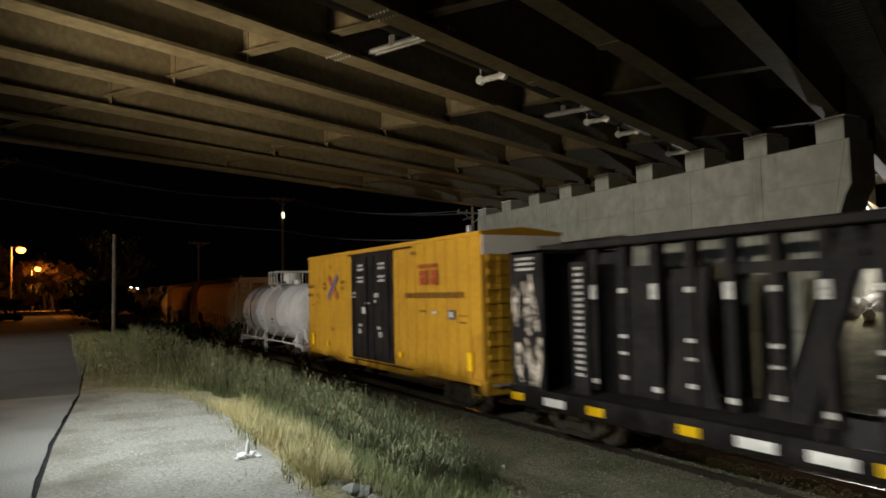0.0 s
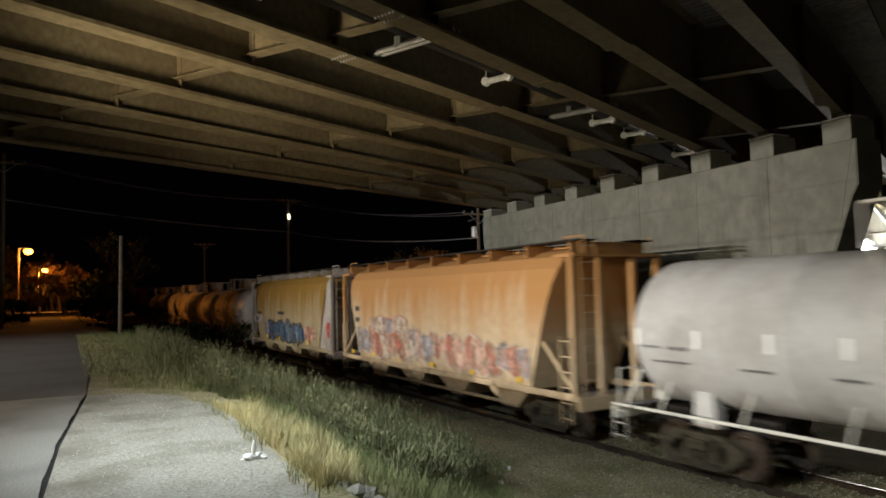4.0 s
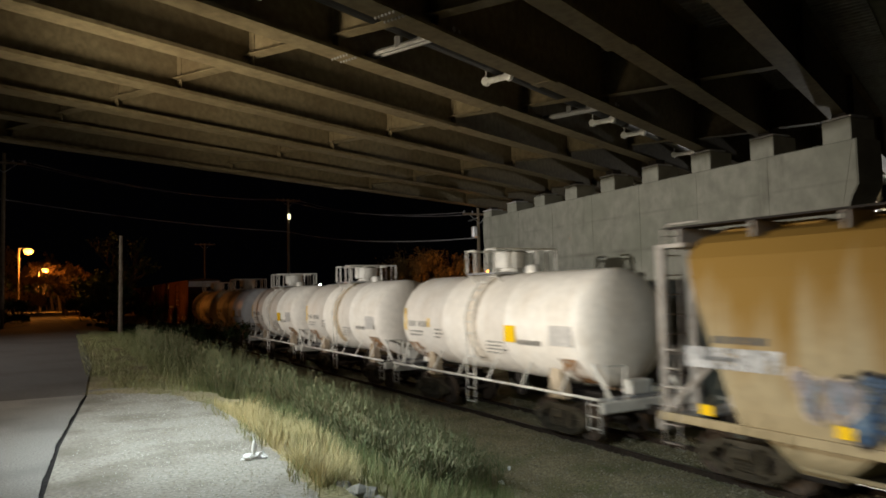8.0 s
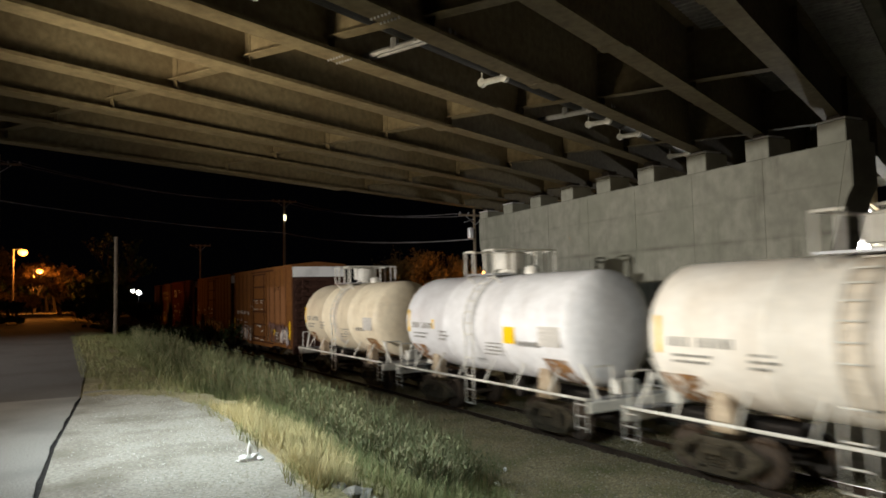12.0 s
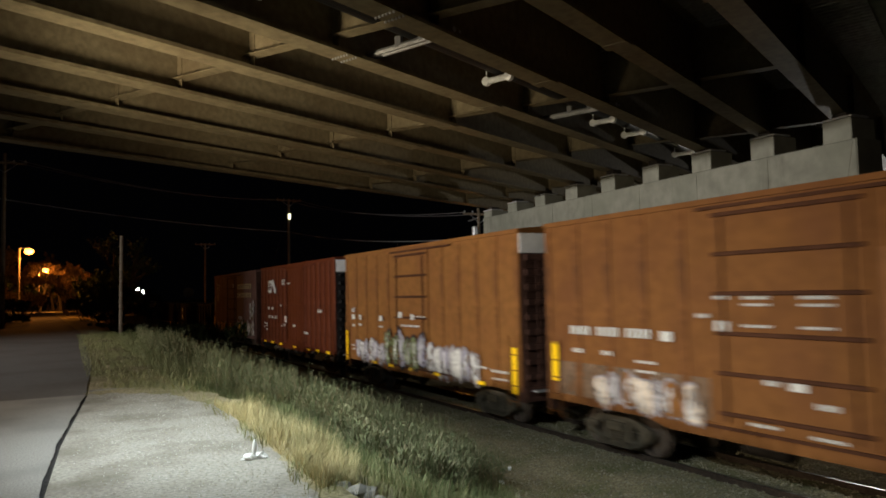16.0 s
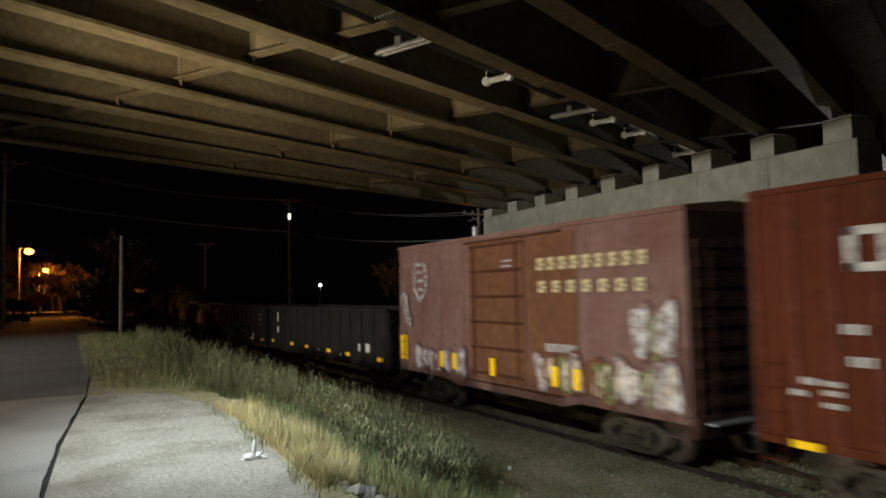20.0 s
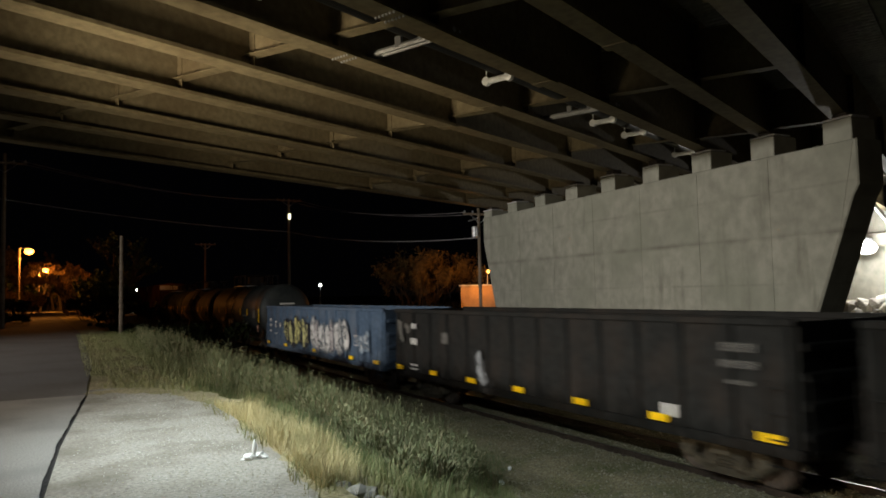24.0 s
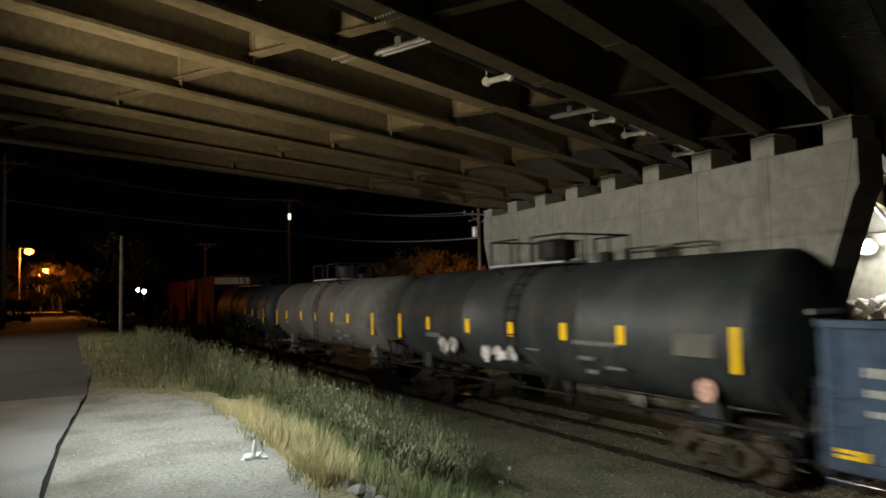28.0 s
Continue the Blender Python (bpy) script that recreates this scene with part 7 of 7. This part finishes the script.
# crumpled white litter at the apron's edge
lt = thing("litter", "crumpled white paper lying at the apron's edge", "litter", m=pose(1.72, 7.1, 0.0))
rnd = random.Random(2)
for k, (dx, dy, dz, sx, sz) in enumerate(((-0.06, 0.0, 0.028, 0.055, 0.032), (0.05, 0.02, 0.028, 0.05, 0.035), (0.0, 0.03, 0.085, 0.024, 0.08), (0.09, -0.02, 0.015, 0.03, 0.015), (-0.11, 0.0, 0.012, 0.03, 0.012))):
    bm = bmesh.new()
    bmesh.ops.create_icosphere(bm, subdivisions=2, radius=1)
    for v in bm.verts:
        v.co *= 1 + 0.8 * noise.noise(v.co * 2.3 + Vector((k * 5, 1, 0)))
        v.co = Vector((v.co.x * sx, v.co.y * sx * 0.6, v.co.z * sz)) + Vector((dx, dy, dz))
    part("paper_fold", bm, paper_white, lt)


lump("broken_brick", "reddish broken brick lying in the grass", "brick", 4.22, 9.2, ground_z(4.22, 9.2) + 0.09, 0.21, 0.12, 0.085, brick_red, 1, 0.2)
for k, (x, y, s) in enumerate(((2.12, 5.75, 0.09), (2.2, 5.55, 0.11), (2.05, 5.95, 0.07), (2.3, 5.4, 0.08), (2.16, 6.1, 0.05), (2.26, 5.9, 0.06))):
    lump("broken_stone", "pale broken concrete rubble at the apron's corner", "stone", x, y, 0.0 + ground_z(x, y) + s * 0.4, s * 1.3, s, s * 0.7, rubble_grey, k + 2)
for k, (x, y) in enumerate(((7.3, 11.3), (6.6, 8.9), (9.0, 13.6), (5.3, 7.2))):
    lump("scrap", "small white scrap lying on the gravel", "litter", x, y, ground_z(x, y) + 0.04, 0.05, 0.04, 0.05, paper_white, k + 9, 0.6)


# ------------------------------------------------------------------ what moves
def motions():
    for c, y in TRAIN:
        walk(c, [(0.0, pose(XC, y, RAIL)), (28.0, pose(XC, y - SPEED * 28.0, RAIL))])
    step = 0.0667
    n = int(28.0 / step) + 1
    turn = math.degrees(SPEED * step / 0.44)
    for w in AXLES:
        y, z = w.location.y, w.location.z
        walk(w, [(min(28.0, k * step), pose(0, y, z, turn * k, 0, 0)) for k in range(n + 1)])


motions()
